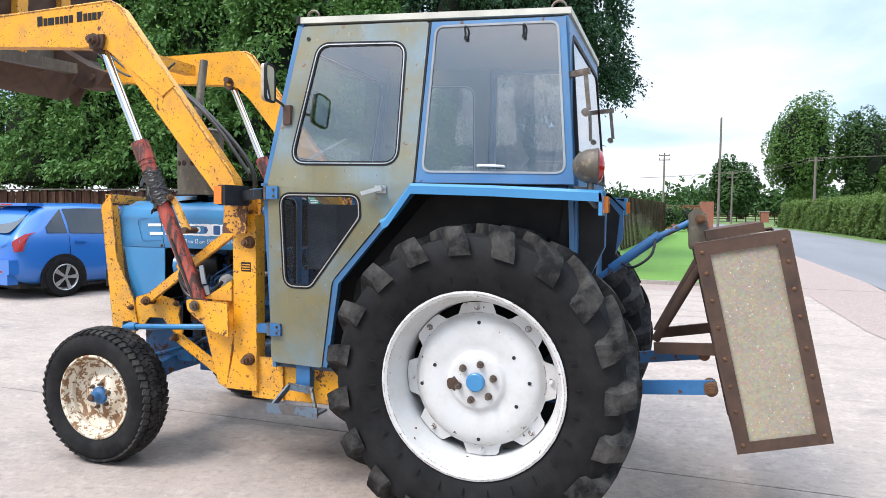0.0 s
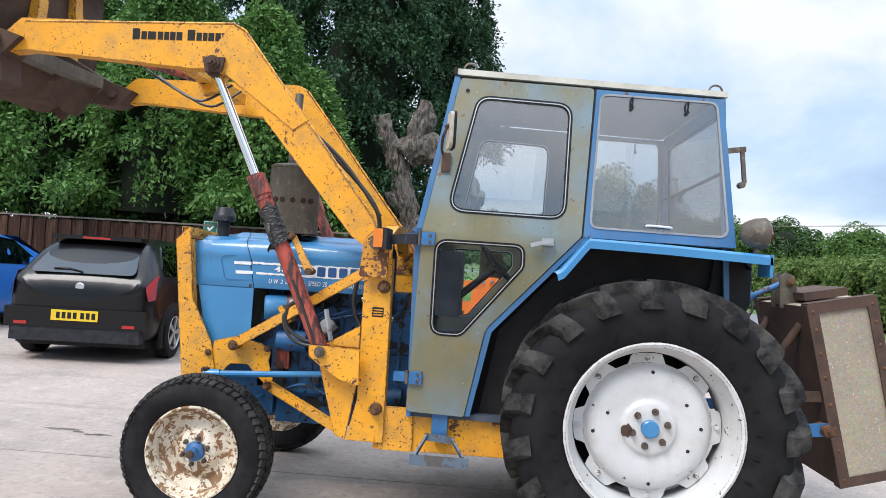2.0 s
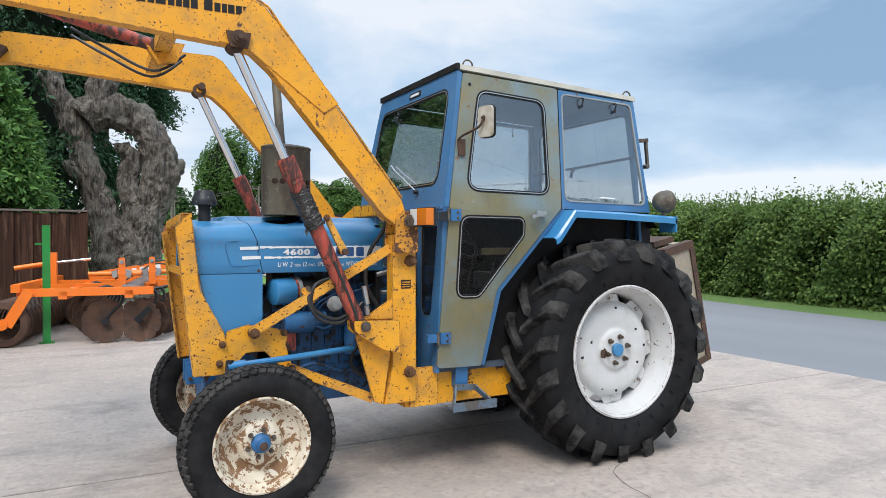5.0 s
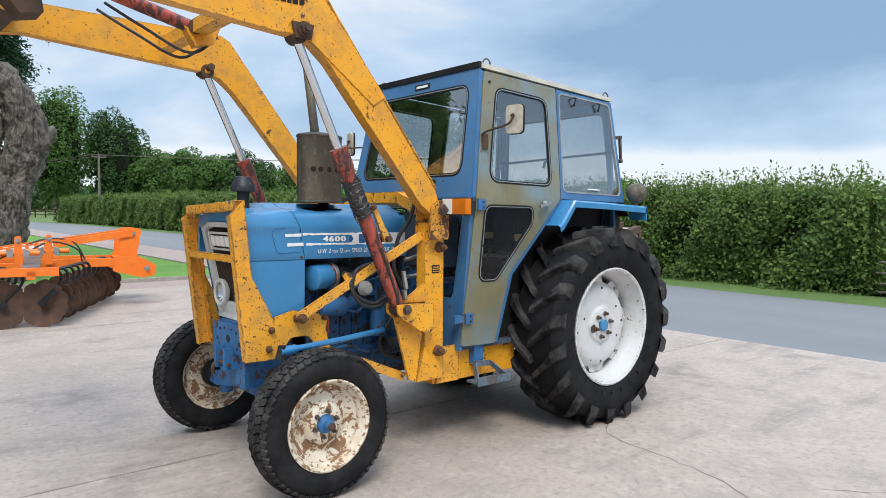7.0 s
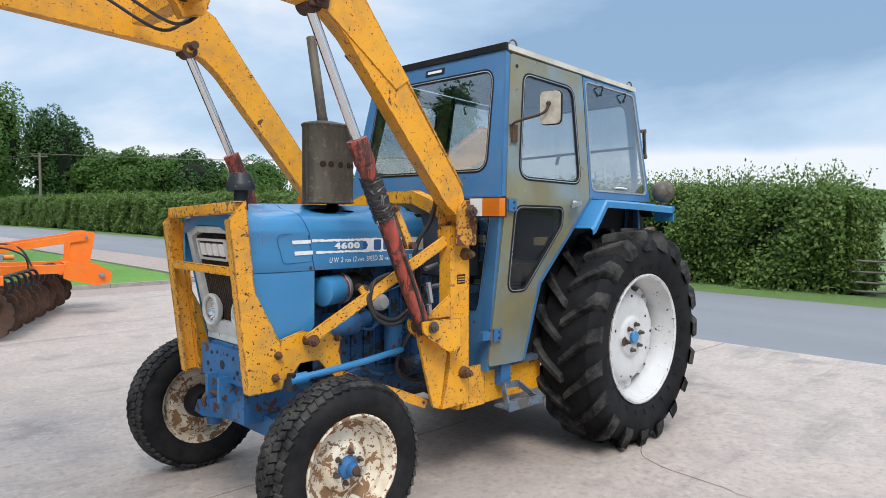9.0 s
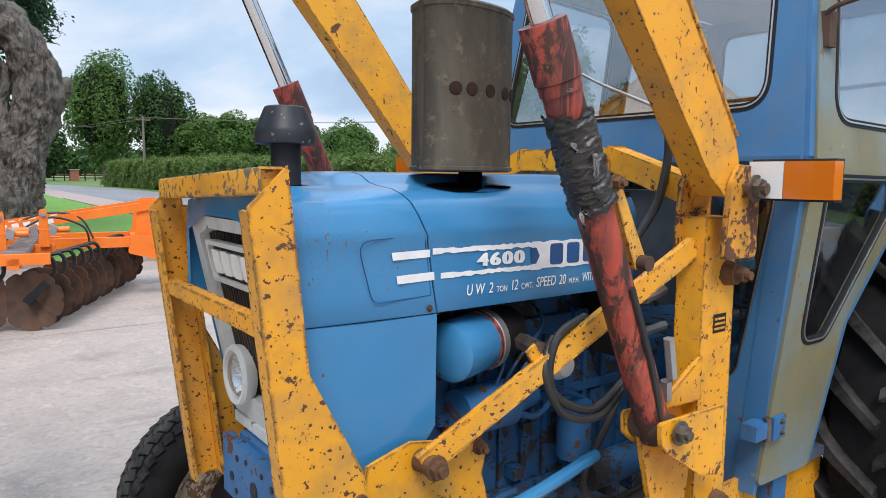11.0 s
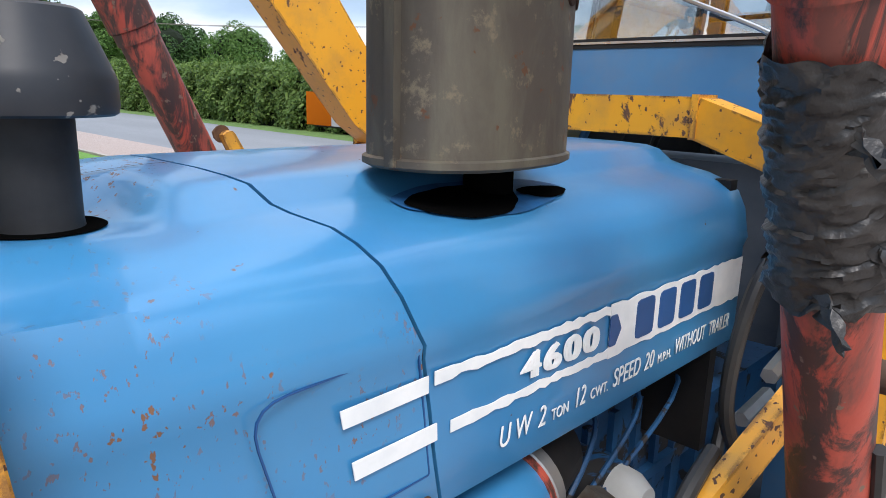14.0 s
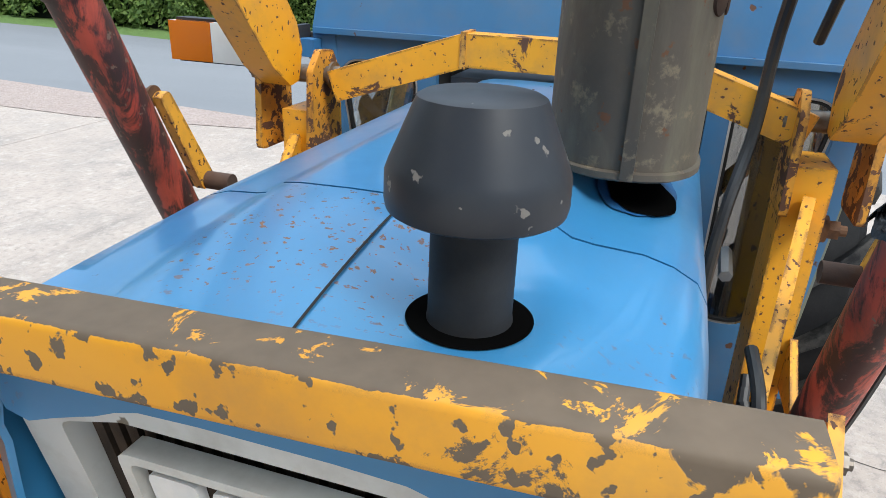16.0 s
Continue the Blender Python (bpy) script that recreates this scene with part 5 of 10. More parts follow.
# Rear wheels
def rear_wheel(s):
    cy, cz, R, W = 0.705, 0.678, 0.700, 0.40
    y0 = s * cy
    half = W / 2
    prof = [(0.40, -0.15), (0.43, -0.172), (0.50, -0.195), (0.56, -0.198), (0.615, -0.185), (0.645, -0.155), (0.655, -0.08), (0.658, 0.0),
            (0.655, 0.08), (0.645, 0.155), (0.615, 0.185), (0.56, 0.198), (0.50, 0.195), (0.43, 0.172), (0.40, 0.15), (0.385, 0.12), (0.385, -0.12)]
    bm = lathe(B(), prof + [prof[0]], (0, y0, cz), (0, 1, 0), 72)
    for v in bm.verts:
        if v.co.z < 0.001:
            v.co.z = 0.001
    wheel = part("rear_wheel", bm, TYRE, tractor, "large black tractor tyre on a white rim")
    # chevron lugs
    n = 19
    lug = B()
    for side in (-1, 1):
        for k in range(n):
            a0 = 2 * math.pi * (k + (0.5 if side > 0 else 0)) / n
            stations = ((0.0, -0.020, 0.024), (0.05, 0.045, 0.024), (0.11, 0.120, 0.029), (0.160, 0.190, 0.040), (0.186, 0.232, 0.047), (0.214, 0.270, 0.052))
            rings = []
            for yy, lag, hw in stations:
                ang = a0 + lag * 0.95
                base = 0.650 if yy < 0.12 else 0.650 - (yy - 0.12) * 0.85
                top = R - (0.0 if yy < 0.12 else (yy - 0.12) * 0.14) if yy < 0.2 else 0.630
                ring = []
                for da, r in ((-hw * 1.12, base), (-hw * 0.82, top - 0.004), (-hw * 0.70, top), (hw * 0.70, top), (hw * 0.82, top - 0.004), (hw * 1.12, base)):
                    t = ang + da / 0.68
                    ring.append(lug.verts.new((math.sin(t) * r, y0 + side * (yy - (0.012 if yy > 0.2 and r > 0.66 else 0.0)), cz + math.cos(t) * r)))
                rings.append(ring)
            for Ra, Rb in zip(rings, rings[1:]):
                for i in range(5):
                    lug.faces.new((Ra[i], Ra[i + 1], Rb[i + 1], Rb[i]))
            lug.faces.new(rings[0])
            lug.faces.new(list(reversed(rings[-1])))
    for v in lug.verts:
        if v.co.z < 0.001:
            v.co.z = 0.001
    t = sub("tread", lug, TREAD, wheel, "worn chevron lugs with scuffed edges", 25)
    # bead rings and sidewall ribs
    bm = B()
    for k in range(26):
        a = 2 * math.pi * k / 26 + 0.05
        p = lambda r: Vector((math.sin(a) * r, y0 + s * 0.1975, cz + math.cos(a) * r))
        bar(bm, p(0.445) - Vector((0, s * 0.012, 0)), p(0.475), 0.004, 0.006, (0, 1, 0))
    tagged(sub("sidewall_rib", bm, TYRE, wheel), kind="stuff")
    # rim: outer flange, well, inner flange
    o = s
    rim_prof = [(0.400, o * 0.155), (0.412, o * 0.162), (0.414, o * 0.172), (0.404, o * 0.176), (0.390, o * 0.168), (0.383, o * 0.150), (0.378, o * 0.11), (0.360, o * 0.085), (0.352, o * 0.02), (0.350, o * -0.06), (0.372, o * -0.10), (0.385, o * -0.15), (0.405, o * -0.165), (0.398, o * -0.14)]
    sub("rim", lathe(B(), rim_prof, (0, y0, cz), (0, 1, 0), 72), WHITE_RIM, wheel, "white painted rim with rusty chips")
    # centre disc: scalloped, dished, on lugs
    y0 = s * (cy + 0.028)
    bm = B()
    seg = 160
    prof = [(0.050, 0.056), (0.112, 0.056), (0.122, 0.052), (0.130, 0.042), (0.142, 0.038), (0.165, 0.042), (0.205, 0.047), (0.245, 0.044), (0.272, 0.034), (0.288, 0.018), (0.296, 0.002), (0.302, -0.004), (0.345, -0.006)]
    rings = []
    for r, h in prof:
        ring = []
        for k in range(seg):
            a = 2 * math.pi * k / seg
            rr = r
            if r > 0.33:
                # eight scalloped notches between the lugs that carry the rim
                lobe = 0.5 + 0.5 * math.cos(8 * a + 0.4)
                rr = 0.306 + 0.042 * min(1.0, max(0.0, (lobe - 0.16) * 3.6))
            ring.append(bm.verts.new((math.sin(a) * rr, y0 + o * h, cz + math.cos(a) * rr)))
        rings.append(ring)
    for Ra, Rb in zip(rings, rings[1:]):
        for k in range(seg):
            j = (k + 1) % seg
            bm.faces.new((Ra[k], Ra[j], Rb[j], Rb[k]))
    bm.faces.new(rings[0])
    sub("wheel_disc", bm, WHITE_RIM, wheel, "white dished centre disc")
    bm = lathe(B(), [(0.0, o * 0.078), (0.036, o * 0.078), (0.041, o * 0.074), (0.042, o * 0.055), (0.0, o * 0.055)], (0, y0, cz), (0, 1, 0), 28)
    sub("hub_cap", bm, BLUE, wheel, "blue hub centre")
    for k in range(6):
        a = 2 * math.pi * k / 6 + 0.25
        p = Vector((math.sin(a) * 0.083, y0 + o * 0.060, cz + math.cos(a) * 0.083))
        bm = B()
        cyl(bm, p, p + Vector((0, o * 0.006, 0)), 0.017, 0.016, 14)
        cyl(bm, p + Vector((0, o * 0.006, 0)), p + Vector((0, o * 0.024, 0)), 0.0125, seg=6)
        cyl(bm, p + Vector((0, o * 0.024, 0)), p + Vector((0, o * 0.032, 0)), 0.007, seg=10)
        sub("wheel_nut", bm, STEEL, wheel)
    for k in range(8):
        a = (2 * math.pi * k - 0.4) / 8
        p = Vector((math.sin(a) * 0.325, y0 + o * -0.005, cz + math.cos(a) * 0.325))
        sub("clamp_bolt", bolt(B(), p, (0, o, 0), 0.011, 0.014), WHITE_RIM, wheel)
    for k, (rad, ang) in enumerate(((0.262, 0.02), (0.205, 0.95), (0.238, 1.52), (0.205, 2.05), (0.262, 3.1), (0.247, 4.62), (0.262, -1.70), (0.205, 5.0))):
        a = ang
        p = Vector((math.sin(a) * rad, y0 + o * (0.046 if rad < 0.24 else 0.0385), cz + math.cos(a) * rad))
        sub("bolt_hole", cyl(B(), p - Vector((0, o * 0.006, 0)), p + Vector((0, o * 0.0025, 0)), 0.0085, seg=12), BLACK, wheel)
    return wheel


for s in SIDES:
    rear_wheel(s)
# rusty scar on the near wheel's disc
bm = B()
rnd = random.Random(3)
vs = [bm.verts.new((-0.105 + math.cos(a) * 0.03 * rnd.uniform(0.7, 1.15), -0.733 - 0.0585, 0.661 + math.sin(a) * 0.034 * rnd.uniform(0.7, 1.15))) for a in [2 * math.pi * k / 14 for k in range(14)]]
bm.faces.new(vs)
part("rust_scar", bm, RUSTY, tractor)


# Front wheels
def front_wheel(s):
    cx, cy, cz = -2.208, 0.675 if s < 0 else 0.745, 0.378
    y0, o = s * cy, s
    prof = [(0.228, -0.070), (0.245, -0.088), (0.285, -0.104), (0.325, -0.100), (0.350, -0.085), (0.366, -0.060), (0.372, 0.0), (0.366, 0.060), (0.350, 0.085), (0.325, 0.100), (0.285, 0.104), (0.245, 0.088), (0.228, 0.070), (0.215, 0.05), (0.215, -0.05)]
    bm = lathe(B(), prof + [prof[0]], (cx, y0, cz), (0, 1, 0), 64)
    for v in bm.verts:
        v.co.z = max(v.co.z, 0.001)
    wheel = part("front_wheel", bm, FRONT_TYRE, tractor, "smaller worn front tyre on a cream rusty rim")
    blk = B()
    n = 54
    for row, (yy, w, r) in enumerate(((-0.078, 0.030, 0.364), (-0.036, 0.034, 0.377), (0.0, 0.028, 0.379), (0.036, 0.034, 0.377), (0.078, 0.030, 0.364))):
        for k in range(n):
            a = 2 * math.pi * (k + 0.5 * (row % 2)) / n
            m = Matrix.Translation((cx, y0 + yy, cz)) @ Matrix.Rotation(a, 4, "Y") @ Matrix.Translation((0, 0, r)) @ Matrix.Rotation(radians(24 * (1 if row % 2 else -1)), 4, "Z") @ Matrix.Rotation(radians(-yy * 320), 4, "X")
            box(blk, -0.0175, 0.0175, -w / 2 - 0.002, w / 2 + 0.002, -0.012, 0.0015, m)
    for v in blk.verts:
        v.co.z = max(v.co.z, 0.001)
    sub("tread", blk, TREAD, wheel, "small worn tread blocks", 30)
    rim = [(0.228, o * 0.072), (0.236, o * 0.080), (0.236, o * 0.088), (0.228, o * 0.090), (0.219, o * 0.082), (0.214, o * 0.055), (0.200, o * 0.040), (0.196, o * 0.0), (0.20, o * -0.04), (0.215, o * -0.06), (0.232, o * -0.082), (0.228, o * -0.06)]
    sub("rim", lathe(B(), rim, (cx, y0, cz), (0, 1, 0), 56), CREAM_RIM, wheel, "cream rim with brown rust")
    disc = [(0.040, o * 0.036), (0.085, o * 0.036), (0.10, o * 0.030), (0.118, o * 0.006), (0.150, o * -0.004), (0.175, o * 0.010), (0.199, o * 0.020), (0.199, o * 0.010), (0.172, o * -0.002), (0.148, o * -0.016), (0.112, o * -0.006), (0.04, o * 0.02)]
    sub("wheel_disc", lathe(B(), disc, (cx, y0, cz), (0, 1, 0), 48), CREAM_RIM, wheel, "rusty cream dished disc")
    hub = [(0.0, o * 0.098), (0.022, o * 0.097), (0.027, o * 0.088), (0.027, o * 0.062), (0.034, o * 0.056), (0.046, o * 0.050), (0.050, o * 0.034), (0.0, o * 0.034)]
    sub("hub_cap", lathe(B(), hub, (cx, y0, cz), (0, 1, 0), 28), BLUE_OLD, wheel, "blue hub")
    sub("grease_cap", lathe(B(), [(0.0, o * 0.112), (0.018, o * 0.108), (0.021, o * 0.096), (0.0, o * 0.094)], (cx, y0, cz), (0, 1, 0), 20), RUSTY, wheel, "greasy rusty cap")
    for k in range(6):
        a = 2 * math.pi * k / 6 + 0.2
        p = Vector((cx + math.sin(a) * 0.066, y0 + o * 0.036, cz + math.cos(a) * 0.066))
        sub("wheel_nut", bolt(B(), p, (0, o, 0), 0.0095, 0.02), STEEL, wheel)
    inner = lathe(B(), [(0.0, o * -0.12), (0.07, o * -0.12), (0.085, o * -0.10), (0.09, o * -0.02), (0.0, o * -0.02)], (cx, y0, cz), (0, 1, 0), 28)
    sub("brake_drum", inner, BLACK_SHEET, wheel, "dark greasy inner hub")
    return wheel


for s in SIDES:
    front_wheel(s)

# Axles, engine and gearbox
def axle_parts():
    bm = B()
    prism(bm, [(-0.60, 0.36), (-0.56, 0.43), (-0.2, 0.50), (0.2, 0.50), (0.56, 0.43), (0.60, 0.36), (0.5, 0.35), (0.2, 0.40), (-0.2, 0.40), (-0.5, 0.35)], -2.29, -2.15, "yz")
    part("front_axle", bevel_all(bm, 0.01), BLUE_OLD, tractor, "worn blue front axle beam")
    for s in SIDES:
        bm = B()
        cyl(bm, (-2.22, s * 0.50, 0.30), (-2.22, s * 0.50, 0.52), 0.04, seg=18)
        cyl(bm, (-2.22, s * 0.50, 0.37), (-2.22, s * 0.60, 0.372), 0.03, seg=14)
        bar(bm, (-2.22, s * 0.50, 0.52), (-2.06, s * 0.46, 0.55), 0.05, 0.025)
        part("kingpin", bm, BLUE_OLD, tractor)
    bm = cyl(B(), (-2.06, -0.46, 0.565), (-2.06, 0.46, 0.565), 0.014, seg=10)
    part("track_rod", bm, BLUE_OLD, tractor)
    # steering drag link, near side
    bm = tube(B(), [(-2.28, -0.42, 0.715), (-1.95, -0.42, 0.735), (-1.60, -0.36, 0.75)], 0.017, 10, 4)
    cyl(bm, (-2.31, -0.42, 0.712), (-2.22, -0.42, 0.718), 0.026, seg=12)
    part("drag_link", bm, BLUE, tractor, "bright blue steering rod")
    part("ball_joint", cyl(B(), (-2.30, -0.42, 0.67), (-2.30, -0.42, 0.745), 0.026, 0.02, 14), BLACK, tractor)
    bm = bbox(-2.392, -2.0, -0.16, 0.16, 0.47, 0.83, 0.02)
    part("front_support", bm, BLUE_OLD, tractor, "blue front bolster casting")
    bm = bbox(-2.418, -2.392, -0.215, 0.215, 0.66, 0.815, 0.006)
    part("weight_plate", bm, BLUE_OLD, tractor, "chipped blue front plate with bolt holes")
    for y, z, r in ((0.0, 0.735, 0.022), (-0.11, 0.78, 0.009), (0.11, 0.78, 0.009), (-0.15, 0.72, 0.012), (0.15, 0.72, 0.012), (-0.12, 0.69, 0.008), (0.12, 0.69, 0.008), (0.05, 0.79, 0.007), (-0.05, 0.79, 0.007)):
        part("hole", cyl(B(), (-2.4205, y, z), (-2.41, y, z), r, seg=14), BLACK, tractor)
    for y in (-0.06, 0.06):
        part("tow_lug", bbox(-2.47, -2.39, y - 0.012, y + 0.012, 0.57, 0.69, 0.006), BLUE_OLD, tractor)
    part("tow_pin", tube(B(), [(-2.45, -0.09, 0.60), (-2.45, 0.06, 0.60), (-2.48, 0.07, 0.57), (-2.47, 0.08, 0.53)], 0.011, 8, 4), RUSTY, tractor)


axle_parts()


def engine():
    eng = part("engine", bbox(-2.02, -1.20, -0.17, 0.17, 0.58, 1.10, 0.025, segments=2), ENGINE, tractor, "oily blue engine block")
    sub("sump", bbox(-1.98, -1.22, -0.15, 0.15, 0.42, 0.60, 0.03, segments=2), ENGINE, eng)
    sub("cylinder_head", bbox(-1.98, -1.26, -0.14, 0.14, 1.08, 1.20, 0.015), ENGINE, eng)
    sub("timing_cover", bbox(-2.10, -2.01, -0.16, 0.16, 0.62, 1.06, 0.02), ENGINE, eng)
    # ribs, flanges, bolts on the near side
    rnd = random.Random(8)
    bm = B()
    for x in steps(-1.95, -1.28, 8):
        box(bm, x - 0.008, x + 0.008, -0.182, -0.165, 0.62, 1.05)
    box(bm, -2.0, -1.22, -0.186, -0.165, 0.60, 0.635)
    box(bm, -2.0, -1.22, -0.186, -0.165, 0.86, 0.885)
    sub("casting_rib", bevel_all(bm, 0.004), ENGINE, eng)
    for x in steps(-1.97, -1.25, 9):
        sub("engine_bolt", bolt(B(), (x, -0.186, 0.618), (0, -1, 0), 0.008, 0.01), ENGINE, eng)
    # air cleaner, big blue can behind the front panel
    bm = lathe(B(), [(0.0, -0.012), (0.06, -0.012), (0.073, -0.004), (0.075, 0.02), (0.075, 0.13), (0.07, 0.14), (0.0, 0.14)], (-2.035, -0.27, 1.08), (0.93, 0.25, 0.05), 32)
    can = sub("air_cleaner", bm, BLUE, eng, "blue air cleaner can")
    bm = lathe(B(), [(0.076, 0.125), (0.079, 0.127), (0.079, 0.148), (0.076, 0.150)], (-2.035, -0.27, 1.08), (0.93, 0.25, 0.05), 32)
    sub("clamp", bm, GALV, eng, "shiny clamp band")
    bm = lathe(B(), [(0.0, 0.26), (0.06, 0.26), (0.066, 0.25), (0.066, 0.15), (0.0, 0.15)], (-2.035, -0.27, 1.08), (0.93, 0.25, 0.05), 28)
    sub("air_hose", bm, RUBBER_SEAL, eng)
    bm = lathe(B(), [(0.074, 0.112), (0.0775, 0.113), (0.0775, 0.124), (0.074, 0.125)], (-2.035, -0.27, 1.08), (0.93, 0.25, 0.05), 32)
    sub("gasket", bm, RED_CYL, eng, "reddish gasket ring")
    # fuel filter with the pale bowl
    sub("fuel_filter", lathe(B(), [(0.0, -0.058), (0.028, -0.052), (0.042, -0.028), (0.045, 0.0), (0.0, 0.0)], (-1.68, -0.27, 1.00), (0, 1, 0), 28), PALE_CAN, eng, "pale round filter bowl")
    sub("filter_head", cyl(B(), (-1.68, -0.27, 1.00), (-1.68, -0.18, 1.00), 0.048, seg=24), ENGINE, eng)
    # injection pump, filters and pipes
    sub("injection_pump", bevel_all(cyl(cyl(B(), (-1.97, -0.22, 0.90), (-1.80, -0.22, 0.90), 0.062, seg=20), (-1.80, -0.22, 0.90), (-1.72, -0.22, 0.92), 0.045, seg=16), 0.006), BLUE_OLD, eng)
    sub("oil_filter", bevel_all(cyl(B(), (-1.56, -0.245, 0.70), (-1.56, -0.245, 0.86), 0.05, seg=22), 0.006), BLUE_OLD, eng, "blue oil filter can")
    sub("starter", bevel_all(cyl(B(), (-1.50, -0.235, 0.62), (-1.24, -0.235, 0.62), 0.052, seg=20), 0.005), ENGINE, eng)
    sub("bracket", bbox(-1.98, -1.90, -0.235, -0.16, 0.74, 0.86, 0.01), RED_CYL, eng, "reddish bracket")
    for i in range(4):
        y, z = -0.25 - 0.008 * i, 0.96 + 0.01 * i
        sub("injector_pipe", tube(B(), [(-1.86 + 0.03 * i, -0.235, 0.95), (-1.84 + 0.04 * i, y, 1.02), (-1.80 + 0.12 * i, y + 0.03, 1.10), (-1.78 + 0.13 * i, -0.14, 1.15)], 0.0045, 6, 5), ENGINE, eng)
    for i, (a, b, c, d) in enumerate((((-1.95, -0.22, 0.60), (-1.80, -0.25, 0.66), (-1.60, -0.24, 0.60), (-1.30, -0.22, 0.66)), ((-1.92, -0.20, 0.96), (-1.75, -0.26, 0.86), (-1.62, -0.25, 0.90), (-1.40, -0.21, 0.80)))):
        sub("pipe", tube(B(), [a, b, c, d], 0.009, 8, 6), ENGINE, eng)
    for k in range(26):
        x, z = rnd.uniform(-2.0, -1.25), rnd.uniform(0.52, 1.12)
        w, h, d = rnd.uniform(0.02, 0.06), rnd.uniform(0.02, 0.06), rnd.uniform(0.01, 0.05)
        sub("fitting", bbox(x - w / 2, x + w / 2, -0.17 - d, -0.16, z - h / 2, z + h / 2, 0.006), ENGINE, eng)
    # gearbox and back end
    bm = bbox(-1.22, -0.30, -0.20, 0.20, 0.48, 0.98, 0.03, segments=2)
    g = part("gearbox", bm, ENGINE, tractor, "dark oily blue gearbox casing")
    part("rear_housing", bbox(-0.32, 0.34, -0.22, 0.22, 0.46, 1.02, 0.04, segments=2), ENGINE, tractor, "dark blue rear axle housing")
    for s in SIDES:
        part("axle_trumpet", lathe(B(), [(0.17, 0.18), (0.15, 0.24), (0.10, 0.36), (0.09, 0.62), (0.11, 0.66), (0.11, 0.74), (0.0, 0.74)], (0, 0, 0.672), (0, s, 0), 28), BLUE_OLD, tractor)


engine()


# Bonnet
def bonnet_section(x, nose=0.0):
    """Half outline of the bonnet from the lower edge to the middle, for y > 0; nose lowers and narrows the front."""
    w = 0.312 - 0.020 * nose
    top = 1.505 - 0.030 * nose
    sh = 1.462 - 0.022 * nose
    return [(w - 0.010, 1.1903), (w - 0.0015, 1.1905), (w, 1.193), (w, 1.25), (w, 1.30), (w - 0.002, 1.352), (w + 0.004, 1.368), (w, 1.385), (w - 0.006, 1.415), (w - 0.020, 1.442), (w - 0.045, sh - 0.004), (w - 0.075, sh + 0.006),
            (0.190, sh + 0.014), (0.168, sh + 0.020), (0.145, top - 0.006), (0.120, top), (0.060, top + 0.002), (0.004, top + 0.002)]


def bonnet_piece(x0, x1, n0, n1, count=8, curve=None, closed=False):
    bm = B()
    rows = []
    for k in range(count + 1):
        u = k / count
        x = x0 + (x1 - x0) * u
        nose = n0 + (n1 - n0) * u
        half = bonnet_section(x, max(0.0, nose) ** 1.6)
        pts = [(-y, z) for y, z in half] + [(y, z) for y, z in reversed(half)]
        row = []
        for y, z in pts:
            xx = x
            if curve:
                xx += curve(y, z) * (1 if k == count else u)
            row.append(bm.verts.new((xx, y, z)))
        rows.append(row)
    for Ra, Rb in zip(rows, rows[1:]):
        for a, b, c, d in zip(Ra, Ra[1:], Rb[1:], Rb):
            bm.faces.new((a, b, c, d))
    return bm, rows


def seam_shift(y, z):
    """How the joint between nose and rear bonnet wanders: forward over the raised middle, back at the shoulders."""
    a = abs(y)
    if z < 1.36:
        return -0.028 * (max(0.0, z - 1.19) / 0.17) ** 0.8
    if a > 0.25:
        return -0.028 - 0.042 * min(1.0, (z - 1.36) / 0.1)
    if a > 0.17:
        return -0.070 - 0.022 * (0.25 - a) / 0.08
    return -0.092 - 0.02 * (0.17 - a) / 0.05 if a > 0.12 else -0.112


def bonnet_z(y, x=-2.0):
    """Height of the bonnet's skin at a place."""
    a = abs(y)
    shift = seam_shift(y, 1.47)
    nose = max(0.0, (-2.105 + shift - x) / (0.35 + shift)) ** 1.6
    half = bonnet_section(x, nose)
    for (y0, z0), (y1, z1) in zip(half, half[1:]):
        if y1 <= a <= y0:
            return z0 + (z1 - z0) * (y0 - a) / max(y0 - y1, 1e-6)
    return half[-1][1] if a < 0.01 else half[7][1]


NOSE_SKIN = []
IX, IY = -2.376, -0.117  # the air intake


def skin_z(x, y):
    """Height of the nose panel's own faces over a place."""
    best = 0.0
    for a, b, c in NOSE_SKIN:
        d = (b.y - c.y) * (a.x - c.x) + (c.x - b.x) * (a.y - c.y)
        if abs(d) < 1e-12:
            continue
        u = ((b.y - c.y) * (x - c.x) + (c.x - b.x) * (y - c.y)) / d
        v = ((c.y - a.y) * (x - c.x) + (a.x - c.x) * (y - c.y)) / d
        if u >= -1e-6 and v >= -1e-6 and u + v <= 1 + 1e-6:
            best = max(best, u * a.z + v * b.z + (1 - u - v) * c.z)
    return best


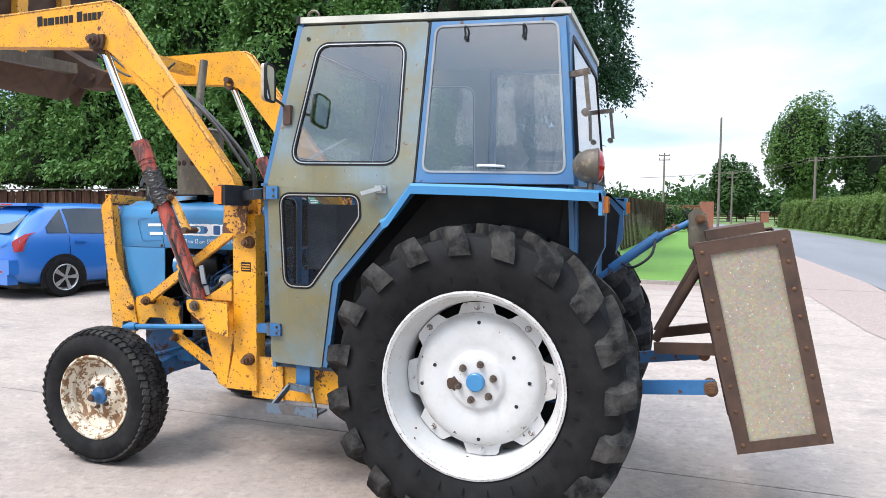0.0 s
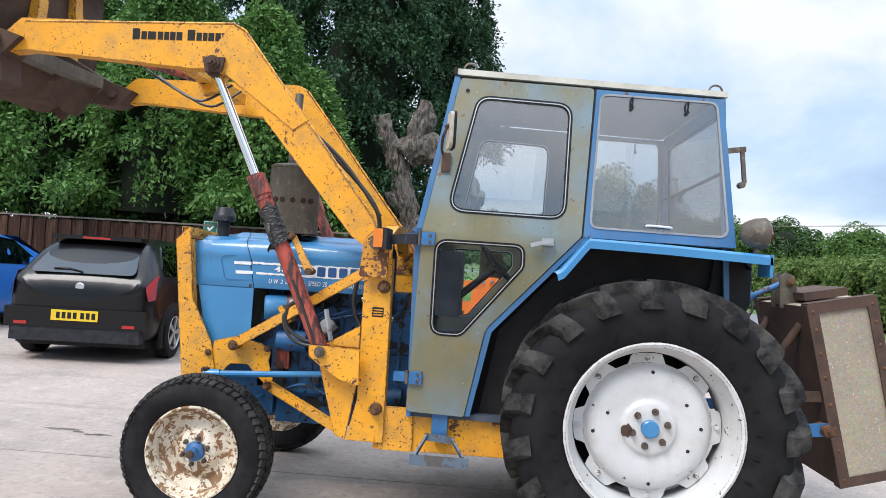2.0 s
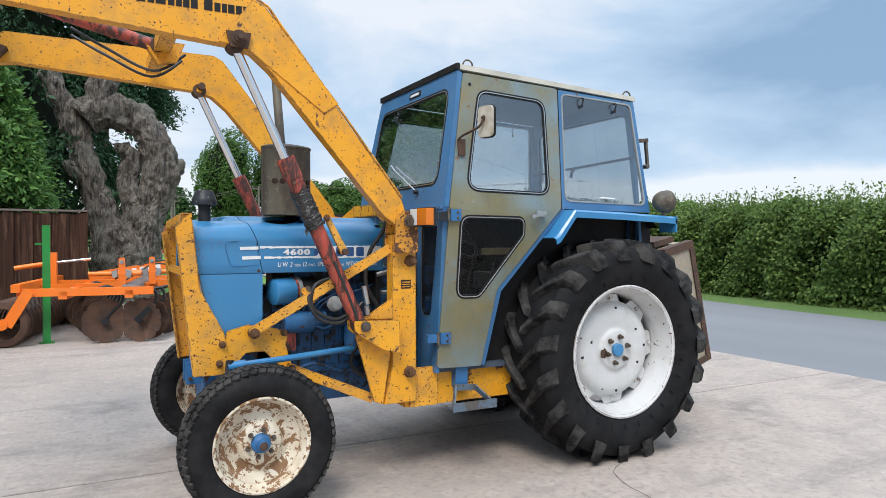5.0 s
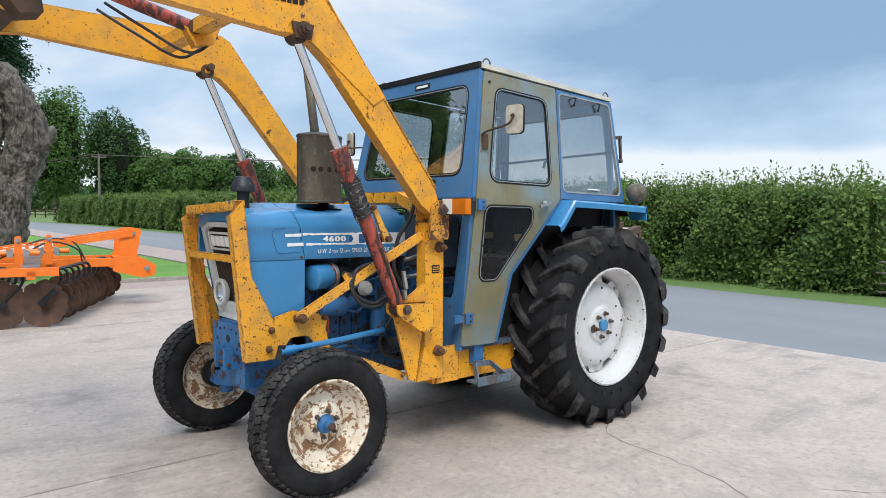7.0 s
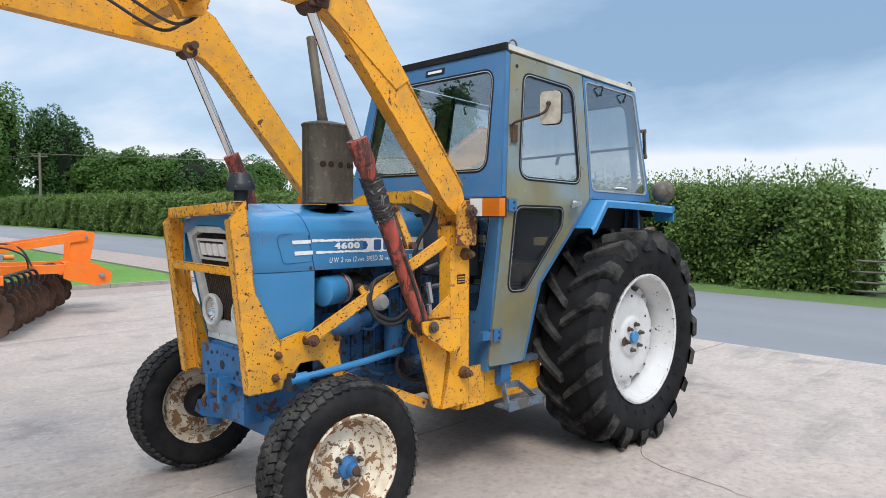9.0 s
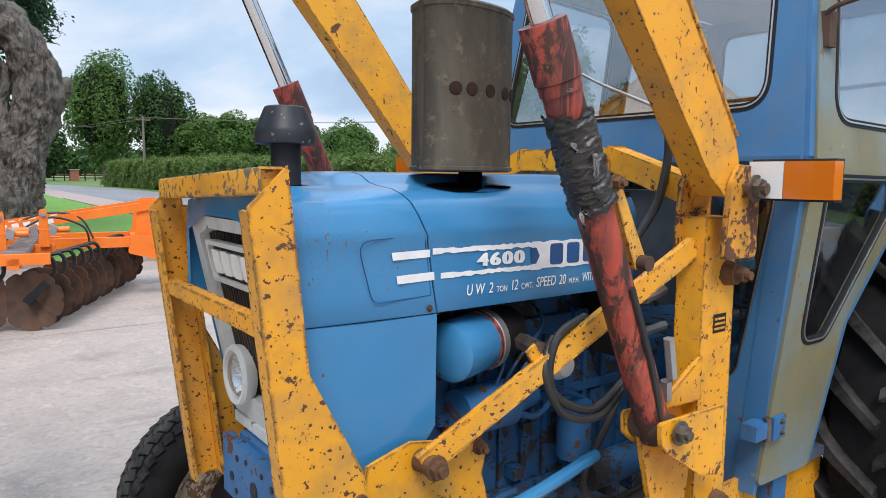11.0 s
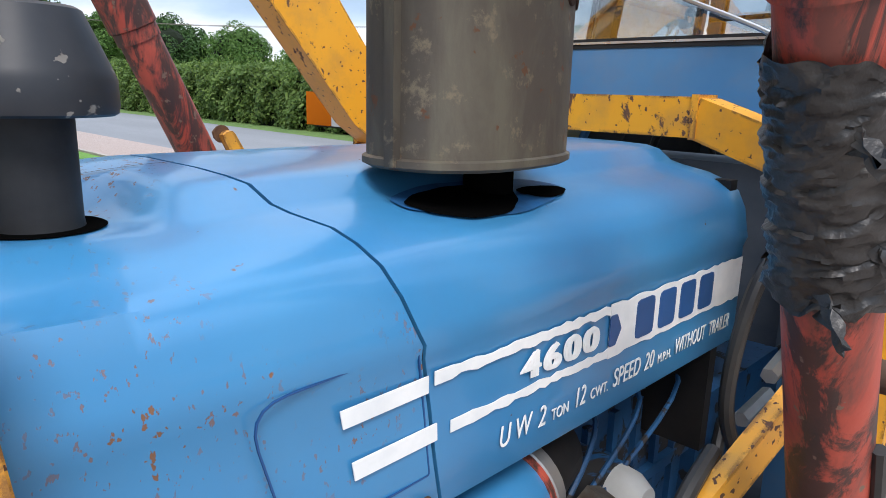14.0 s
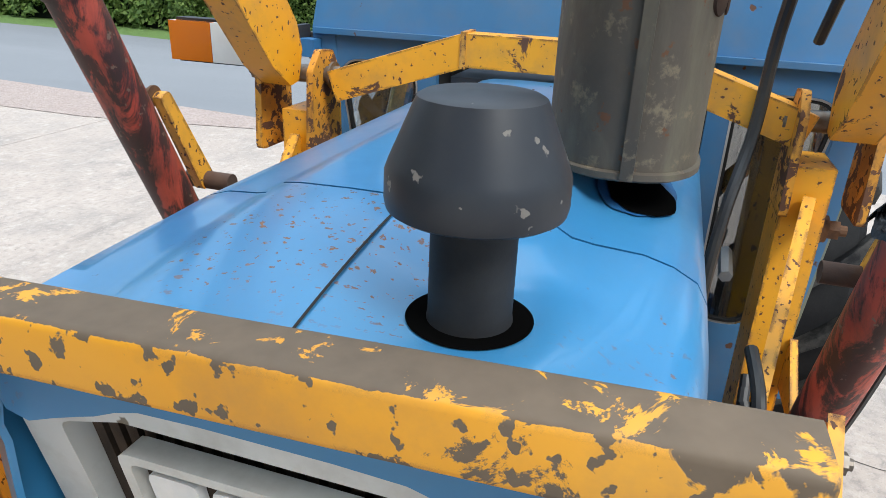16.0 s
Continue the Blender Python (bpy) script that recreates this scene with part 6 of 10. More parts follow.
def bonnet():
    bn = new("bonnet")
    bn.parent = tractor
    tagged(bn, label="blue bonnet with white stripes and worn decals")
    # nose part: back edge follows the seam, front rolls down to the grille
    bm, rows = bonnet_piece(-2.455, -2.105, 1.0, 0.0, 22, seam_shift)
    lip = []
    for v in rows[0]:
        co = v.co
        lip.append(bm.verts.new((co.x - 0.020, co.y * 0.985, co.z - 0.012)))
    for a, b, c, d in zip(rows[0], rows[0][1:], lip[1:], lip):
        bm.faces.new((a, b, c, d))
    lip2 = [bm.verts.new((v.co.x - 0.004, v.co.y * 0.955, v.co.z - 0.022)) for v in lip]
    for a, b, c, d in zip(lip, lip[1:], lip2[1:], lip2):
        bm.faces.new((a, b, c, d))
    lip3 = [bm.verts.new((v.co.x - 0.007, v.co.y * 0.975, v.co.z - 0.042) if v.co.z > 1.385 else (v.co.x + 0.006, v.co.y * 0.99, v.co.z)) for v in lip2]
    for a, b, c, d in zip(lip2, lip2[1:], lip3[1:], lip3):
        bm.faces.new((a, b, c, d))
    fold = [bm.verts.new((v.co.x - 0.001, v.co.y * 0.965, v.co.z - 0.010)) for v in rows[-1]]
    for a, b, c, d in zip(rows[-1], rows[-1][1:], fold[1:], fold):
        bm.faces.new((a, b, c, d))
    # the skin is pressed level round the intake
    for v in bm.verts:
        if v.co.z > 1.44:
            w = min(1.0, max(0.0, (0.115 - math.hypot(v.co.x - IX, v.co.y - IY)) / 0.045))
            v.co.z += (1.4735 - v.co.z) * w * w * (3 - 2 * w)
    for f in bm.faces:
        q = [v.co.copy() for v in f.verts]
        NOSE_SKIN.extend([(q[0], q[1], q[2]), (q[0], q[2], q[3])])
    part("nose_panel", bm, BLUE_NOSE, bn, "smooth blue nose panel with rust flecks", 55)
    # rear part
    bm, rows = bonnet_piece(-1.40, -2.1004, 0.0, 0.0, 14, seam_shift)
    back = [bm.verts.new((v.co.x + 0.012, v.co.y * 0.97, v.co.z - 0.012)) for v in rows[0]]
    for a, b, c, d in zip(rows[0], rows[0][1:], back[1:], back):
        bm.faces.new((a, b, c, d))
    fold = [bm.verts.new((v.co.x + 0.001, v.co.y * 0.965, v.co.z - 0.010)) for v in rows[-1]]
    for a, b, c, d in zip(rows[-1], rows[-1][1:], fold[1:], fold):
        bm.faces.new((a, b, c, d))
    part("rear_panel", bm, BLUE, bn, "blue rear bonnet panel", 55)
    # dark gap under the joint and along the middle of the top
    bm, rows = bonnet_piece(-2.225, -2.06, 0.0, 0.0, 8)
    for v in bm.verts:
        joint = -2.103 + seam_shift(v.co.y, v.co.z)
        v.co.x = min(max(v.co.x, joint - 0.012), joint + 0.015)
        v.co.y *= 0.984
        v.co.z -= 0.006
    part("seam_shadow_strip", bm, BLACK_SHEET, bn)
    for x0, x1 in ((-2.452, -2.215),):
        bm = B()
        n = 24
        prev = None
        for k in range(n + 1):
            x = x0 + (x1 - x0) * k / n
            z = bonnet_z(-0.007, x) + 0.0012
            cur = (bm.verts.new((x, -0.0086, z)), bm.verts.new((x, -0.0058, z)))
            if prev:
                bm.faces.new((prev[0], prev[1], cur[1], cur[0]))
            prev = cur
        part("centre_seam", bm, BLACK_SHEET, bn)
    # lower side panels beside the radiator
    for s in SIDES:
        y = s * 0.309
        tuck = lambda p, s=s: Vector((p.x, p.y - s * 0.020 * max(0.0, (-2.105 - p.x) / 0.35) ** 1.6, p.z))
        top_edge = [(-2.104 - 0.326 * k / 12, 1.1882) for k in range(12)]
        bm = prism(B(), [(-2.43, 1.1882), (-2.36, 0.86), (-2.345, 0.80), (-2.20, 0.80), (-2.106, 0.93)] + top_edge, y - 0.003, y + 0.003, "xz", tuck)
        part("side_panel", bm, BLUE, bn, "plain blue lower side panel")
        part("belt_crease", prism(B(), [(-2.43, 1.180), (-2.43, 1.20)] + [(-2.43 + 0.326 * k / 12, 1.20) for k in range(1, 13)] + [(-2.104 - 0.326 * k / 12, 1.180) for k in range(12)], y - s * 0.008 - 0.002, y - s * 0.008 + 0.002, "xz", tuck), BLUE_LINE, bn)
        # pressed outline of the decal panel, its groove's shade painted as a dark blue ring
        loop = rounded([(-2.310, 1.362), (-2.138, 1.370), (-2.120, 1.232), (-2.272, 1.226)], [0.03, 0.004, 0.004, 0.03], 5)
        inner = offset_poly(loop, 0.0016)
        bm = ring_plate(B(), loop, inner, s * 0.3105, s * 0.3126)
        part("pressed_line", bm, BLUE_LINE, bn)
        bm = B()
        bolt(bm, (-2.125, s * 0.312, 1.203), (0, s, 0), 0.006, 0.006)
        part("bonnet_screw", bm, RUSTY_BOLT, bn)
    # inner darkness: radiator
    part("radiator", bbox(-2.31, -2.20, -0.26, 0.26, 0.86, 1.42, 0.01), BLACK_SHEET, bn, "dark radiator behind the grille")
    part("bulkhead", bbox(-1.43, -1.405, -0.29, 0.29, 0.98, 1.46, 0.01), BLACK_SHEET, bn)
    return bn


bn = bonnet()


def decals():
    """White stripes, model number and worn lettering on both sides of the bonnet."""
    rnd = random.Random(12)
    for s in SIDES:
        y = s * 0.3135
        def flat(pts, mat, name, yy=y, label=""):
            bm = prism(B(), pts, yy - 0.0006, yy + 0.0006)
            return part(name, bm, mat, bn, label, 0)
        def ragged(x0, x1, z0, z1, n=26, amp=0.0035):
            top = [(x0 + (x1 - x0) * k / n, z1 + (rnd.uniform(-amp, 0.2 * amp) if 2 < k else 0)) for k in range(n + 1)]
            low = [(x1 - (x1 - x0) * k / n, z0 + (rnd.uniform(-0.2 * amp, amp) if k < n - 2 else 0)) for k in range(n + 1)]
            return top + low
        flat([(-2.226, 1.334), (-2.126, 1.336), (-2.126, 1.319), (-2.223, 1.317)], WHITE, "stripe")
        flat([(-2.214, 1.283), (-2.114, 1.285), (-2.113, 1.267), (-2.211, 1.265)], WHITE, "stripe")
        flat(ragged(-2.118, -1.8125, 1.324, 1.338), WHITE, "stripe")
        flat(ragged(-2.095, -1.8125, 1.268, 1.281), WHITE, "stripe")
        # the maker's panel, as plain blocks: a white field with a blue tab and four blue blocks
        flat(ragged(-1.812, -1.405, 1.266, 1.338, 30), WHITE, "decal_field")
        tab = rounded([(-1.8135, 1.323), (-1.798, 1.323), (-1.786, 1.302), (-1.798, 1.282), (-1.8135, 1.282)], 0.004, 3)
        flat(tab, DECAL_BLUE, "decal_tab", s * 0.3147)
        for k in range(4):
            x = -1.748 + k * 0.062
            flat(rounded([(x, 1.330), (x + 0.047, 1.330), (x + 0.047, 1.276), (x, 1.276)], 0.008, 2), DECAL_BLUE, "decal_block", s * 0.3147)
        turn = pose(0, 0, 0, 90, 0, 0) if s < 0 else pose(0, 0, 0, 90, 0, 180)
        def word(text, size, x, z, st=1.0, sh=0.0, bold=0.0, gap=1.0):
            xx = x if s < 0 else -x
            ob = letters("lettering", text, size, WHITE, pose(0 if s < 0 else 0, s * 0.3150, z) @ turn @ pose(xx, 0, 0), bn, 0.0004, st, sh, 0.0, gap)
            if bold:
                # heavy strokes: the shape laid over itself, a little further along each time
                bm = bmesh.new()
                bm.from_mesh(ob.data)
                src = bm.verts[:] + bm.edges[:] + bm.faces[:]
                for k in (1, 2, 3):
                    dup = bmesh.ops.duplicate(bm, geom=src)["geom"]
                    bmesh.ops.translate(bm, verts=[v for v in dup if isinstance(v, bmesh.types.BMVert)], vec=(bold * k * 0.5 * (1 if s < 0 else -1), s * 0.00025 * k, bold * (0.3 if k == 2 else 0.0)))
                bm.to_mesh(ob.data)
                bm.free()
            return ob
        if s < 0:
            word("4600", 0.043, -1.992, 1.2885, 1.46, 0.0, 0.0052, 1.24)
            x = -2.022
            for text, size, st in (("U W", 0.036, 0.75), ("2", 0.036, 0.8), ("TON", 0.020, 0.8), ("12", 0.036, 0.7), ("CWT.", 0.020, 0.8), ("SPEED", 0.036, 0.72), ("20", 0.036, 0.72), ("M.P.H.", 0.019, 0.8), ("WITHOUT", 0.034, 0.62), ("TRAILER", 0.034, 0.62)):
                ob = word(text, size, x, 1.2225, st, 0.15 if size > 0.03 else 0.0)
                xs = [v.co.x for v in ob.data.vertices]
                x = max(xs) + 0.011
        else:
            word("4600", 0.042, -1.815, 1.2885, 1.40, 0.0, 0.0030, 1.22)


decals()


# Grille and lamps in the nose
def grille():
    g = new("grille")
    g.parent = tractor
    tagged(g, label="brown grille in a pale frame with two round headlamps")
    lean = lambda p: Vector((p.x + (1.42 - p.z) * 0.20, p.y, p.z))
    outer = rounded([(-0.262, 0.86), (-0.268, 1.372), (-0.16, 1.396), (0.16, 1.396), (0.268, 1.372), (0.262, 0.86)], 0.02, 3)
    inner = rounded([(-0.205, 0.935), (-0.222, 1.345), (-0.15, 1.366), (0.15, 1.366), (0.222, 1.345), (0.205, 0.935)], 0.015, 3)
    bm = ring_plate(B(), outer, inner, -2.478, -2.445, "yz", lean)
    part("grille_frame", bevel_all(bm, 0.004), GREY_GRILLE, g, "pale grey chipped grille surround")
    bm = prism(B(), [(-0.23, 0.93), (-0.23, 1.37), (0.23, 1.37), (0.23, 0.93)], -2.440, -2.432, "yz", lean)
    part("grille_backing", bm, BLACK_SHEET, g)
    for k in range(22):
        y = -0.21 + 0.42 * k / 21
        bm = prism(B(), [(y - 0.006, 0.93), (y - 0.006, 1.355), (y + 0.006, 1.355), (y + 0.006, 0.93)], -2.4545, -2.4405, "yz", lean)
        part("grille_slat", bm, GRILLE_DARK, g)
    for s in SIDES:
        c = Vector((-2.372, s * 0.150, 0.985))
        part("lamp_ring", lathe(B(), [(0.070, 0.0), (0.076, -0.012), (0.079, -0.030), (0.074, -0.039), (0.064, -0.038), (0.060, -0.026), (0.060, 0.0)], c, (1, 0, 0), 36), GREY_GRILLE, g, "pale headlamp ring")
        part("reflector", lathe(B(), [(0.058, -0.022), (0.045, -0.008), (0.02, 0.006), (0.0, 0.010)], c, (1, 0, 0), 30), CHROME, g)
        ob = part("lamp_glass", lathe(B(), [(0.058, -0.030), (0.040, -0.040), (0.02, -0.044), (0.0, -0.045)], c, (1, 0, 0), 30), CAB_GLASS, g)
    bm = ring_plate(B(), rounded([(-0.132, 1.236), (-0.132, 1.338), (0.156, 1.338), (0.156, 1.236)], 0.012, 3), rounded([(-0.121, 1.247), (-0.121, 1.327), (0.145, 1.327), (0.145, 1.247)], 0.008, 3), -2.488, -2.462, "yz", lean)
    part("badge_frame", bm, GREY_GRILLE, g, "pale frame of the maker's badge")
    bm = prism(B(), [(-0.125, 1.241), (-0.125, 1.333), (0.149, 1.333), (0.149, 1.241)], -2.474, -2.464, "yz", lean)
    part("badge_field", bm, GRILLE_DARK, g)
    for k in range(4):
        y = 0.134 - k * 0.064
        bm = prism(B(), rounded([(y, 1.258), (y, 1.316), (y - 0.050, 1.316), (y - 0.050, 1.258)], 0.008, 2), -2.4845, -2.4745, "yz", lean)
        part("badge_block", bm, WHITE, g, "raised pale block")
    part("inner_sill", bbox(-2.375, -2.33, -0.24, 0.24, 0.835, 0.862, 0.006), GREY_GRILLE, g)


grille()

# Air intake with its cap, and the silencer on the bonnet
# flat black disc on the skin, painted as the dark inside the hole
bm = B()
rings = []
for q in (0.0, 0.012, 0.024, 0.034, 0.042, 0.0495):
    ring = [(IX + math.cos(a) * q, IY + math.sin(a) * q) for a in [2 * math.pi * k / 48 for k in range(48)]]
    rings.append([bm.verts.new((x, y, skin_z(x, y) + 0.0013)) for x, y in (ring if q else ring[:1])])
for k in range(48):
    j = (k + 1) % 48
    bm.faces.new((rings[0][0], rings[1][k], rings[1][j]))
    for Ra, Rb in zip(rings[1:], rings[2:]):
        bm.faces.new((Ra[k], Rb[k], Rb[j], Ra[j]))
part("intake_opening", bm, SOOT_AND_HOLE, bn, "flat black disc painted as the dark of the intake hole")
pipe = part("air_intake", lathe(B(), [(0.0, 1.38), (0.033, 1.38), (0.035, 1.462), (0.0335, 1.474), (0.0325, 1.480), (0.0325, 1.59), (0.0, 1.59)], (IX, IY, 0), (0, 0, 1), 36), BLACK, tractor, "black air intake pipe with a domed plastic cap")
sub("cap", lathe(B(), [(0.0325, 1.573), (0.055, 1.566), (0.062, 1.563), (0.0650, 1.565), (0.0663, 1.571), (0.0660, 1.591), (0.0635, 1.598), (0.0470, 1.637), (0.0445, 1.6425), (0.040, 1.645), (0.0, 1.6465)], (IX, IY, 0), (0, 0, 1), 48), BLACK_CAP, pipe, "scuffed black dome cap")


def silencer():
    cx, cy, turn = -1.938, -0.186, radians(8)
    def ell(z, a, b, n=48):
        out = []
        for k in range(n):
            t = 2 * math.pi * k / n
            u, v = math.copysign(abs(math.cos(t)) ** 0.82, math.cos(t)) * a, math.copysign(abs(math.sin(t)) ** 0.82, math.sin(t)) * b
            out.append(Vector((cx + u * math.cos(turn) - v * math.sin(turn), cy + u * math.sin(turn) + v * math.cos(turn), z)))
        return out
    bm = B()
    levels = [(1.515, 0.10, 0.055), (1.509, 0.136, 0.088), (1.513, 0.144, 0.095), (1.520, 0.144, 0.095), (1.522, 0.139, 0.091), (1.885, 0.139, 0.091), (1.887, 0.143, 0.094), (1.897, 0.143, 0.094), (1.904, 0.134, 0.086), (1.915, 0.08, 0.04), (1.918, 0.03, 0.03)]
    rings = [[bm.verts.new(p) for p in ell(z, a, b)] for z, a, b in levels]
    for Ra, Rb in zip(rings, rings[1:]):
        for k in range(48):
            j = (k + 1) % 48
            bm.faces.new((Ra[k], Ra[j], Rb[j], Rb[k]))
    bm.faces.new(rings[0])
    bm.faces.new(rings[-1])
    sil = part("silencer", bm, MUFFLER, tractor, "brown heat-stained oval exhaust silencer")
    # folded seam down its front end
    p = Vector((cx - 0.141 * math.cos(turn), cy - 0.141 * math.sin(turn), 0))
    sub("folded_seam", bbox(p.x - 0.006, p.x + 0.008, p.y - 0.007, p.y + 0.007, 1.513, 1.898, 0.002), MUFFLER, sil)
    for k in range(5):
        t = -math.pi / 2 + (k - 2) * 0.36
        u, v = math.copysign(abs(math.cos(t)) ** 0.82, math.cos(t)) * 0.1392, math.copysign(abs(math.sin(t)) ** 0.82, math.sin(t)) * 0.0912
        q = Vector((cx + u * math.cos(turn) - v * math.sin(turn), cy + u * math.sin(turn) + v * math.cos(turn), 1.70))
        nrm = Vector((math.cos(t) / 0.139, math.sin(t) / 0.091, 0)).normalized()
        nrm = Vector((nrm.x * math.cos(turn) - nrm.y * math.sin(turn), nrm.x * math.sin(turn) + nrm.y * math.cos(turn), 0))
        sub("plug_weld", lathe(B(), [(0.0, 0.003), (0.011, 0.003), (0.0155, 0.002), (0.0165, -0.004)], q, nrm, 16), WELD_BROWN, sil, "round rusty weld")
    sub("outlet", lathe(B(), [(0.024, -0.02), (0.027, 0.02), (0.025, 0.03), (0.024, 0.44), (0.020, 0.44), (0.020, 0.02)], (cx - 0.03, cy, 1.91), (-0.02, 0.20, 0.98), 24), MUFFLER, sil, "dark straight exhaust pipe")
    sub("inlet", cyl(B(), (cx + 0.02, cy - 0.01, 1.46), (cx + 0.02, cy - 0.01, 1.515), 0.030, seg=24), SOOT_AND_HOLE, sil)
    # sooty black patches under it, with the dark of the burnt openings painted in
    def patch(name, x, y, rx, ry, mat, lift, label, seed):
        bm = B()
        rnd = random.Random(seed)
        n, rings = 36, []
        ph = [rnd.uniform(0, 6.3) for _ in range(3)]
        for f in (0.35, 0.7, 1.0):
            ring = []
            for k in range(n):
                a = 2 * math.pi * k / n
                q = f * (1 + 0.06 * math.sin(2 * a + ph[0]) + 0.05 * math.sin(3 * a + ph[1]) + 0.02 * math.sin(9 * a + ph[2]))
                xx, yy = x + math.cos(a) * rx * q, y + math.sin(a) * ry * q
                ring.append(bm.verts.new((xx, yy, bonnet_z(yy) + lift)))
            rings.append(ring)
        c = bm.verts.new((x, y, bonnet_z(y) + lift))
        for k in range(n):
            j = (k + 1) % n
            bm.faces.new((c, rings[0][k], rings[0][j]))
            for Ra, Rb in zip(rings, rings[1:]):
                bm.faces.new((Ra[k], Rb[k], Rb[j], Ra[j]))
        part(name, bm, mat, bn, label, 60)
    patch("scorch_mark", cx - 0.005, -0.215, 0.128, 0.052, SCORCH, 0.0022, "scorched grey-blue paint round the opening", 4)
    patch("burnt_opening", cx - 0.045, -0.222, 0.085, 0.042, SOOT_AND_HOLE, 0.0036, "sooty black patch painted as an oval opening under the silencer", 2)
    patch("burnt_opening", cx + 0.085, -0.228, 0.040, 0.020, SOOT_AND_HOLE, 0.0036, "sooty black patch painted as a hole under the silencer", 7)


silencer()


# Front guard of the loader
def guard():
    g = new("front_guard")
    g.parent = tractor
    tagged(g, label="chipped yellow steel guard frame round the nose")
    for s in SIDES:
        y = s * 0.345
        yi = s * 0.298
        # outer web with its top cut off slantwise, a front and a back flange
        web = [(-2.553, 1.424 - s * 0.014), (-2.475, 1.500 - s * 0.014), (-2.436, 1.112), (-2.316, 0.885), (-2.287, 0.74), (-2.30, 0.66), (-2.468, 0.66), (-2.483, 0.79)]
        part("upright", bevel_all(prism(B(), web, y - 0.004, y + 0.004), 0.0015), YELLOW_WORN, g, "yellow channel upright with rust chips")
        a, b = sorted((yi, y - s * 0.0045))
        part("front_flange", bevel_all(prism(B(), [(-2.551, 1.416 - s * 0.014), (-2.543, 1.418 - s * 0.014), (-2.475, 0.79), (-2.460, 0.66), (-2.468, 0.66), (-2.483, 0.79)], a, b), 0.0015), YELLOW_WORN, g)
        part("back_flange", bevel_all(prism(B(), [(-2.474, 1.43 - s * 0.014), (-2.466, 1.43 - s * 0.014), (-2.432, 1.112), (-2.385, 0.66), (-2.393, 0.66), (-2.440, 1.112)], a, b), 0.0015), YELLOW_WORN, g)
        part("weld_bead", tube(B(), [(-2.552, y, 1.417 - s * 0.014), (-2.525, y, 1.443 - s * 0.014), (-2.50, y, 1.465 - s * 0.014), (-2.472, y, 1.491 - s * 0.014)], lambda u: 0.0036 + 0.0005 * math.sin(u * 17), 8, 8), YELLOW_BAR, g, "rough painted weld")
        bm = prism(B(), [(-2.33, 0.705), (-2.30, 0.885), (-2.19, 0.915), (-2.03, 0.885), (-1.975, 0.84), (-1.985, 0.79), (-1.955, 0.69), (-1.985, 0.655), (-2.04, 0.70), (-2.10, 0.765), (-2.20, 0.765), (-2.26, 0.70)], s * 0.332 - 0.006, s * 0.332 + 0.006)
        part("mounting_plate", bevel_all(bm, 0.002), YELLOW, g, "yellow plate bolted to the bolster")
        for x, z in ((-2.325, 0.82), (-2.34, 0.72), (-1.995, 0.86), (-2.17, 0.865)):
            part("bolt", bolt(B(), (x, s * 0.338 if x > -2.3 else s * 0.349, z), (0, s, 0), 0.014, 0.02), RUSTY_BOLT, g)
        # lower brace running back to the post
        bm = bar(B(), (-1.99, s * 0.36, 0.675), (-1.52, s * 0.46, 0.47), 0.03, 0.05)
        part("lower_brace", bevel_all(bm, 0.003), YELLOW_WORN, g)
        part("brace_pin", bolt(B(), (-1.965, s * 0.385, 0.665), (0, s, 0), 0.017, 0.03), RUSTY_BOLT, g)
    # top bar: a hollow square tube, open at its ends
    sq = [(-2.528, 1.446), (-2.528, 1.498), (-2.475, 1.498), (-2.475, 1.446)]
    bm = ring_plate(B(), rounded(sq, 0.007, 3), offset_poly(rounded(sq, 0.007, 3), 0.005), -0.339, 0.339)
    for v in bm.verts:  # the bar hangs a little towards the far side
        v.co.z -= 0.040 * v.co.y
    # plates added just inside the open ends, to lighten the dark hollow
    for y in (-0.322, 0.322):
        part("bar_stop", bbox(-2.525, -2.478, y - 0.004, y + 0.004, 1.452 - 0.04 * y, 1.492 - 0.04 * y, 0.001), YELLOW_BAR, g)
    part("top_bar", bm, YELLOW_BAR, g, "yellow top bar rubbed to bare brown steel")
    part("mid_bar", bbox(-2.522, -2.492, -0.340, 0.340, 1.186, 1.222, 0.003), YELLOW_WORN, g, "thin yellow square bar")
    return g


guard()


# Loader: posts, arms, rams, bucket
loader = thing("front_loader", "raised yellow front loader with long cranked arms", "loader", group="")
ARM = [(-3.527, 2.405), (-3.497, 2.45), (-3.365, 2.57), (-2.207, 2.572), (-2.150, 2.543), (-1.402, 1.592), (-1.382, 1.53), (-1.402, 1.462), (-1.44, 1.455), (-1.51, 1.505), (-2.127, 2.225), (-2.222, 2.305), (-2.322, 2.33), (-3.302, 2.398), (-3.482, 2.375)]


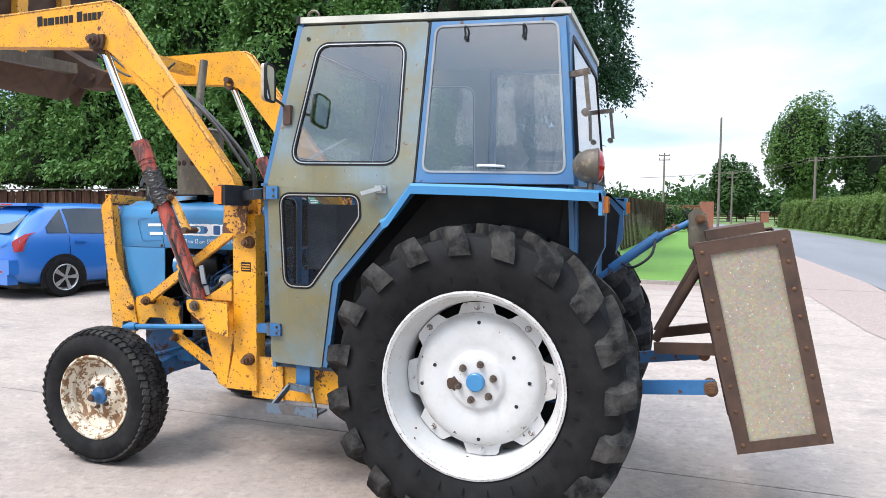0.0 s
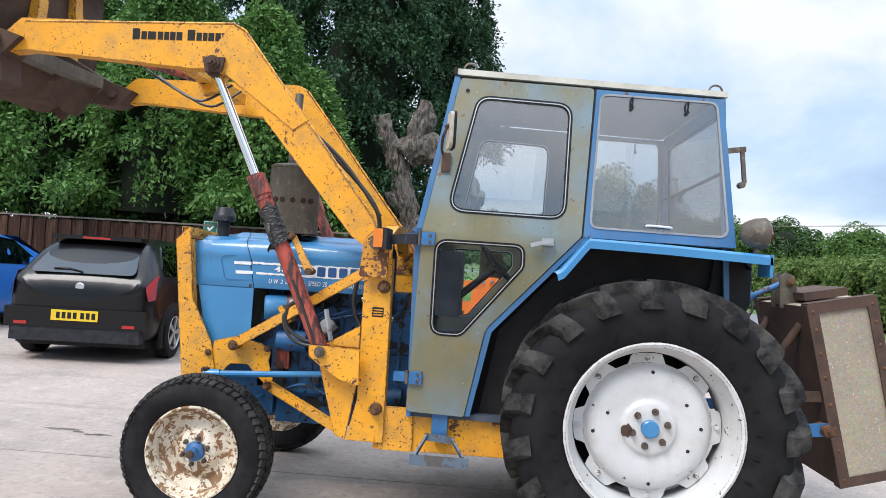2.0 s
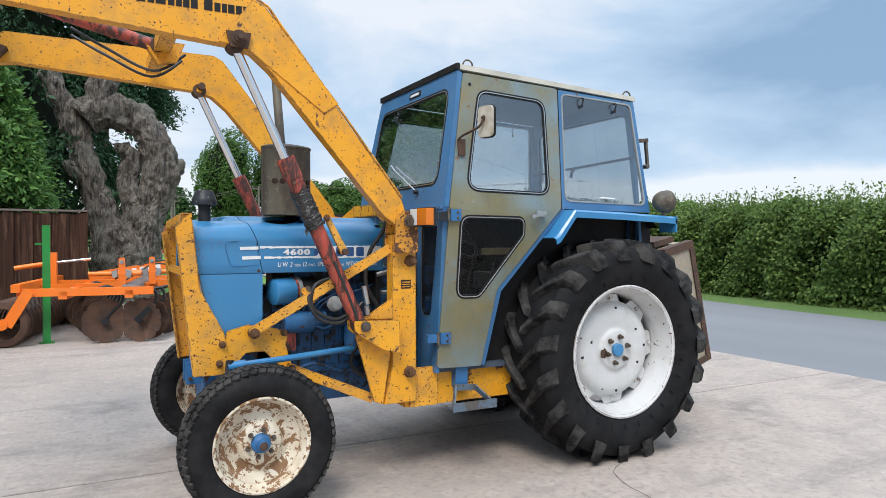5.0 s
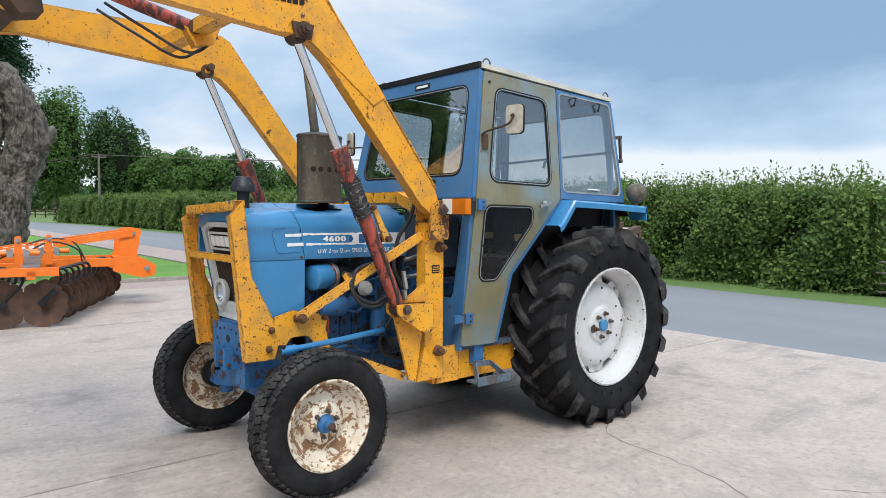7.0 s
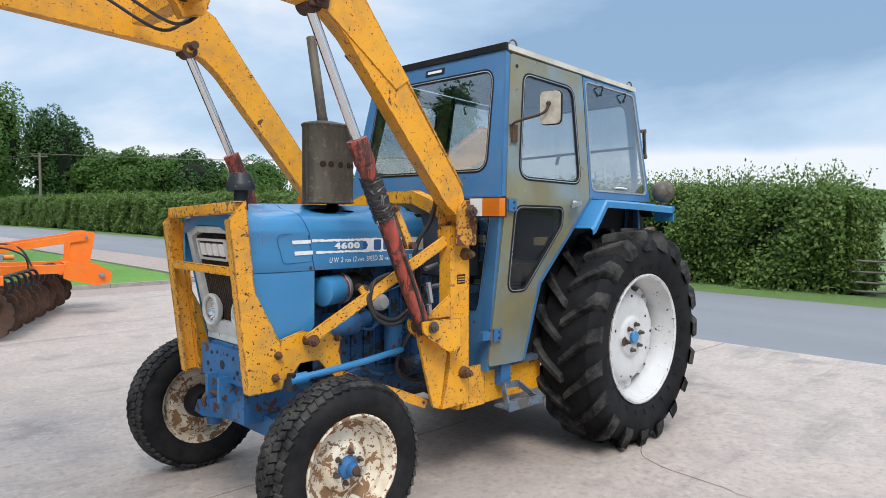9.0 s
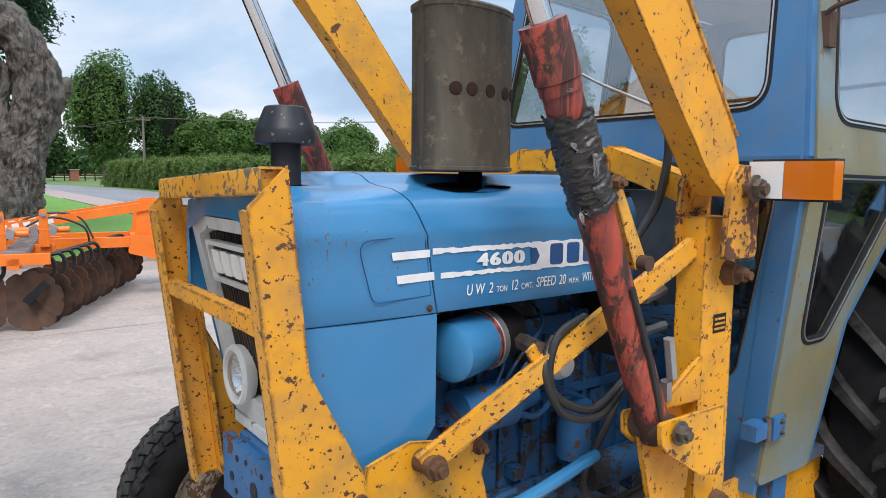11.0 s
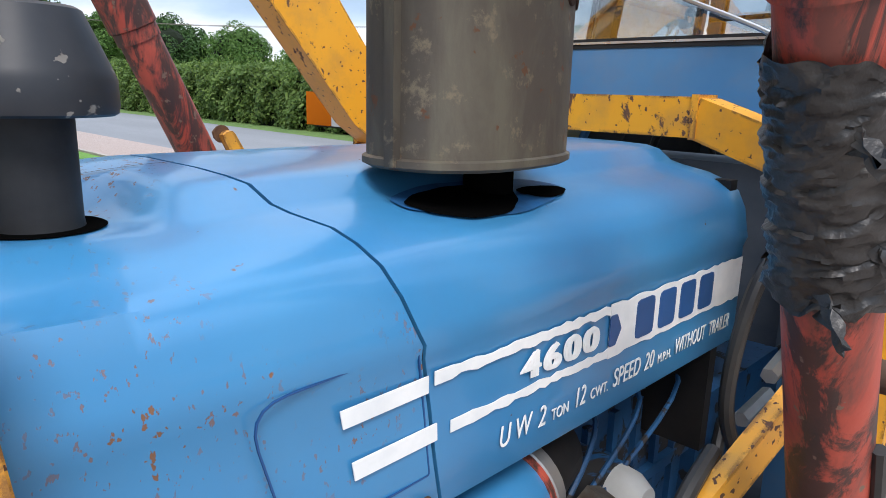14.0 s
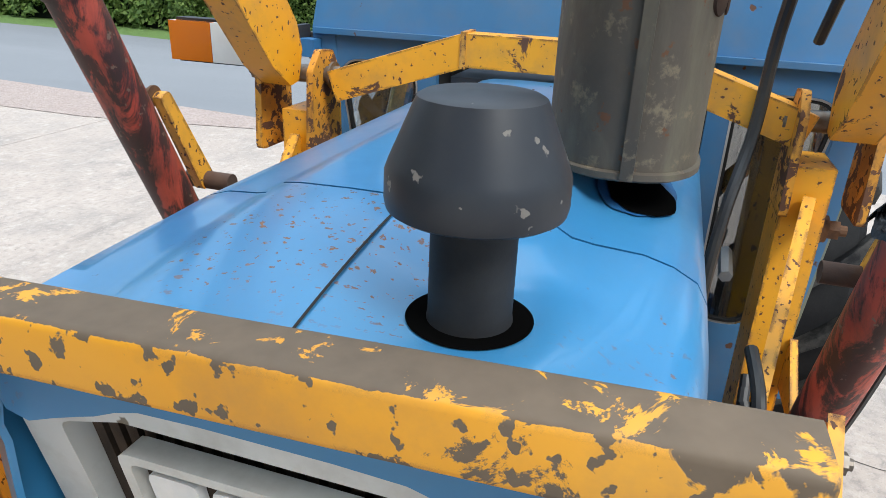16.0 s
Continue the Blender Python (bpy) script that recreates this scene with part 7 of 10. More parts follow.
def ram(name, base, top, barrel_len, r, rod_r, label, parent, collar=True):
    """A hydraulic ram: barrel from base, chromed rod to top."""
    base, top = Vector(base), Vector(top)
    d = (top - base).normalized()
    mid = base + d * barrel_len
    bm = cyl(B(), base - d * 0.03, mid, r, seg=28)
    if collar:
        cyl(bm, mid - d * 0.11, mid + d * 0.004, r * 1.18, seg=28)
        cyl(bm, mid - d * 0.135, mid - d * 0.112, r * 1.08, seg=28)
    barrel = part(name, bevel_all(bm, 0.003), RED_CYL, parent, label)
    sub("rod", cyl(B(), mid - d * 0.02, top, rod_r, seg=24), CHROME, barrel, "shiny chromed rod")
    sub("rod_eye", lathe(B(), [(0.02, -0.04), (0.042, -0.04), (0.042, 0.04), (0.02, 0.04)], top, (0, 1, 0), 24), RUSTY, barrel)
    sub("base_eye", lathe(B(), [(0.015, -0.045), (0.040, -0.045), (0.040, 0.045), (0.015, 0.045)], base, (0, 1, 0), 24), RUSTY, barrel)
    return barrel, d, mid


def loader_side(s):
    c = 0.565 * s
    yo, yi = s * 0.603, s * 0.527
    # the arm: a deep box section with a bead along its upper edge
    bm = prism(B(), ARM, min(yo, yi), max(yo, yi))
    arm = part("arm", bevel_all(bm, 0.007, 2), YELLOW, loader, "chipped yellow cranked loader arm")
    top = [(-3.342, 2.552), (-2.204, 2.580), (-2.140, 2.548), (-1.400, 1.605)]
    bm = tube(B(), [(x, s * 0.600, z) for x, z in top], 0.007, 8, 1, smooth=False)
    sub("edge_weld", bm, YELLOW_WORN, arm)
    # lapped side plate at the crank and the welded seam
    bm = prism(B(), [(-2.382, 2.34), (-2.217, 2.565), (-2.152, 2.54), (-1.77, 2.09), (-1.85, 2.035), (-2.132, 2.242), (-2.242, 2.318)], s * 0.605 - 0.004, s * 0.605 + 0.004)
    sub("crank_plate", bevel_all(bm, 0.002), YELLOW, arm)
    # row of dark bars where the maker's name stands
    x = -2.745
    for w in (0.048, 0.035, 0.054, 0.035, 0.032, 0.035, 0.038, -0.022, 0.048, 0.035, 0.029, 0.038, 0.035, 0.035, 0.029):
        if w < 0:
            x -= w
            continue
        h = 0.056 if w == 0.048 else 0.042
        bm = box(B(), x, x + w * 0.8, s * 0.6045 - 0.0008, s * 0.6045 + 0.0008, 2.478 + (x + 2.745) * 0.012, 2.478 + h + (x + 2.745) * 0.012)
        sub("name_bar", bm, DECAL_BLACK, arm)
        x += w
    # pin through the arm for the ram
    pin = B()
    cyl(pin, (-2.288, s * 0.48, 2.360), (-2.288, s * 0.640, 2.360), 0.022, seg=18)
    bolt(pin, (-2.288, s * 0.64, 2.360), (0, s, 0), 0.028, 0.03)
    sub("arm_pin", pin, RUSTY, arm)
    bm = prism(B(), [(-2.348, 2.392), (-2.228, 2.392), (-2.243, 2.317), (-2.328, 2.317)], s * 0.615, s * 0.632)
    sub("pin_boss", bevel_all(bm, 0.004), RUSTY, arm)
    ram_base, ram_top = (-1.637, c, 0.904), (-2.297, c, 2.338)
    barrel, d, mid = ram("lift_ram", ram_base, ram_top, 0.975, 0.041 if s < 0 else 0.038, 0.0235, "red lift ram barrel, paint worn black", loader)
    if s < 0:
        # black tape wound round the barrel in lapped, wrinkled turns, with loose ends
        rnd = random.Random(5)
        a = Vector(ram_base) + d * 0.585
        ax, ay, _ = basis(d)
        bm = B()
        seg, rows, ln = 64, 84, 0.215
        rings = []
        for k in range(rows):
            u = k / (rows - 1)
            ring = []
            for j in range(seg):
                t = 2 * math.pi * j / seg
                ct, st_ = math.cos(t), math.sin(t)
                w1 = u * 5.2 + 0.55 * math.sin(t + 0.6) + 0.18 * math.sin(2 * t + 4 * u)
                lap = w1 - math.floor(w1)
                fold = 1 - abs(noise.noise(Vector((ct * 2.2 + u * 3.0, st_ * 2.2, u * 16.0)))) * 2.6
                crease = 1 - abs(noise.noise(Vector((ct * 4.5, st_ * 4.5 + u * 5.0, u * 34.0 + 5)))) * 2.6
                q = 0.0455 + 0.0045 * lap ** 2.0 + 0.0036 * max(0.0, fold) + 0.0018 * max(0.0, crease)
                if u < 0.06:
                    q += 0.007 * (1 - u / 0.06) * max(0.0, math.sin(1.5 * t + 0.4))
                edge = (0.022 * noise.noise(Vector((ct * 1.7, st_ * 1.7, 3.0 if u < 0.5 else 9.0)))) if (u < 0.05 or u > 0.95) else 0.0
                ring.append(bm.verts.new(a + d * (ln * u + edge) + (ax * ct + ay * st_) * q))
            rings.append(ring)
        for Ra, Rb in zip(rings, rings[1:]):
            for j in range(seg):
                i = (j + 1) % seg
                bm.faces.new((Ra[j], Ra[i], Rb[i], Rb[j]))
        sub("tape_wrap", bm, TAPE, barrel, "ragged black tape wrapped round the ram", 50)
        # torn flaps and a frayed knot
        for t0, along, ln2, wid in ((2.5, 0.012, 0.040, 0.030), (2.9, 0.160, 0.026, 0.022), (3.3, 0.055, 0.018, 0.018), (0.4, 0.02, 0.022, 0.026)):
            n0 = ax * math.cos(t0) + ay * math.sin(t0)
            tg = d.cross(n0)
            bm = B()
            grid = []
            for p in range(7):
                f = p / 6
                row = []
                for r_ in range(5):
                    g_ = r_ / 4 - 0.5
                    row.append(bm.verts.new(a + d * (along + g_ * wid * (1 - 0.4 * f) - 0.020 * f * f) + n0 * (0.047 + ln2 * f * 0.7) + tg * (ln2 * f * 0.6 + 0.005 * math.sin(g_ * 9 + 5 * f + t0))))
                grid.append(row)
            for Ra, Rb in zip(grid, grid[1:]):
                for r_ in range(4):
                    bm.faces.new((Ra[r_], Ra[r_ + 1], Rb[r_ + 1], Rb[r_]))
            bmesh.ops.recalc_face_normals(bm, faces=bm.faces)
            bmesh.ops.solidify(bm, geom=bm.faces[:], thickness=0.0015)
            sub("tape_tail", bm, TAPE, barrel, "torn loose end of tape")
        kn = a + d * 0.115 + Vector((-0.012, -0.052, 0))
        bm = B()
        for k in range(5):
            tube(bm, [kn, kn + Vector((rnd.uniform(-0.008, 0.008), -0.004, -0.012)), kn + Vector((rnd.uniform(-0.012, 0.012), -0.003, -0.034 - 0.01 * rnd.random()))], 0.0016, 5, 4)
        bmesh.ops.create_icosphere(bm, subdivisions=2, radius=0.0065, matrix=Matrix.Translation(kn))
        sub("tape_knot", bm, TAPE_GREY, barrel, "frayed grey knot")
    # post
    px0, px1 = -1.437, -1.294
    bm = prism(B(), [(px0, 1.40), (px1, 1.40), (px1 + 0.004, 0.45), (-1.485, 0.45), (px0, 0.66)], s * 0.475, s * 0.555)
    post = part("post", bevel_all(bm, 0.006, 2), YELLOW, loader, "chipped yellow loader post beside the cab")
    for yy in (s * 0.552, s * 0.655):
        ye = s * 0.478 if abs(yy) < 0.6 else s * 0.612
        bm = prism(B(), rounded([(-1.455, 1.30), (-1.440, 1.49), (-1.400, 1.535), (-1.34, 1.53), (-1.308, 1.48), (-1.31, 1.30)], 0.015, 3), ye - 0.008, ye + 0.008)
        sub("pivot_ear", bevel_all(bm, 0.002), YELLOW_RUST, post, "rusty yellow ear plate")
    pin = B()
    cyl(pin, (-1.372, s * 0.46, 1.475), (-1.372, s * 0.640, 1.475), 0.021, seg=18)
    bolt(pin, (-1.372, s * 0.64, 1.475), (0, s, 0), 0.026, 0.022)
    bolt(pin, (-1.372, s * 0.455, 1.475), (0, -s, 0), 0.024, 0.022)
    sub("pivot_pin", pin, STEEL, post)
    for x, z in ((-1.330, 1.252), (-1.335, 0.622)):
        bm = B()
        cyl(bm, (x, s * 0.555, z), (x, s * 0.578, z), 0.034, 0.030, 18)
        bolt(bm, (x, s * 0.578, z), (0, s, 0), 0.021, 0.03)
        sub("post_bolt", bm, RUSTY_BOLT, post, "large rusty bolt")
    # maker's plate, as bars
    sub("plate", bbox(-1.384, -1.325, s * 0.5555, s * 0.5565, 1.095, 1.145, 0), DECAL_BLACK, post, "small black and yellow plate")
    for k in range(3):
        sub("plate_bar", box(B(), -1.378, -1.331, s * 0.557 - 0.0004, s * 0.557 + 0.0004, 1.103 + 0.013 * k, 1.109 + 0.013 * k), YELLOW, post)
    # ram bracket gussets
    for yy in (s * 0.512, s * 0.618):
        bm = prism(B(), rounded([(-1.425, 0.93), (-1.69, 0.935), (-1.685, 0.88), (-1.655, 0.855), (-1.52, 0.77), (-1.42, 0.745)], 0.012, 3), yy - 0.006, yy + 0.006)
        sub("ram_bracket", bevel_all(bm, 0.002), YELLOW, post, "yellow ram bracket plate")
    bm = prism(B(), [(-1.44, 0.78), (-1.66, 0.875), (-1.545, 0.47), (-1.49, 0.45)], s * 0.530, s * 0.545)
    sub("web_plate", bevel_all(bm, 0.002), YELLOW, post)
    bm = prism(B(), [(-1.44, 1.045), (-1.62, 0.938), (-1.44, 0.93)], s * 0.55, s * 0.565)
    sub("web_plate", bevel_all(bm, 0.002), YELLOW, post)
    pin = cyl(B(), (-1.628, s * 0.49, 0.904), (-1.628, s * 0.632, 0.904), 0.017, seg=14)
    bolt(pin, (-1.628, s * 0.632, 0.904), (0, s, 0), 0.022, 0.02)
    sub("ram_pin", pin, STEEL, post)
    # rail under the cab
    bm = bbox(-1.345, -0.62, s * 0.40, s * 0.52, 0.41, 0.60, 0.006)
    rail = part("side_rail", bm, YELLOW, loader, "yellow chassis rail under the cab")
    sub("rail_plate", bbox(-1.32, -1.14, s * 0.522, s * 0.535, 0.41, 0.635, 0.003), YELLOW_WORN, rail)
    # diagonal stay to the nose
    bm = bar(B(), (-1.435, s * 0.520, 1.325), (-2.185, s * 0.372, 0.872), 0.022, 0.052)
    stay = part("diagonal_stay", bevel_all(bm, 0.003), YELLOW_WORN, loader, "yellow diagonal stay bar with chipped edges")
    bm = B()
    cyl(bm, (-2.168, s * 0.345, 0.874), (-2.168, s * 0.40, 0.874), 0.026, 0.024, 16)
    bolt(bm, (-2.168, s * 0.40, 0.874), (0, s, 0), 0.021, 0.022)
    sub("stay_bolt", bm, RUSTY_BOLT, stay)
    # lug on the ram, with its pin
    if s:
        m0 = Vector(ram_base) + d * 0.56
        bm = prism(B(), rounded([(m0.x + 0.035, m0.z + 0.075), (m0.x + 0.06, m0.z + 0.085), (m0.x + 0.165, m0.z - 0.10), (m0.x + 0.13, m0.z - 0.125)], 0.01, 2), s * 0.555, s * 0.575)
        sub("ram_lug", bevel_all(bm, 0.002), YELLOW_WORN, barrel, "small yellow lug")
        sub("lug_pin", cyl(B(), (m0.x + 0.145, s * 0.50, m0.z - 0.105), (m0.x + 0.145, s * 0.60, m0.z - 0.105), 0.018, seg=14), RUSTY, barrel)
        sub("lug_bolt", bolt(B(), (m0.x + 0.045, s * 0.575, m0.z + 0.075), (0, s, 0), 0.014, 0.02), RUSTY_BOLT, barrel)
    # yellow bracket with two black couplings on the stay
    if s < 0:
        sub("coupling_bracket", bevel_all(bar(B(), (-1.915, -0.42, 1.105), (-1.855, -0.42, 1.02), 0.008, 0.03), 0.002), YELLOW_WORN, stay)
        for q in ((-1.885, 1.095), (-1.845, 1.05)):
            sub("hose_coupling", bevel_all(cyl(B(), (q[0], -0.42, q[1]), (q[0] + 0.03, -0.33, q[1]), 0.022, seg=6), 0.003), STEEL, stay, "grey hydraulic coupling")
    return arm


loader_side(-1)
seen = set(loader.children)
loader_side(1)
# the far half stands a little further out
for ob in loader.children:
    if ob not in seen:
        ob.location.y += 0.056

# Cranked cross beam over the bonnet
P = [(-1.37, -0.50, 1.455), (-1.35, -0.195, 1.555), (-1.35, 0.195, 1.555), (-1.37, 0.50, 1.455)]
for a, b in zip(P, P[1:]):
    part("cross_beam", bevel_all(bar(B(), a, b, 0.07, 0.07), 0.004), YELLOW, loader, "yellow cranked beam over the bonnet")
for y in (-0.195, 0.195):
    part("beam_weld", bbox(-1.388, -1.312, y - 0.006, y + 0.006, 1.517, 1.594, 0.003), YELLOW_WORN, loader)

# Tie tube between the arms, crowd ram and the bucket up in front
part("arm_tie", bbox(-2.62, -2.54, -0.52, 0.52, 2.40, 2.47, 0.006), YELLOW_WORN, loader, "yellow tie tube between the arms")
bm = prism(B(), [(-2.68, 2.46), (-2.46, 2.46), (-2.50, 2.36), (-2.60, 2.33)], -0.03, 0.03)
part("ram_bracket", bevel_all(bm, 0.004), YELLOW_WORN, loader)
ram("crowd_ram", (-2.60, 0.0, 2.435), (-3.80, 0.0, 2.72), 0.60, 0.035, 0.02, "rusty brown crowd ram", loader, False)
for y0, z0 in ((0.05, 2.40), (0.2, 2.41)):
    part("hose", tube(B(), [(-2.45, y0, 2.42), (-2.62, y0 - 0.05, 2.30), (-2.85, y0 - 0.02, 2.40), (-3.02, y0 + 0.03, 2.50)], 0.008, 8, 6), HOSE, loader, "black hydraulic hose")


def bucket():
    def shell(pts, y0, y1, t=0.012):
        bm = B()
        rows = [[bm.verts.new((x, y, z)) for x, z in pts] for y in (y0, y1)]
        for i in range(len(pts) - 1):
            bm.faces.new((rows[0][i], rows[0][i + 1], rows[1][i + 1], rows[1][i]))
        bmesh.ops.recalc_face_normals(bm, faces=bm.faces)
        bmesh.ops.solidify(bm, geom=bm.faces[:], thickness=t)
        return bm
    prof = [(-4.30, 2.36), (-4.10, 2.42), (-3.93, 2.60), (-3.86, 2.95), (-3.88, 3.30), (-4.02, 3.62), (-4.30, 3.80)]
    b = part("bucket", shell(prof, -0.95, 0.95), RUSTY, loader, "rusty brown loader bucket raised high", 40)
    for y in (-0.95, 0.95):
        bm = prism(B(), [(-4.13, 2.30), (-3.93, 2.58), (-3.86, 2.95), (-3.88, 3.30), (-4.02, 3.62), (-4.30, 3.80), (-4.55, 3.3), (-4.45, 2.6)], y - 0.008, y + 0.008)
        sub("bucket_side", bm, RUSTY, b)
    sub("back_beam", bbox(-3.955, -3.86, -0.95, 0.95, 2.555, 2.655, 0.008), MUFFLER, b, "grey-brown beam along the bucket")
    for y in (-0.565, 0.18, 0.565):
        bm = prism(B(), [(-3.84, 3.30), (-3.80, 2.95), (-3.83, 2.58), (-3.90, 2.60), (-3.86, 2.95), (-3.87, 3.30)], y - 0.045, y + 0.045)
        sub("bucket_rib", bevel_all(bm, 0.004), YELLOW_WORN, b, "yellow rib with rust")
    for y, low in ((-0.565, [(-3.50, 2.20), (-3.42, 2.22), (-3.44, 2.36)]), (0.565, [(-3.50, 2.345), (-3.42, 2.36)])):
        bm = prism(B(), [(-3.34, 2.46), (-3.52, 2.52), (-3.90, 2.72), (-3.92, 2.52), (-3.62, 2.36)] + low, y - 0.075, y + 0.075)
        sub("hinge_bracket", bevel_all(bm, 0.006), RUSTY, b, "rusty brown hinge bracket")
        sub("hinge_pin", cyl(B(), (-3.47, y - 0.10, 2.43), (-3.47, y + 0.10, 2.43), 0.028, seg=18), RUSTY, b)
    # lower edge beam with its end plate
    sub("edge_beam", bevel_all(bar(B(), (-3.49, -0.95, 2.425), (-3.49, 0.33, 2.462), 0.075, 0.075), 0.006), MUFFLER, b, "grey-brown beam under the arms")
    sub("end_plate", bevel_all(prism(B(), [(-3.45, 2.43), (-3.62, 2.225), (-3.72, 2.26), (-3.84, 2.45), (-3.60, 2.49)], 0.315, 0.335), 0.003), RUSTY, b, "dark rusty end plate")
    sub("lip", bbox(-3.90, -3.70, -0.97, 0.97, 3.28, 3.30, 0.004), RUSTY, b)
    return b


bucket()

# Hoses
for pts, r in (
    ([(-1.60, -0.46, 1.00), (-1.73, -0.45, 0.93), (-1.86, -0.44, 1.00), (-1.85, -0.44, 1.12), (-1.74, -0.43, 1.16)], 0.011),
    ([(-1.58, -0.46, 1.02), (-1.70, -0.46, 0.915), (-1.83, -0.45, 0.94), (-1.885, -0.44, 1.05), (-1.84, -0.42, 1.12)], 0.010),
    ([(-2.0, -0.425, 2.20), (-1.66, -0.42, 1.93), (-1.42, -0.41, 1.66), (-1.42, -0.40, 1.45), (-1.50, -0.37, 1.30), (-1.52, -0.36, 1.12), (-1.45, -0.38, 0.98)], 0.012),
    ([(-1.385, -0.48, 1.62), (-1.62, -0.50, 1.92), (-2.0, -0.50, 2.22), (-2.2, -0.48, 2.36)], 0.010),
    ([(-1.60, 0.46, 0.98), (-1.72, 0.45, 0.95), (-1.80, 0.44, 1.05)], 0.011),
    ([(-1.36, -0.30, 1.02), (-1.50, -0.33, 0.84), (-1.60, -0.32, 0.66), (-1.46, -0.30, 0.55), (-1.2, -0.28, 0.55)], 0.012),
):
    part("hose", tube(B(), pts, r, 10, 8), HOSE, loader, "black hydraulic hose")
for p0, p1 in (((-1.62, -0.585, 1.12), (-1.60, -0.585, 1.02)), ((-1.60, -0.57, 1.01), (-1.59, -0.565, 0.96)), ((-1.47, -0.40, 1.17), (-1.38, -0.40, 1.19)), ((-1.42, -0.35, 1.06), (-1.30, -0.35, 1.07))):
    bm = cyl(B(), p0, p1, 0.014, seg=6)
    part("hose_fitting", bevel_all(bm, 0.002), GALV, loader, "bright hose fitting")
part("ram_pipe", tube(B(), [(-1.66, -0.60, 0.93), (-1.72, -0.61, 1.08), (-1.80, -0.61, 1.26)], 0.008, 8, 5), HOSE, loader)

# ---- the cab ----
from mathutils.geometry import tessellate_polygon


def holed_plate(outer, holes, c0, c1, plane="xz", shift=None):
    """A flat plate with openings, from c0 to c1 across its plane."""
    bm = B()
    loops = [outer] + list(holes)
    flat = [Vector((a, b, 0)) for lp in loops for a, b in lp]
    tris = tessellate_polygon([[Vector((a, b, 0)) for a, b in lp] for lp in loops])
    def put(a, b, c):
        co = Vector({"xz": (a, c, b), "xy": (a, b, c), "yz": (c, a, b)}[plane])
        return bm.verts.new(shift(co) if shift else co)
    lo, hi = [put(v.x, v.y, c0) for v in flat], [put(v.x, v.y, c1) for v in flat]
    for t in tris:
        bm.faces.new([lo[i] for i in t])
        bm.faces.new([hi[i] for i in reversed(t)])
    k = 0
    for lp in loops:
        n = len(lp)
        for i in range(n):
            j = (i + 1) % n
            bm.faces.new((lo[k + i], lo[k + j], hi[k + j], hi[k + i]))
        k += n
    return bm


def yc(z):
    """Half width of the cab at a height."""
    return 0.575 + (z - 0.64) * 0.102 if z < 1.52 else 0.665 - (z - 1.52) * 0.125


def xf(z):
    return -1.168 + max(0.0, z - 1.56) * 0.180


def xr(z):
    return 0.392 - max(0.0, z - 1.555) * 0.085


cab = new("cab")
cab.parent = tractor
tagged(cab, label="square steel cab with olive doors and large windows")


def window(parent, name, loop, plane, shift, c, seal=0.016, trim=True, label="", pane=CAB_GLASS, over=0.010, rim=RUBBER_SEAL):
    """A pane in a black rubber seal with a bright filler strip."""
    ob = part(name, holed_plate(loop, [], c - 0.002, c + 0.002, plane, shift), pane, parent, label or "clear cab window in a rubber seal", 0)
    ob.visible_shadow = False
    o1, i1 = offset_poly(loop, -over), offset_poly(loop, seal - 0.004)
    part("seal", ring_plate(B(), o1, i1, c - 0.008, c + 0.008, plane, shift), rim, ob)
    if trim:
        o2, i2 = offset_poly(loop, 0.000), offset_poly(loop, 0.005)
        part("filler_strip", ring_plate(B(), o2, i2, c - 0.010, c + 0.0105, plane, shift), ALU, ob, "bright filler strip")
    return ob


DOOR = rounded([(-1.176, 0.63), (-0.880, 0.622), (-0.797, 1.075), (-0.352, 1.565), (-0.316, 2.325), (-0.996, 2.352), (-1.138, 1.56)], [0.03, 0.015, 0.10, 0.02, 0.02, 0.02, 0.05], 4)
DOOR_WIN = rounded([(-0.897, 2.255), (-0.428, 2.232), (-0.439, 1.650), (-1.018, 1.660)], 0.075, 6)
LOW_WIN = rounded([(-1.064, 1.506), (-0.630, 1.502), (-0.630, 1.395), (-0.920, 1.038), (-1.068, 1.038)], [0.06, 0.05, 0.05, 0.06, 0.06], 6)
QUARTER = [(-0.304, 2.322), (0.328, 2.298), (0.392, 1.553), (-0.343, 1.563)]
QUARTER_WIN = rounded([(-0.282, 2.300), (0.296, 2.280), (0.356, 1.600), (-0.313, 1.612)], 0.045, 6)

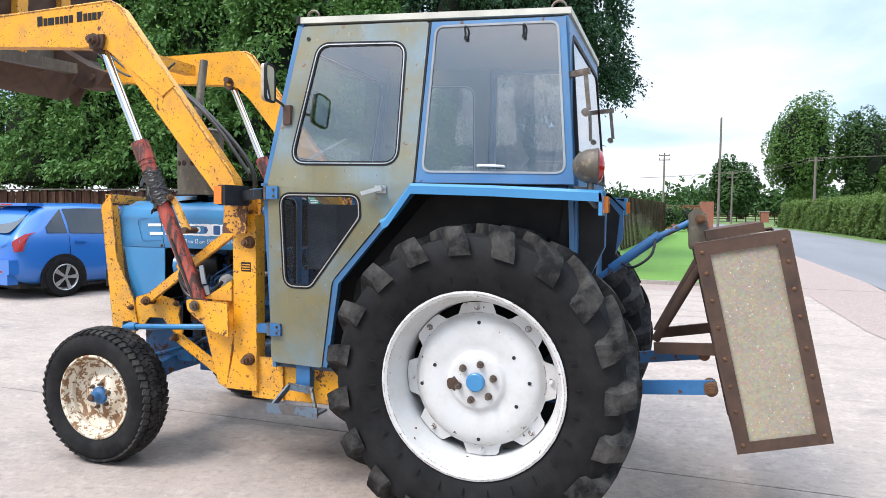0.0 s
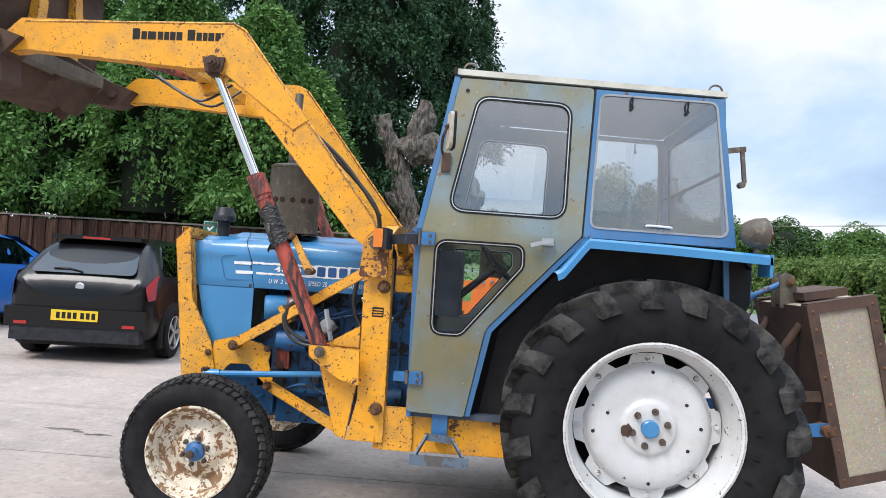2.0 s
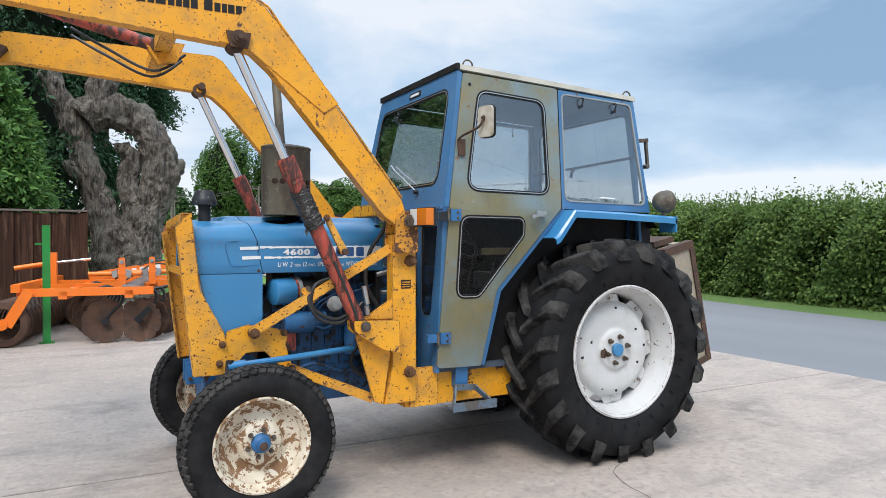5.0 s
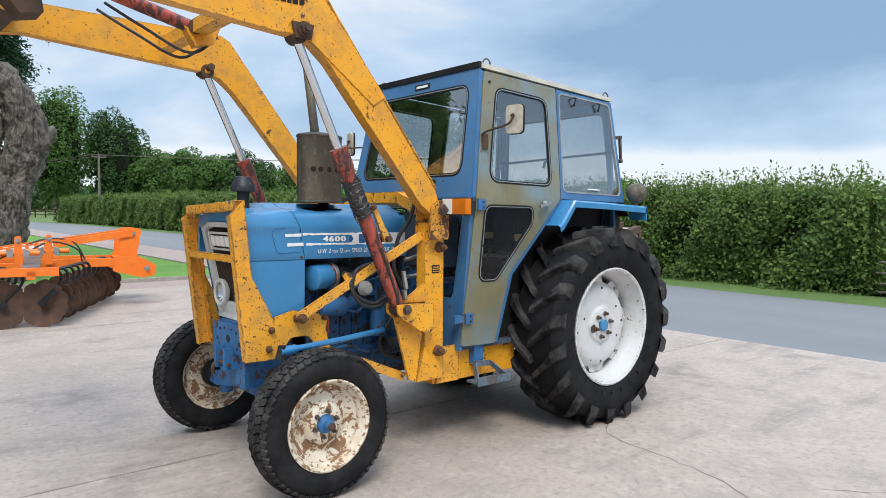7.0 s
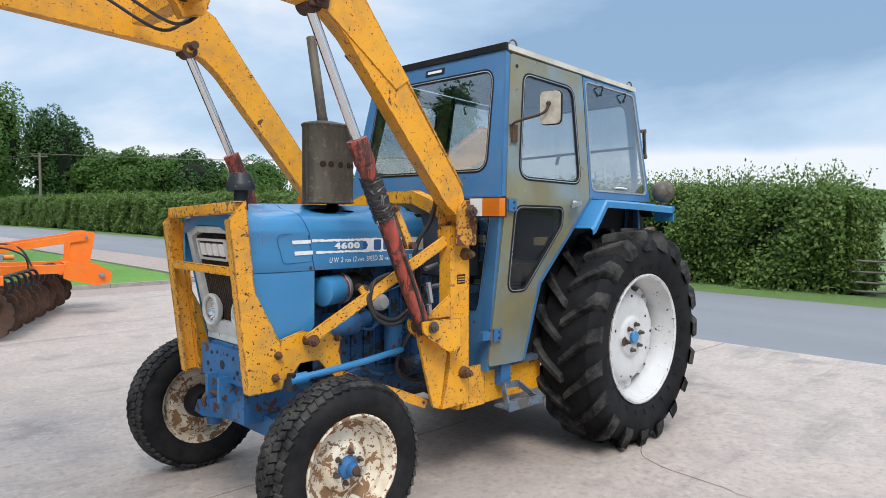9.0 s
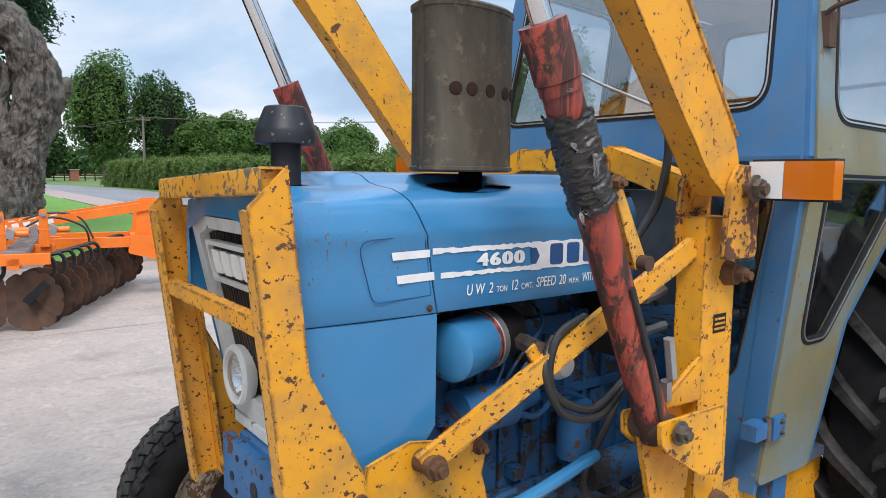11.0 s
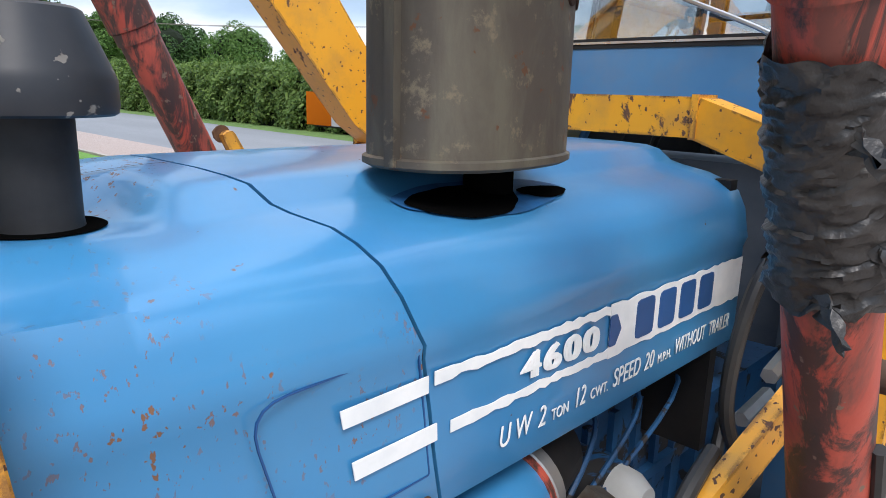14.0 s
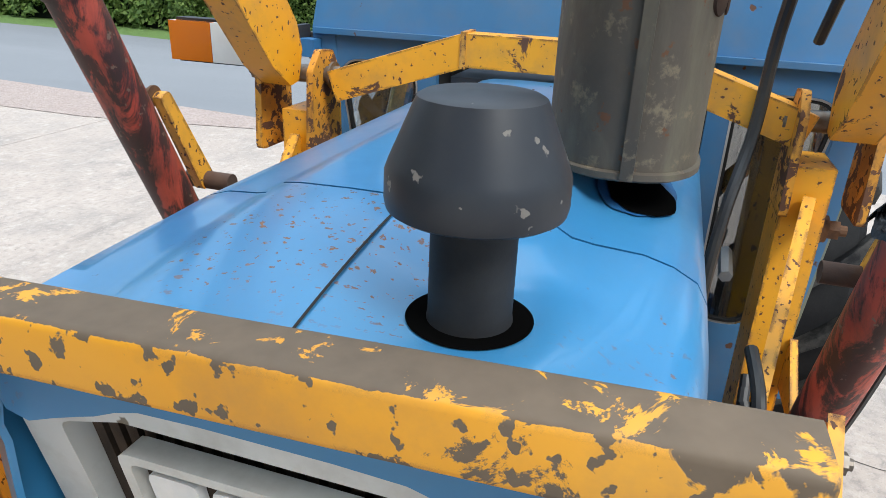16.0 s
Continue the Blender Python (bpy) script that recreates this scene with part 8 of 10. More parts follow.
for s in SIDES:
    side = lambda p, s=s: Vector((p.x, s * (yc(p.z) + p.y), p.z))
    door = part("cab_door", bevel_all(holed_plate(DOOR, [DOOR_WIN, LOW_WIN], -0.006, 0.018, "xz", side), 0.002, 1, 60), CAB_GREEN, cab, "olive green cab door, faded and blotched")
    window(door, "door_window", DOOR_WIN, "xz", side, 0.012, label="rounded upper door window")
    window(door, "lower_window", LOW_WIN, "xz", side, 0.012, label="tapered lower door window", pane=LOW_GLASS)
    q = part("quarter_frame", bevel_all(holed_plate(QUARTER, [QUARTER_WIN], -0.012, 0.012, "xz", side), 0.003, 1, 60), BLUE_CAB, cab, "blue rear side frame")
    window(q, "quarter_window", QUARTER_WIN, "xz", side, 0.008, 0.011, False, over=0.003, rim=PANE_EDGE, label="large rear side window")
    # pillars round the door
    bm = prism(B(), [(-1.168, 1.56), (-1.140, 1.56), (-0.998, 2.352), (-1.028, 2.362)], -0.035, 0.012, "xz", side)
    part("front_pillar", bevel_all(bm, 0.004), BLUE_CAB, cab)
    bm = prism(B(), [(-1.1745, 0.60), (-1.155, 0.60), (-1.131, 1.56), (-1.1745, 1.56)], -0.055, 0.0085, "xz", side)
    part("front_post", bevel_all(bm, 0.002), BLUE_CAB, cab)
    bm = prism(B(), [(-0.350, 1.56), (-0.345, 1.56), (-0.306, 2.322), (-0.314, 2.322)], -0.03, 0.016, "xz", side)
    part("door_pillar", bm, BLACK_SHEET, cab)
    # blue strip behind the door
    edge = [(-0.876, 0.625), (-0.792, 1.076), (-0.348, 1.560)]
    edge2 = [(-0.318, 1.560), (-0.764, 1.064), (-0.850, 0.625)]
    part("door_frame", bevel_all(prism(B(), edge + edge2, -0.02, 0.012, "xz", side), 0.002), BLUE_CAB, cab, "blue strip behind the door")
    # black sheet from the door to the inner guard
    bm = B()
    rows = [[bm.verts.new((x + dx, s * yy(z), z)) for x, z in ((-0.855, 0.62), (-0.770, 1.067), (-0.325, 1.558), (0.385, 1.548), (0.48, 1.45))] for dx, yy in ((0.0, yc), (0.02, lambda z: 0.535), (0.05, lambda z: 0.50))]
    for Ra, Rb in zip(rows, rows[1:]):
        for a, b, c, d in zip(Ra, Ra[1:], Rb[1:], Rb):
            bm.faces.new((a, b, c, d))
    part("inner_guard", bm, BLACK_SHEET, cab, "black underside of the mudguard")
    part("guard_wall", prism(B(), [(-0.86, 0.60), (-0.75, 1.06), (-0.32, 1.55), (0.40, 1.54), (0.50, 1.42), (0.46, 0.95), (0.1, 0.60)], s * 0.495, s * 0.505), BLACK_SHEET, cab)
    # mudguard with a folded lip
    bm = B()
    sec = [(-0.480, 1.385), (-0.452, 1.40), (-0.325, 1.555), (0.05, 1.545), (0.522, 1.524)]
    rows = []
    for k, (x, z) in enumerate(sec):
        w = 0.775 if k > 1 else 0.770
        rows.append([bm.verts.new((x, s * 0.645, z)), bm.verts.new((x, s * w, z)), bm.verts.new((x + (0.0 if k > 1 else 0.01), s * (w + 0.012), z - 0.012)), bm.verts.new((x + (0.004 if k > 1 else 0.018), s * (w + 0.012), z - (0.048 if k > 1 else 0.042)))])
    for Ra, Rb in zip(rows, rows[1:]):
        for a, b, c, d in zip(Ra, Ra[1:], Rb[1:], Rb):
            bm.faces.new((a, b, c, d))
    bmesh.ops.recalc_face_normals(bm, faces=bm.faces)
    bmesh.ops.solidify(bm, geom=bm.faces[:], thickness=0.006)
    mud = part("mudguard", bm, BLUE, cab, "blue mudguard with a folded edge")
    part("mudguard_end", bbox(0.512, 0.526, min(s * 0.64, s * 0.787), max(s * 0.64, s * 0.787), 1.420, 1.526, 0.004), BLUE, cab)
    bm = prism(B(), [(0.35, 1.55), (0.52, 1.50), (0.52, 1.28), (0.40, 1.02), (0.28, 1.02)], s * 0.515, s * 0.545)
    part("rear_leg", bevel_all(bm, 0.004), BLUE_CAB, cab, "blue rear leg of the cab")
    # thin added plate that turns the blue leg's outer face black
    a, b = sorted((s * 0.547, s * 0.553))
    part("leg_sheet", prism(B(), [(0.345, 1.555), (0.515, 1.505), (0.515, 1.278), (0.398, 1.015), (0.275, 1.015)], a, b), BLACK_SHEET, cab, "outer face of the blue leg made black by a thin plate")
    part("tail_lamp", bbox(0.522, 0.545, min(s * 0.66, s * 0.72), max(s * 0.66, s * 0.72), 1.43, 1.50, 0.006), AMBER, cab, "amber tail lamp")
    # hinges, handle, roof rings
    for x, z in ((-1.118, 1.512), (-1.146, 0.806)):
        h = part("hinge", bbox(x - 0.02, x + 0.045, min(s * (yc(z) + 0.018), s * (yc(z) + 0.032)), max(s * (yc(z) + 0.018), s * (yc(z) + 0.032)), z - 0.032, z + 0.032, 0.004), BLUE_OLD, door, "blue and bare steel hinge")
        sub("hinge_pin", cyl(B(), (x - 0.032, s * (yc(z) + 0.02), z - 0.034), (x - 0.032, s * (yc(z) + 0.02), z + 0.034), 0.011, seg=12), STEEL, h)
        sub("hinge_arm", bbox(x - 0.10, x - 0.02, min(s * (yc(z) - 0.02), s * (yc(z) + 0.025)), max(s * (yc(z) - 0.02), s * (yc(z) + 0.025)), z - 0.022, z + 0.022, 0.004), BLUE_OLD, h)
        for dz in (-0.016, 0.016):
            sub("screw", bolt(B(), (x + 0.022, s * (yc(z) + 0.032), z + dz), (0, s, 0), 0.006, 0.006), STEEL, h)
    y = yc(1.525) + 0.018
    bm = B()
    cyl(bm, (-0.505, s * y, 1.532), (-0.505, s * (y + 0.03), 1.532), 0.013, seg=14)
    bar(bm, (-0.495, s * (y + 0.03), 1.536), (-0.600, s * (y + 0.032), 1.508), 0.014, 0.020)
    part("door_handle", bevel_all(bm, 0.003), ALU, door, "silver lever handle")
    part("handle_plate", bbox(-0.545, -0.485, min(s * y, s * (y + 0.004)), max(s * y, s * (y + 0.004)), 1.512, 1.548, 0.001), ALU, door)
    part("rivet", cyl(B(), (-0.957, s * (yc(2.28) + 0.018), 2.285), (-0.957, s * (yc(2.28) + 0.022), 2.285), 0.010, seg=12), BLACK, door)
    for x, z in ((-0.950, 2.405), (0.293, 2.345)):
        a = [(x + 0.032 * math.cos(t), s * 0.553, z + 0.030 * math.sin(t)) for t in [math.pi * k / 8 for k in range(9)]]
        part("roof_ring", tube(B(), [(x + 0.032, s * 0.553, z - 0.03)] + a + [(x - 0.032, s * 0.553, z - 0.03)], 0.0055, 7, 2), STEEL, cab, "small steel lifting ring")
    for x in (-0.128, 0.146):
        z = 2.30 - (x + 0.35) * 0.04
        bm = tube(B(), [(x, s * (yc(z) + 0.02), z - 0.01), (x, s * (yc(z) + 0.045), z - 0.015), (x, s * (yc(z) + 0.03), z - 0.055)], 0.005, 7, 4)
        cyl(bm, (x, s * (yc(z) + 0.026), z - 0.06), (x, s * (yc(z) + 0.034), z - 0.06), 0.010, seg=10)
        part("window_catch", bm, BLACK, cab)
    for x in (-0.12, 0.02):
        bm = tube(B(), [(x - 0.06, s * (yc(1.64) + 0.012), 1.634), (x - 0.05, s * (yc(1.64) + 0.03), 1.638), (x + 0.05, s * (yc(1.64) + 0.03), 1.634), (x + 0.06, s * (yc(1.64) + 0.012), 1.630)], 0.006, 7, 4)
    part("window_latch", bm, WHITE_LENS, cab)

# Front and back of the cab
front = lambda p: Vector((xf(p.z) + p.x, p.y * yc(p.z) / 0.70, p.z))
FRONT = [(-0.70, 1.555), (-0.70, 2.372), (0.70, 2.372), (0.70, 1.555)]
SCREEN = rounded([(-0.585, 1.700), (-0.610, 2.268), (0.610, 2.268), (0.585, 1.700)], 0.09, 7)
fp = part("front_frame", bevel_all(holed_plate(FRONT, [SCREEN], -0.004, 0.020, "yz", front), 0.003, 1, 60), BLUE_CAB, cab, "blue windscreen frame")
window(fp, "windscreen", SCREEN, "yz", front, 0.002, trim=True, label="wide windscreen in a rubber seal")
sub("ledge", bbox(-1.19, -1.15, -0.66, 0.66, 1.548, 1.562, 0.004), BLUE_CAB, fp)
sub("maker_plate", prism(B(), [(-0.12, 2.302), (-0.12, 2.338), (0.08, 2.338), (0.08, 2.302)], -0.0085, -0.0055, "yz", front), DECAL_BLACK, fp, "black plate with plain white bars")
sub("maker_bar", prism(B(), [(-0.095, 2.312), (-0.095, 2.328), (0.055, 2.328), (0.055, 2.312)], -0.0105, -0.0088, "yz", front), WHITE, fp)
for s in SIDES:
    outer = [(s * 0.325, 0.60), (s * 0.325, 1.552), (s * yc(1.552), 1.552), (s * yc(0.60), 0.60)]
    hole = rounded([(s * 0.375, 0.92), (s * 0.375, 1.49), (s * 0.600, 1.49), (s * 0.505, 0.92)], 0.06, 6)
    ob = part("footwell_panel", bevel_all(holed_plate(outer, [hole], -1.172, -1.150, "yz"), 0.002, 1, 60), BLUE_CAB, cab, "blue front panel beside the bonnet")
    window(ob, "footwell_window", hole, "yz", None, -1.161, label="small front window beside the bonnet")
back = lambda p: Vector((xr(p.z) + p.x, p.y * yc(p.z) / 0.70, p.z))
BACK = [(-0.70, 1.05), (-0.70, 2.305), (0.70, 2.305), (0.70, 1.05)]
BACK_WIN = rounded([(-0.60, 1.60), (-0.61, 2.235), (0.61, 2.235), (0.60, 1.60)], 0.07, 6)
bp = part("back_frame", bevel_all(holed_plate(BACK, [BACK_WIN], -0.010, 0.012, "yz", back), 0.003, 1, 60), BLUE_CAB, cab, "blue rear frame")
window(bp, "rear_window", BACK_WIN, "yz", back, 0.008, trim=False)
sub("window_bar", cyl(B(), (xr(1.9) - 0.02, -0.58, 1.93), (xr(1.9) - 0.02, 0.58, 1.90), 0.010, seg=10), BLACK, bp)
sub("bar_handle", tube(B(), [(xr(1.9) - 0.02, 0.05, 1.92), (xr(1.9) - 0.05, 0.05, 1.88), (xr(1.9) - 0.05, 0.06, 1.84)], 0.012, 8, 4), BLACK, bp)
# roof
bm = prism(B(), [(-1.022, 2.372), (0.350, 2.312), (0.350, 2.340), (-1.014, 2.402)], -0.572, 0.572)
roof = part("roof", bevel_all(bm, 0.006, 2), ROOF_WHITE, cab, "flat weathered off-white cab roof")
sub("roof_gutter", bbox(-1.036, -1.016, -0.577, 0.577, 2.370, 2.406, 0.003), BLACK_SHEET, roof)
part("headlining", prism(B(), [(-0.99, 2.356), (0.30, 2.298), (0.30, 2.306), (-0.99, 2.366)], -0.54, 0.54), INTERIOR, cab)
# inside: floor, seat, wheel, dash
part("cab_floor", bbox(-1.15, 0.30, -0.56, 0.56, 0.60, 0.63, 0.004), INTERIOR, cab)
part("back_wall", bbox(0.20, 0.30, -0.50, 0.50, 0.62, 1.50, 0.01), INTERIOR, cab)
seat = part("seat", bbox(-0.45, -0.05, -0.23, 0.23, 1.02, 1.14, 0.03, segments=3), BLACK, cab, "worn black driver's seat")
sub("backrest", bbox(-0.10, -0.02, -0.22, 0.22, 1.16, 1.58, 0.03, segments=3), BLACK, seat)
sub("seat_post", bbox(-0.40, -0.12, -0.12, 0.12, 0.62, 1.03, 0.01), INTERIOR, seat)
for s in SIDES:
    sub("armrest", bbox(-0.34, -0.06, s * 0.27 - 0.03, s * 0.27 + 0.03, 1.26, 1.31, 0.012), SEAT, seat, "brown padded armrest")
wheel_c, wheel_n = Vector((-0.74, 0.0, 1.40)), Vector((0.75, 0, 0.66)).normalized()
a, b, _ = basis(wheel_n)
ring = [wheel_c + (a * math.cos(t) + b * math.sin(t)) * 0.20 for t in [2 * math.pi * k / 36 for k in range(37)]]
sw = part("steering_wheel", tube(B(), ring, 0.012, 8, 1, smooth=False), BLACK, cab, "thin black steering wheel")
bm = B()
for k in range(3):
    t = 2 * math.pi * k / 3 + 0.5
    cyl(bm, wheel_c - wheel_n * 0.03, wheel_c + (a * math.cos(t) + b * math.sin(t)) * 0.2, 0.008, seg=8)
cyl(bm, wheel_c - wheel_n * 0.55, wheel_c, 0.022, seg=14)
sub("steering_column", bm, BLACK, sw)
part("dashboard", bbox(-1.13, -0.95, -0.30, 0.30, 1.10, 1.46, 0.03, segments=2), INTERIOR, cab, "dark dashboard")
for x, y in ((-0.62, 0.14), (-0.55, -0.18), (-0.40, 0.34)):
    part("lever", tube(B(), [(x, y, 0.63), (x - 0.03, y, 1.0), (x + 0.02, y, 1.22)], 0.008, 8, 4), BLACK, cab)
for k, y in enumerate((-0.36, 0.36)):
    part("pedal", bbox(-1.06, -1.0, y - 0.05, y + 0.05, 0.74, 0.80, 0.006), STEEL, cab)
# wiper, plough lamp bracket
wp = part("wiper", tube(B(), [(-1.165, -0.30, 1.665), (-1.175, -0.20, 1.72), (-1.15, 0.05, 1.82), (-1.13, 0.16, 1.87)], 0.005, 7, 4), ALU, cab, "thin windscreen wiper")
sub("wiper_pivot", lathe(B(), [(0.0, 0.0), (0.014, 0.0), (0.014, -0.018), (0.009, -0.026), (0.0, -0.027)], (-1.160, -0.30, 1.665), (1, 0, 0), 18), BLACK, wp, "black wiper pivot")
for s in SIDES:
    z = 2.04
    bm = B()
    bar(bm, (xr(z), s * 0.58, z), (xr(z) + 0.09, s * 0.60, z + 0.01), 0.02, 0.025)
    bar(bm, (xr(z) + 0.07, s * 0.60, z + 0.02), (xr(z) + 0.09, s * 0.60, z - 0.16), 0.018, 0.018)
    cyl(bm, (xr(z) + 0.075, s * 0.58, z - 0.17), (xr(z) + 0.075, s * 0.62, z - 0.17), 0.016, seg=12)
    part("window_stay", bevel_all(bm, 0.003), STEEL, cab)


def mirror(s, place, foot, tilt):
    place, foot = Vector(place), Vector(foot)
    br = part("mirror", tube(B(), [foot, foot + Vector((-0.02, s * 0.03, 0.04)), place + Vector((-0.045, -s * 0.02, -0.03)), place + Vector((-0.025, 0, 0.02))], 0.007, 8, 6), RUSTY, cab, "pale-backed wing mirror on a rusty rod")
    m = Matrix.Translation(place) @ Matrix.Rotation(radians(tilt), 4, "Z")
    loop = rounded([(-0.056, -0.085), (-0.056, 0.085), (0.056, 0.085), (0.056, -0.085)], 0.028, 5)
    sh = lambda p: m @ p
    bm = prism(B(), loop, -0.020, 0.004, "yz", sh)
    sub("mirror_shell", bevel_all(bm, 0.005, 2), MIRROR_BACK, br, "off-white mirror back")
    sub("mirror_rim", ring_plate(B(), offset_poly(loop, -0.004), offset_poly(loop, 0.006), -0.004, 0.009, "yz", sh), RUBBER_SEAL, br)
    sub("mirror_glass", prism(B(), offset_poly(loop, 0.006), 0.004, 0.0065, "yz", sh), MIRROR, br)
    sub("mirror_bolt", bolt(B(), place + Vector((-0.022, 0, 0.02)), (-1, 0, 0), 0.010, 0.012), RUSTY, br)
    sub("mirror_bracket", bbox(foot.x - 0.02, foot.x + 0.022, foot.y - 0.02, foot.y + 0.02, foot.z - 0.06, foot.z + 0.035, 0.004), RUSTY, br)


mirror(-1, (-1.005, -0.864, 2.02), (-1.045, -0.635, 1.915), 12)
mirror(1, (-1.045, 0.86, 1.99), (-1.045, 0.635, 1.91), -12)


def indicator(s, x, y0, ym, y1, z0, z1):
    box_ = part("indicator_lamp", bbox(x, x + 0.040, min(s * y0, s * y1), max(s * y0, s * y1), z0 - 0.006, z1 + 0.006, 0.006), BLACK, cab, "front lamp with white and amber lenses")
    sub("white_lens", bbox(x - 0.022, x + 0.002, min(s * (y0 + 0.003), s * (ym - 0.001)), max(s * (y0 + 0.003), s * (ym - 0.001)), z0, z1, 0.007, segments=2), WHITE_LENS, box_, "white lens")
    sub("amber_lens", bbox(x - 0.022, x + 0.022, min(s * (ym + 0.001), s * (y1 + 0.006)), max(s * (ym + 0.001), s * (y1 + 0.006)), z0, z1, 0.007, segments=2), AMBER, box_, "amber lens")
    sub("lamp_arm", bevel_all(bar(B(), (x + 0.035, s * (y0 + 0.05), (z0 + z1) / 2), (-1.16, s * 0.69, (z0 + z1) / 2 + 0.01), 0.02, 0.05), 0.003), BLACK, box_)


indicator(-1, -1.335, 0.612, 0.702, 0.812, 1.452, 1.542)
indicator(1, -1.395, 0.700, 0.805, 0.915, 1.487, 1.577)

# round work lamp on the mudguard
for s in (-1,):
    c = Vector((0.470, s * 0.722, 1.626))
    lamp = part("work_lamp", lathe(B(), [(0.0, -0.078), (0.03, -0.072), (0.056, -0.052), (0.071, -0.018), (0.075, 0.014), (0.078, 0.028), (0.070, 0.034)], c, (1, -0.1 * s, 0), 32), MUFFLER, cab, "round grey work lamp with a red lens")
    sub("lens", lathe(B(), [(0.072, 0.030), (0.062, 0.044), (0.034, 0.054), (0.0, 0.057)], c, (1, -0.1 * s, 0), 28), RED_LENS, lamp, "red lens")
    sub("lamp_foot", cyl(B(), c - Vector((0, 0, 0.115)), c - Vector((0, 0, 0.055)), 0.014, seg=12), STEEL, lamp)

# step
for s in SIDES:
    st = part("cab_step", bbox(-1.13, -0.84, min(s * 0.60, s * 0.70), max(s * 0.60, s * 0.70), 0.405, 0.418, 0.003), STEP_PAINT, tractor, "worn grey-blue stirrup step")
    bm = B()
    bar(bm, (-1.12, s * 0.69, 0.41), (-1.06, s * 0.60, 0.515), 0.035, 0.010, (1, 0, 0))
    bar(bm, (-0.85, s * 0.69, 0.41), (-0.93, s * 0.60, 0.505), 0.035, 0.010, (1, 0, 0))
    bar(bm, (-1.07, s * 0.60, 0.512), (-0.92, s * 0.60, 0.500), 0.012, 0.035)
    box(bm, -1.13, -0.84, min(s * 0.698, s * 0.706), max(s * 0.698, s * 0.706), 0.395, 0.445)
    sub("step_strap", bm, STEP_PAINT, st)
    part("step_bracket", bbox(-1.04, -0.96, min(s * 0.52, s * 0.57), max(s * 0.52, s * 0.57), 0.50, 0.63, 0.01), BLUE_OLD, tractor)

# Linkage at the back and the ballast block on it
links = new("rear_linkage")
links.parent = tractor
tagged(links, label="worn blue and brown three-point linkage")
for s in SIDES:
    part("lower_link", bevel_all(bar(B(), (0.20, s * 0.30, 0.56), (1.00, s * 0.40, 0.655), 0.018, 0.065), 0.003), BLUE_OLD, links, "flat blue lower link worn to brown")
    part("link_ball", bolt(cyl(B(), (0.985, s * 0.33, 0.653), (0.985, s * 0.45, 0.653), 0.030, seg=16), (0.985, s * 0.45, 0.653), (0, s, 0), 0.018, 0.02), RUSTY_BOLT, links)
    part("lift_rod", cyl(B(), (0.36, s * 0.30, 1.02), (0.60, s * 0.345, 0.62), 0.017, seg=12), BLUE_OLD, links)
    part("lift_arm", bevel_all(bar(B(), (0.10, s * 0.25, 1.05), (0.38, s * 0.30, 1.03), 0.03, 0.06), 0.004), BLUE_OLD, links)
bm = cyl(B(), (0.36, 0.0, 1.03), (0.60, 0.0, 1.215), 0.016, seg=12)
cyl(bm, (0.50, 0.0, 1.138), (0.74, 0.0, 1.322), 0.026, seg=16)
cyl(bm, (0.72, 0.0, 1.307), (0.893, 0.0, 1.395), 0.016, seg=12)
part("top_link", bm, BLUE_OLD, links, "blue screw top link")
part("link_grip", tube(B(), [(0.56, -0.03, 1.17), (0.62, -0.09, 1.16), (0.70, -0.09, 1.22), (0.72, -0.03, 1.30)], 0.007, 8, 5), BLACK, links)


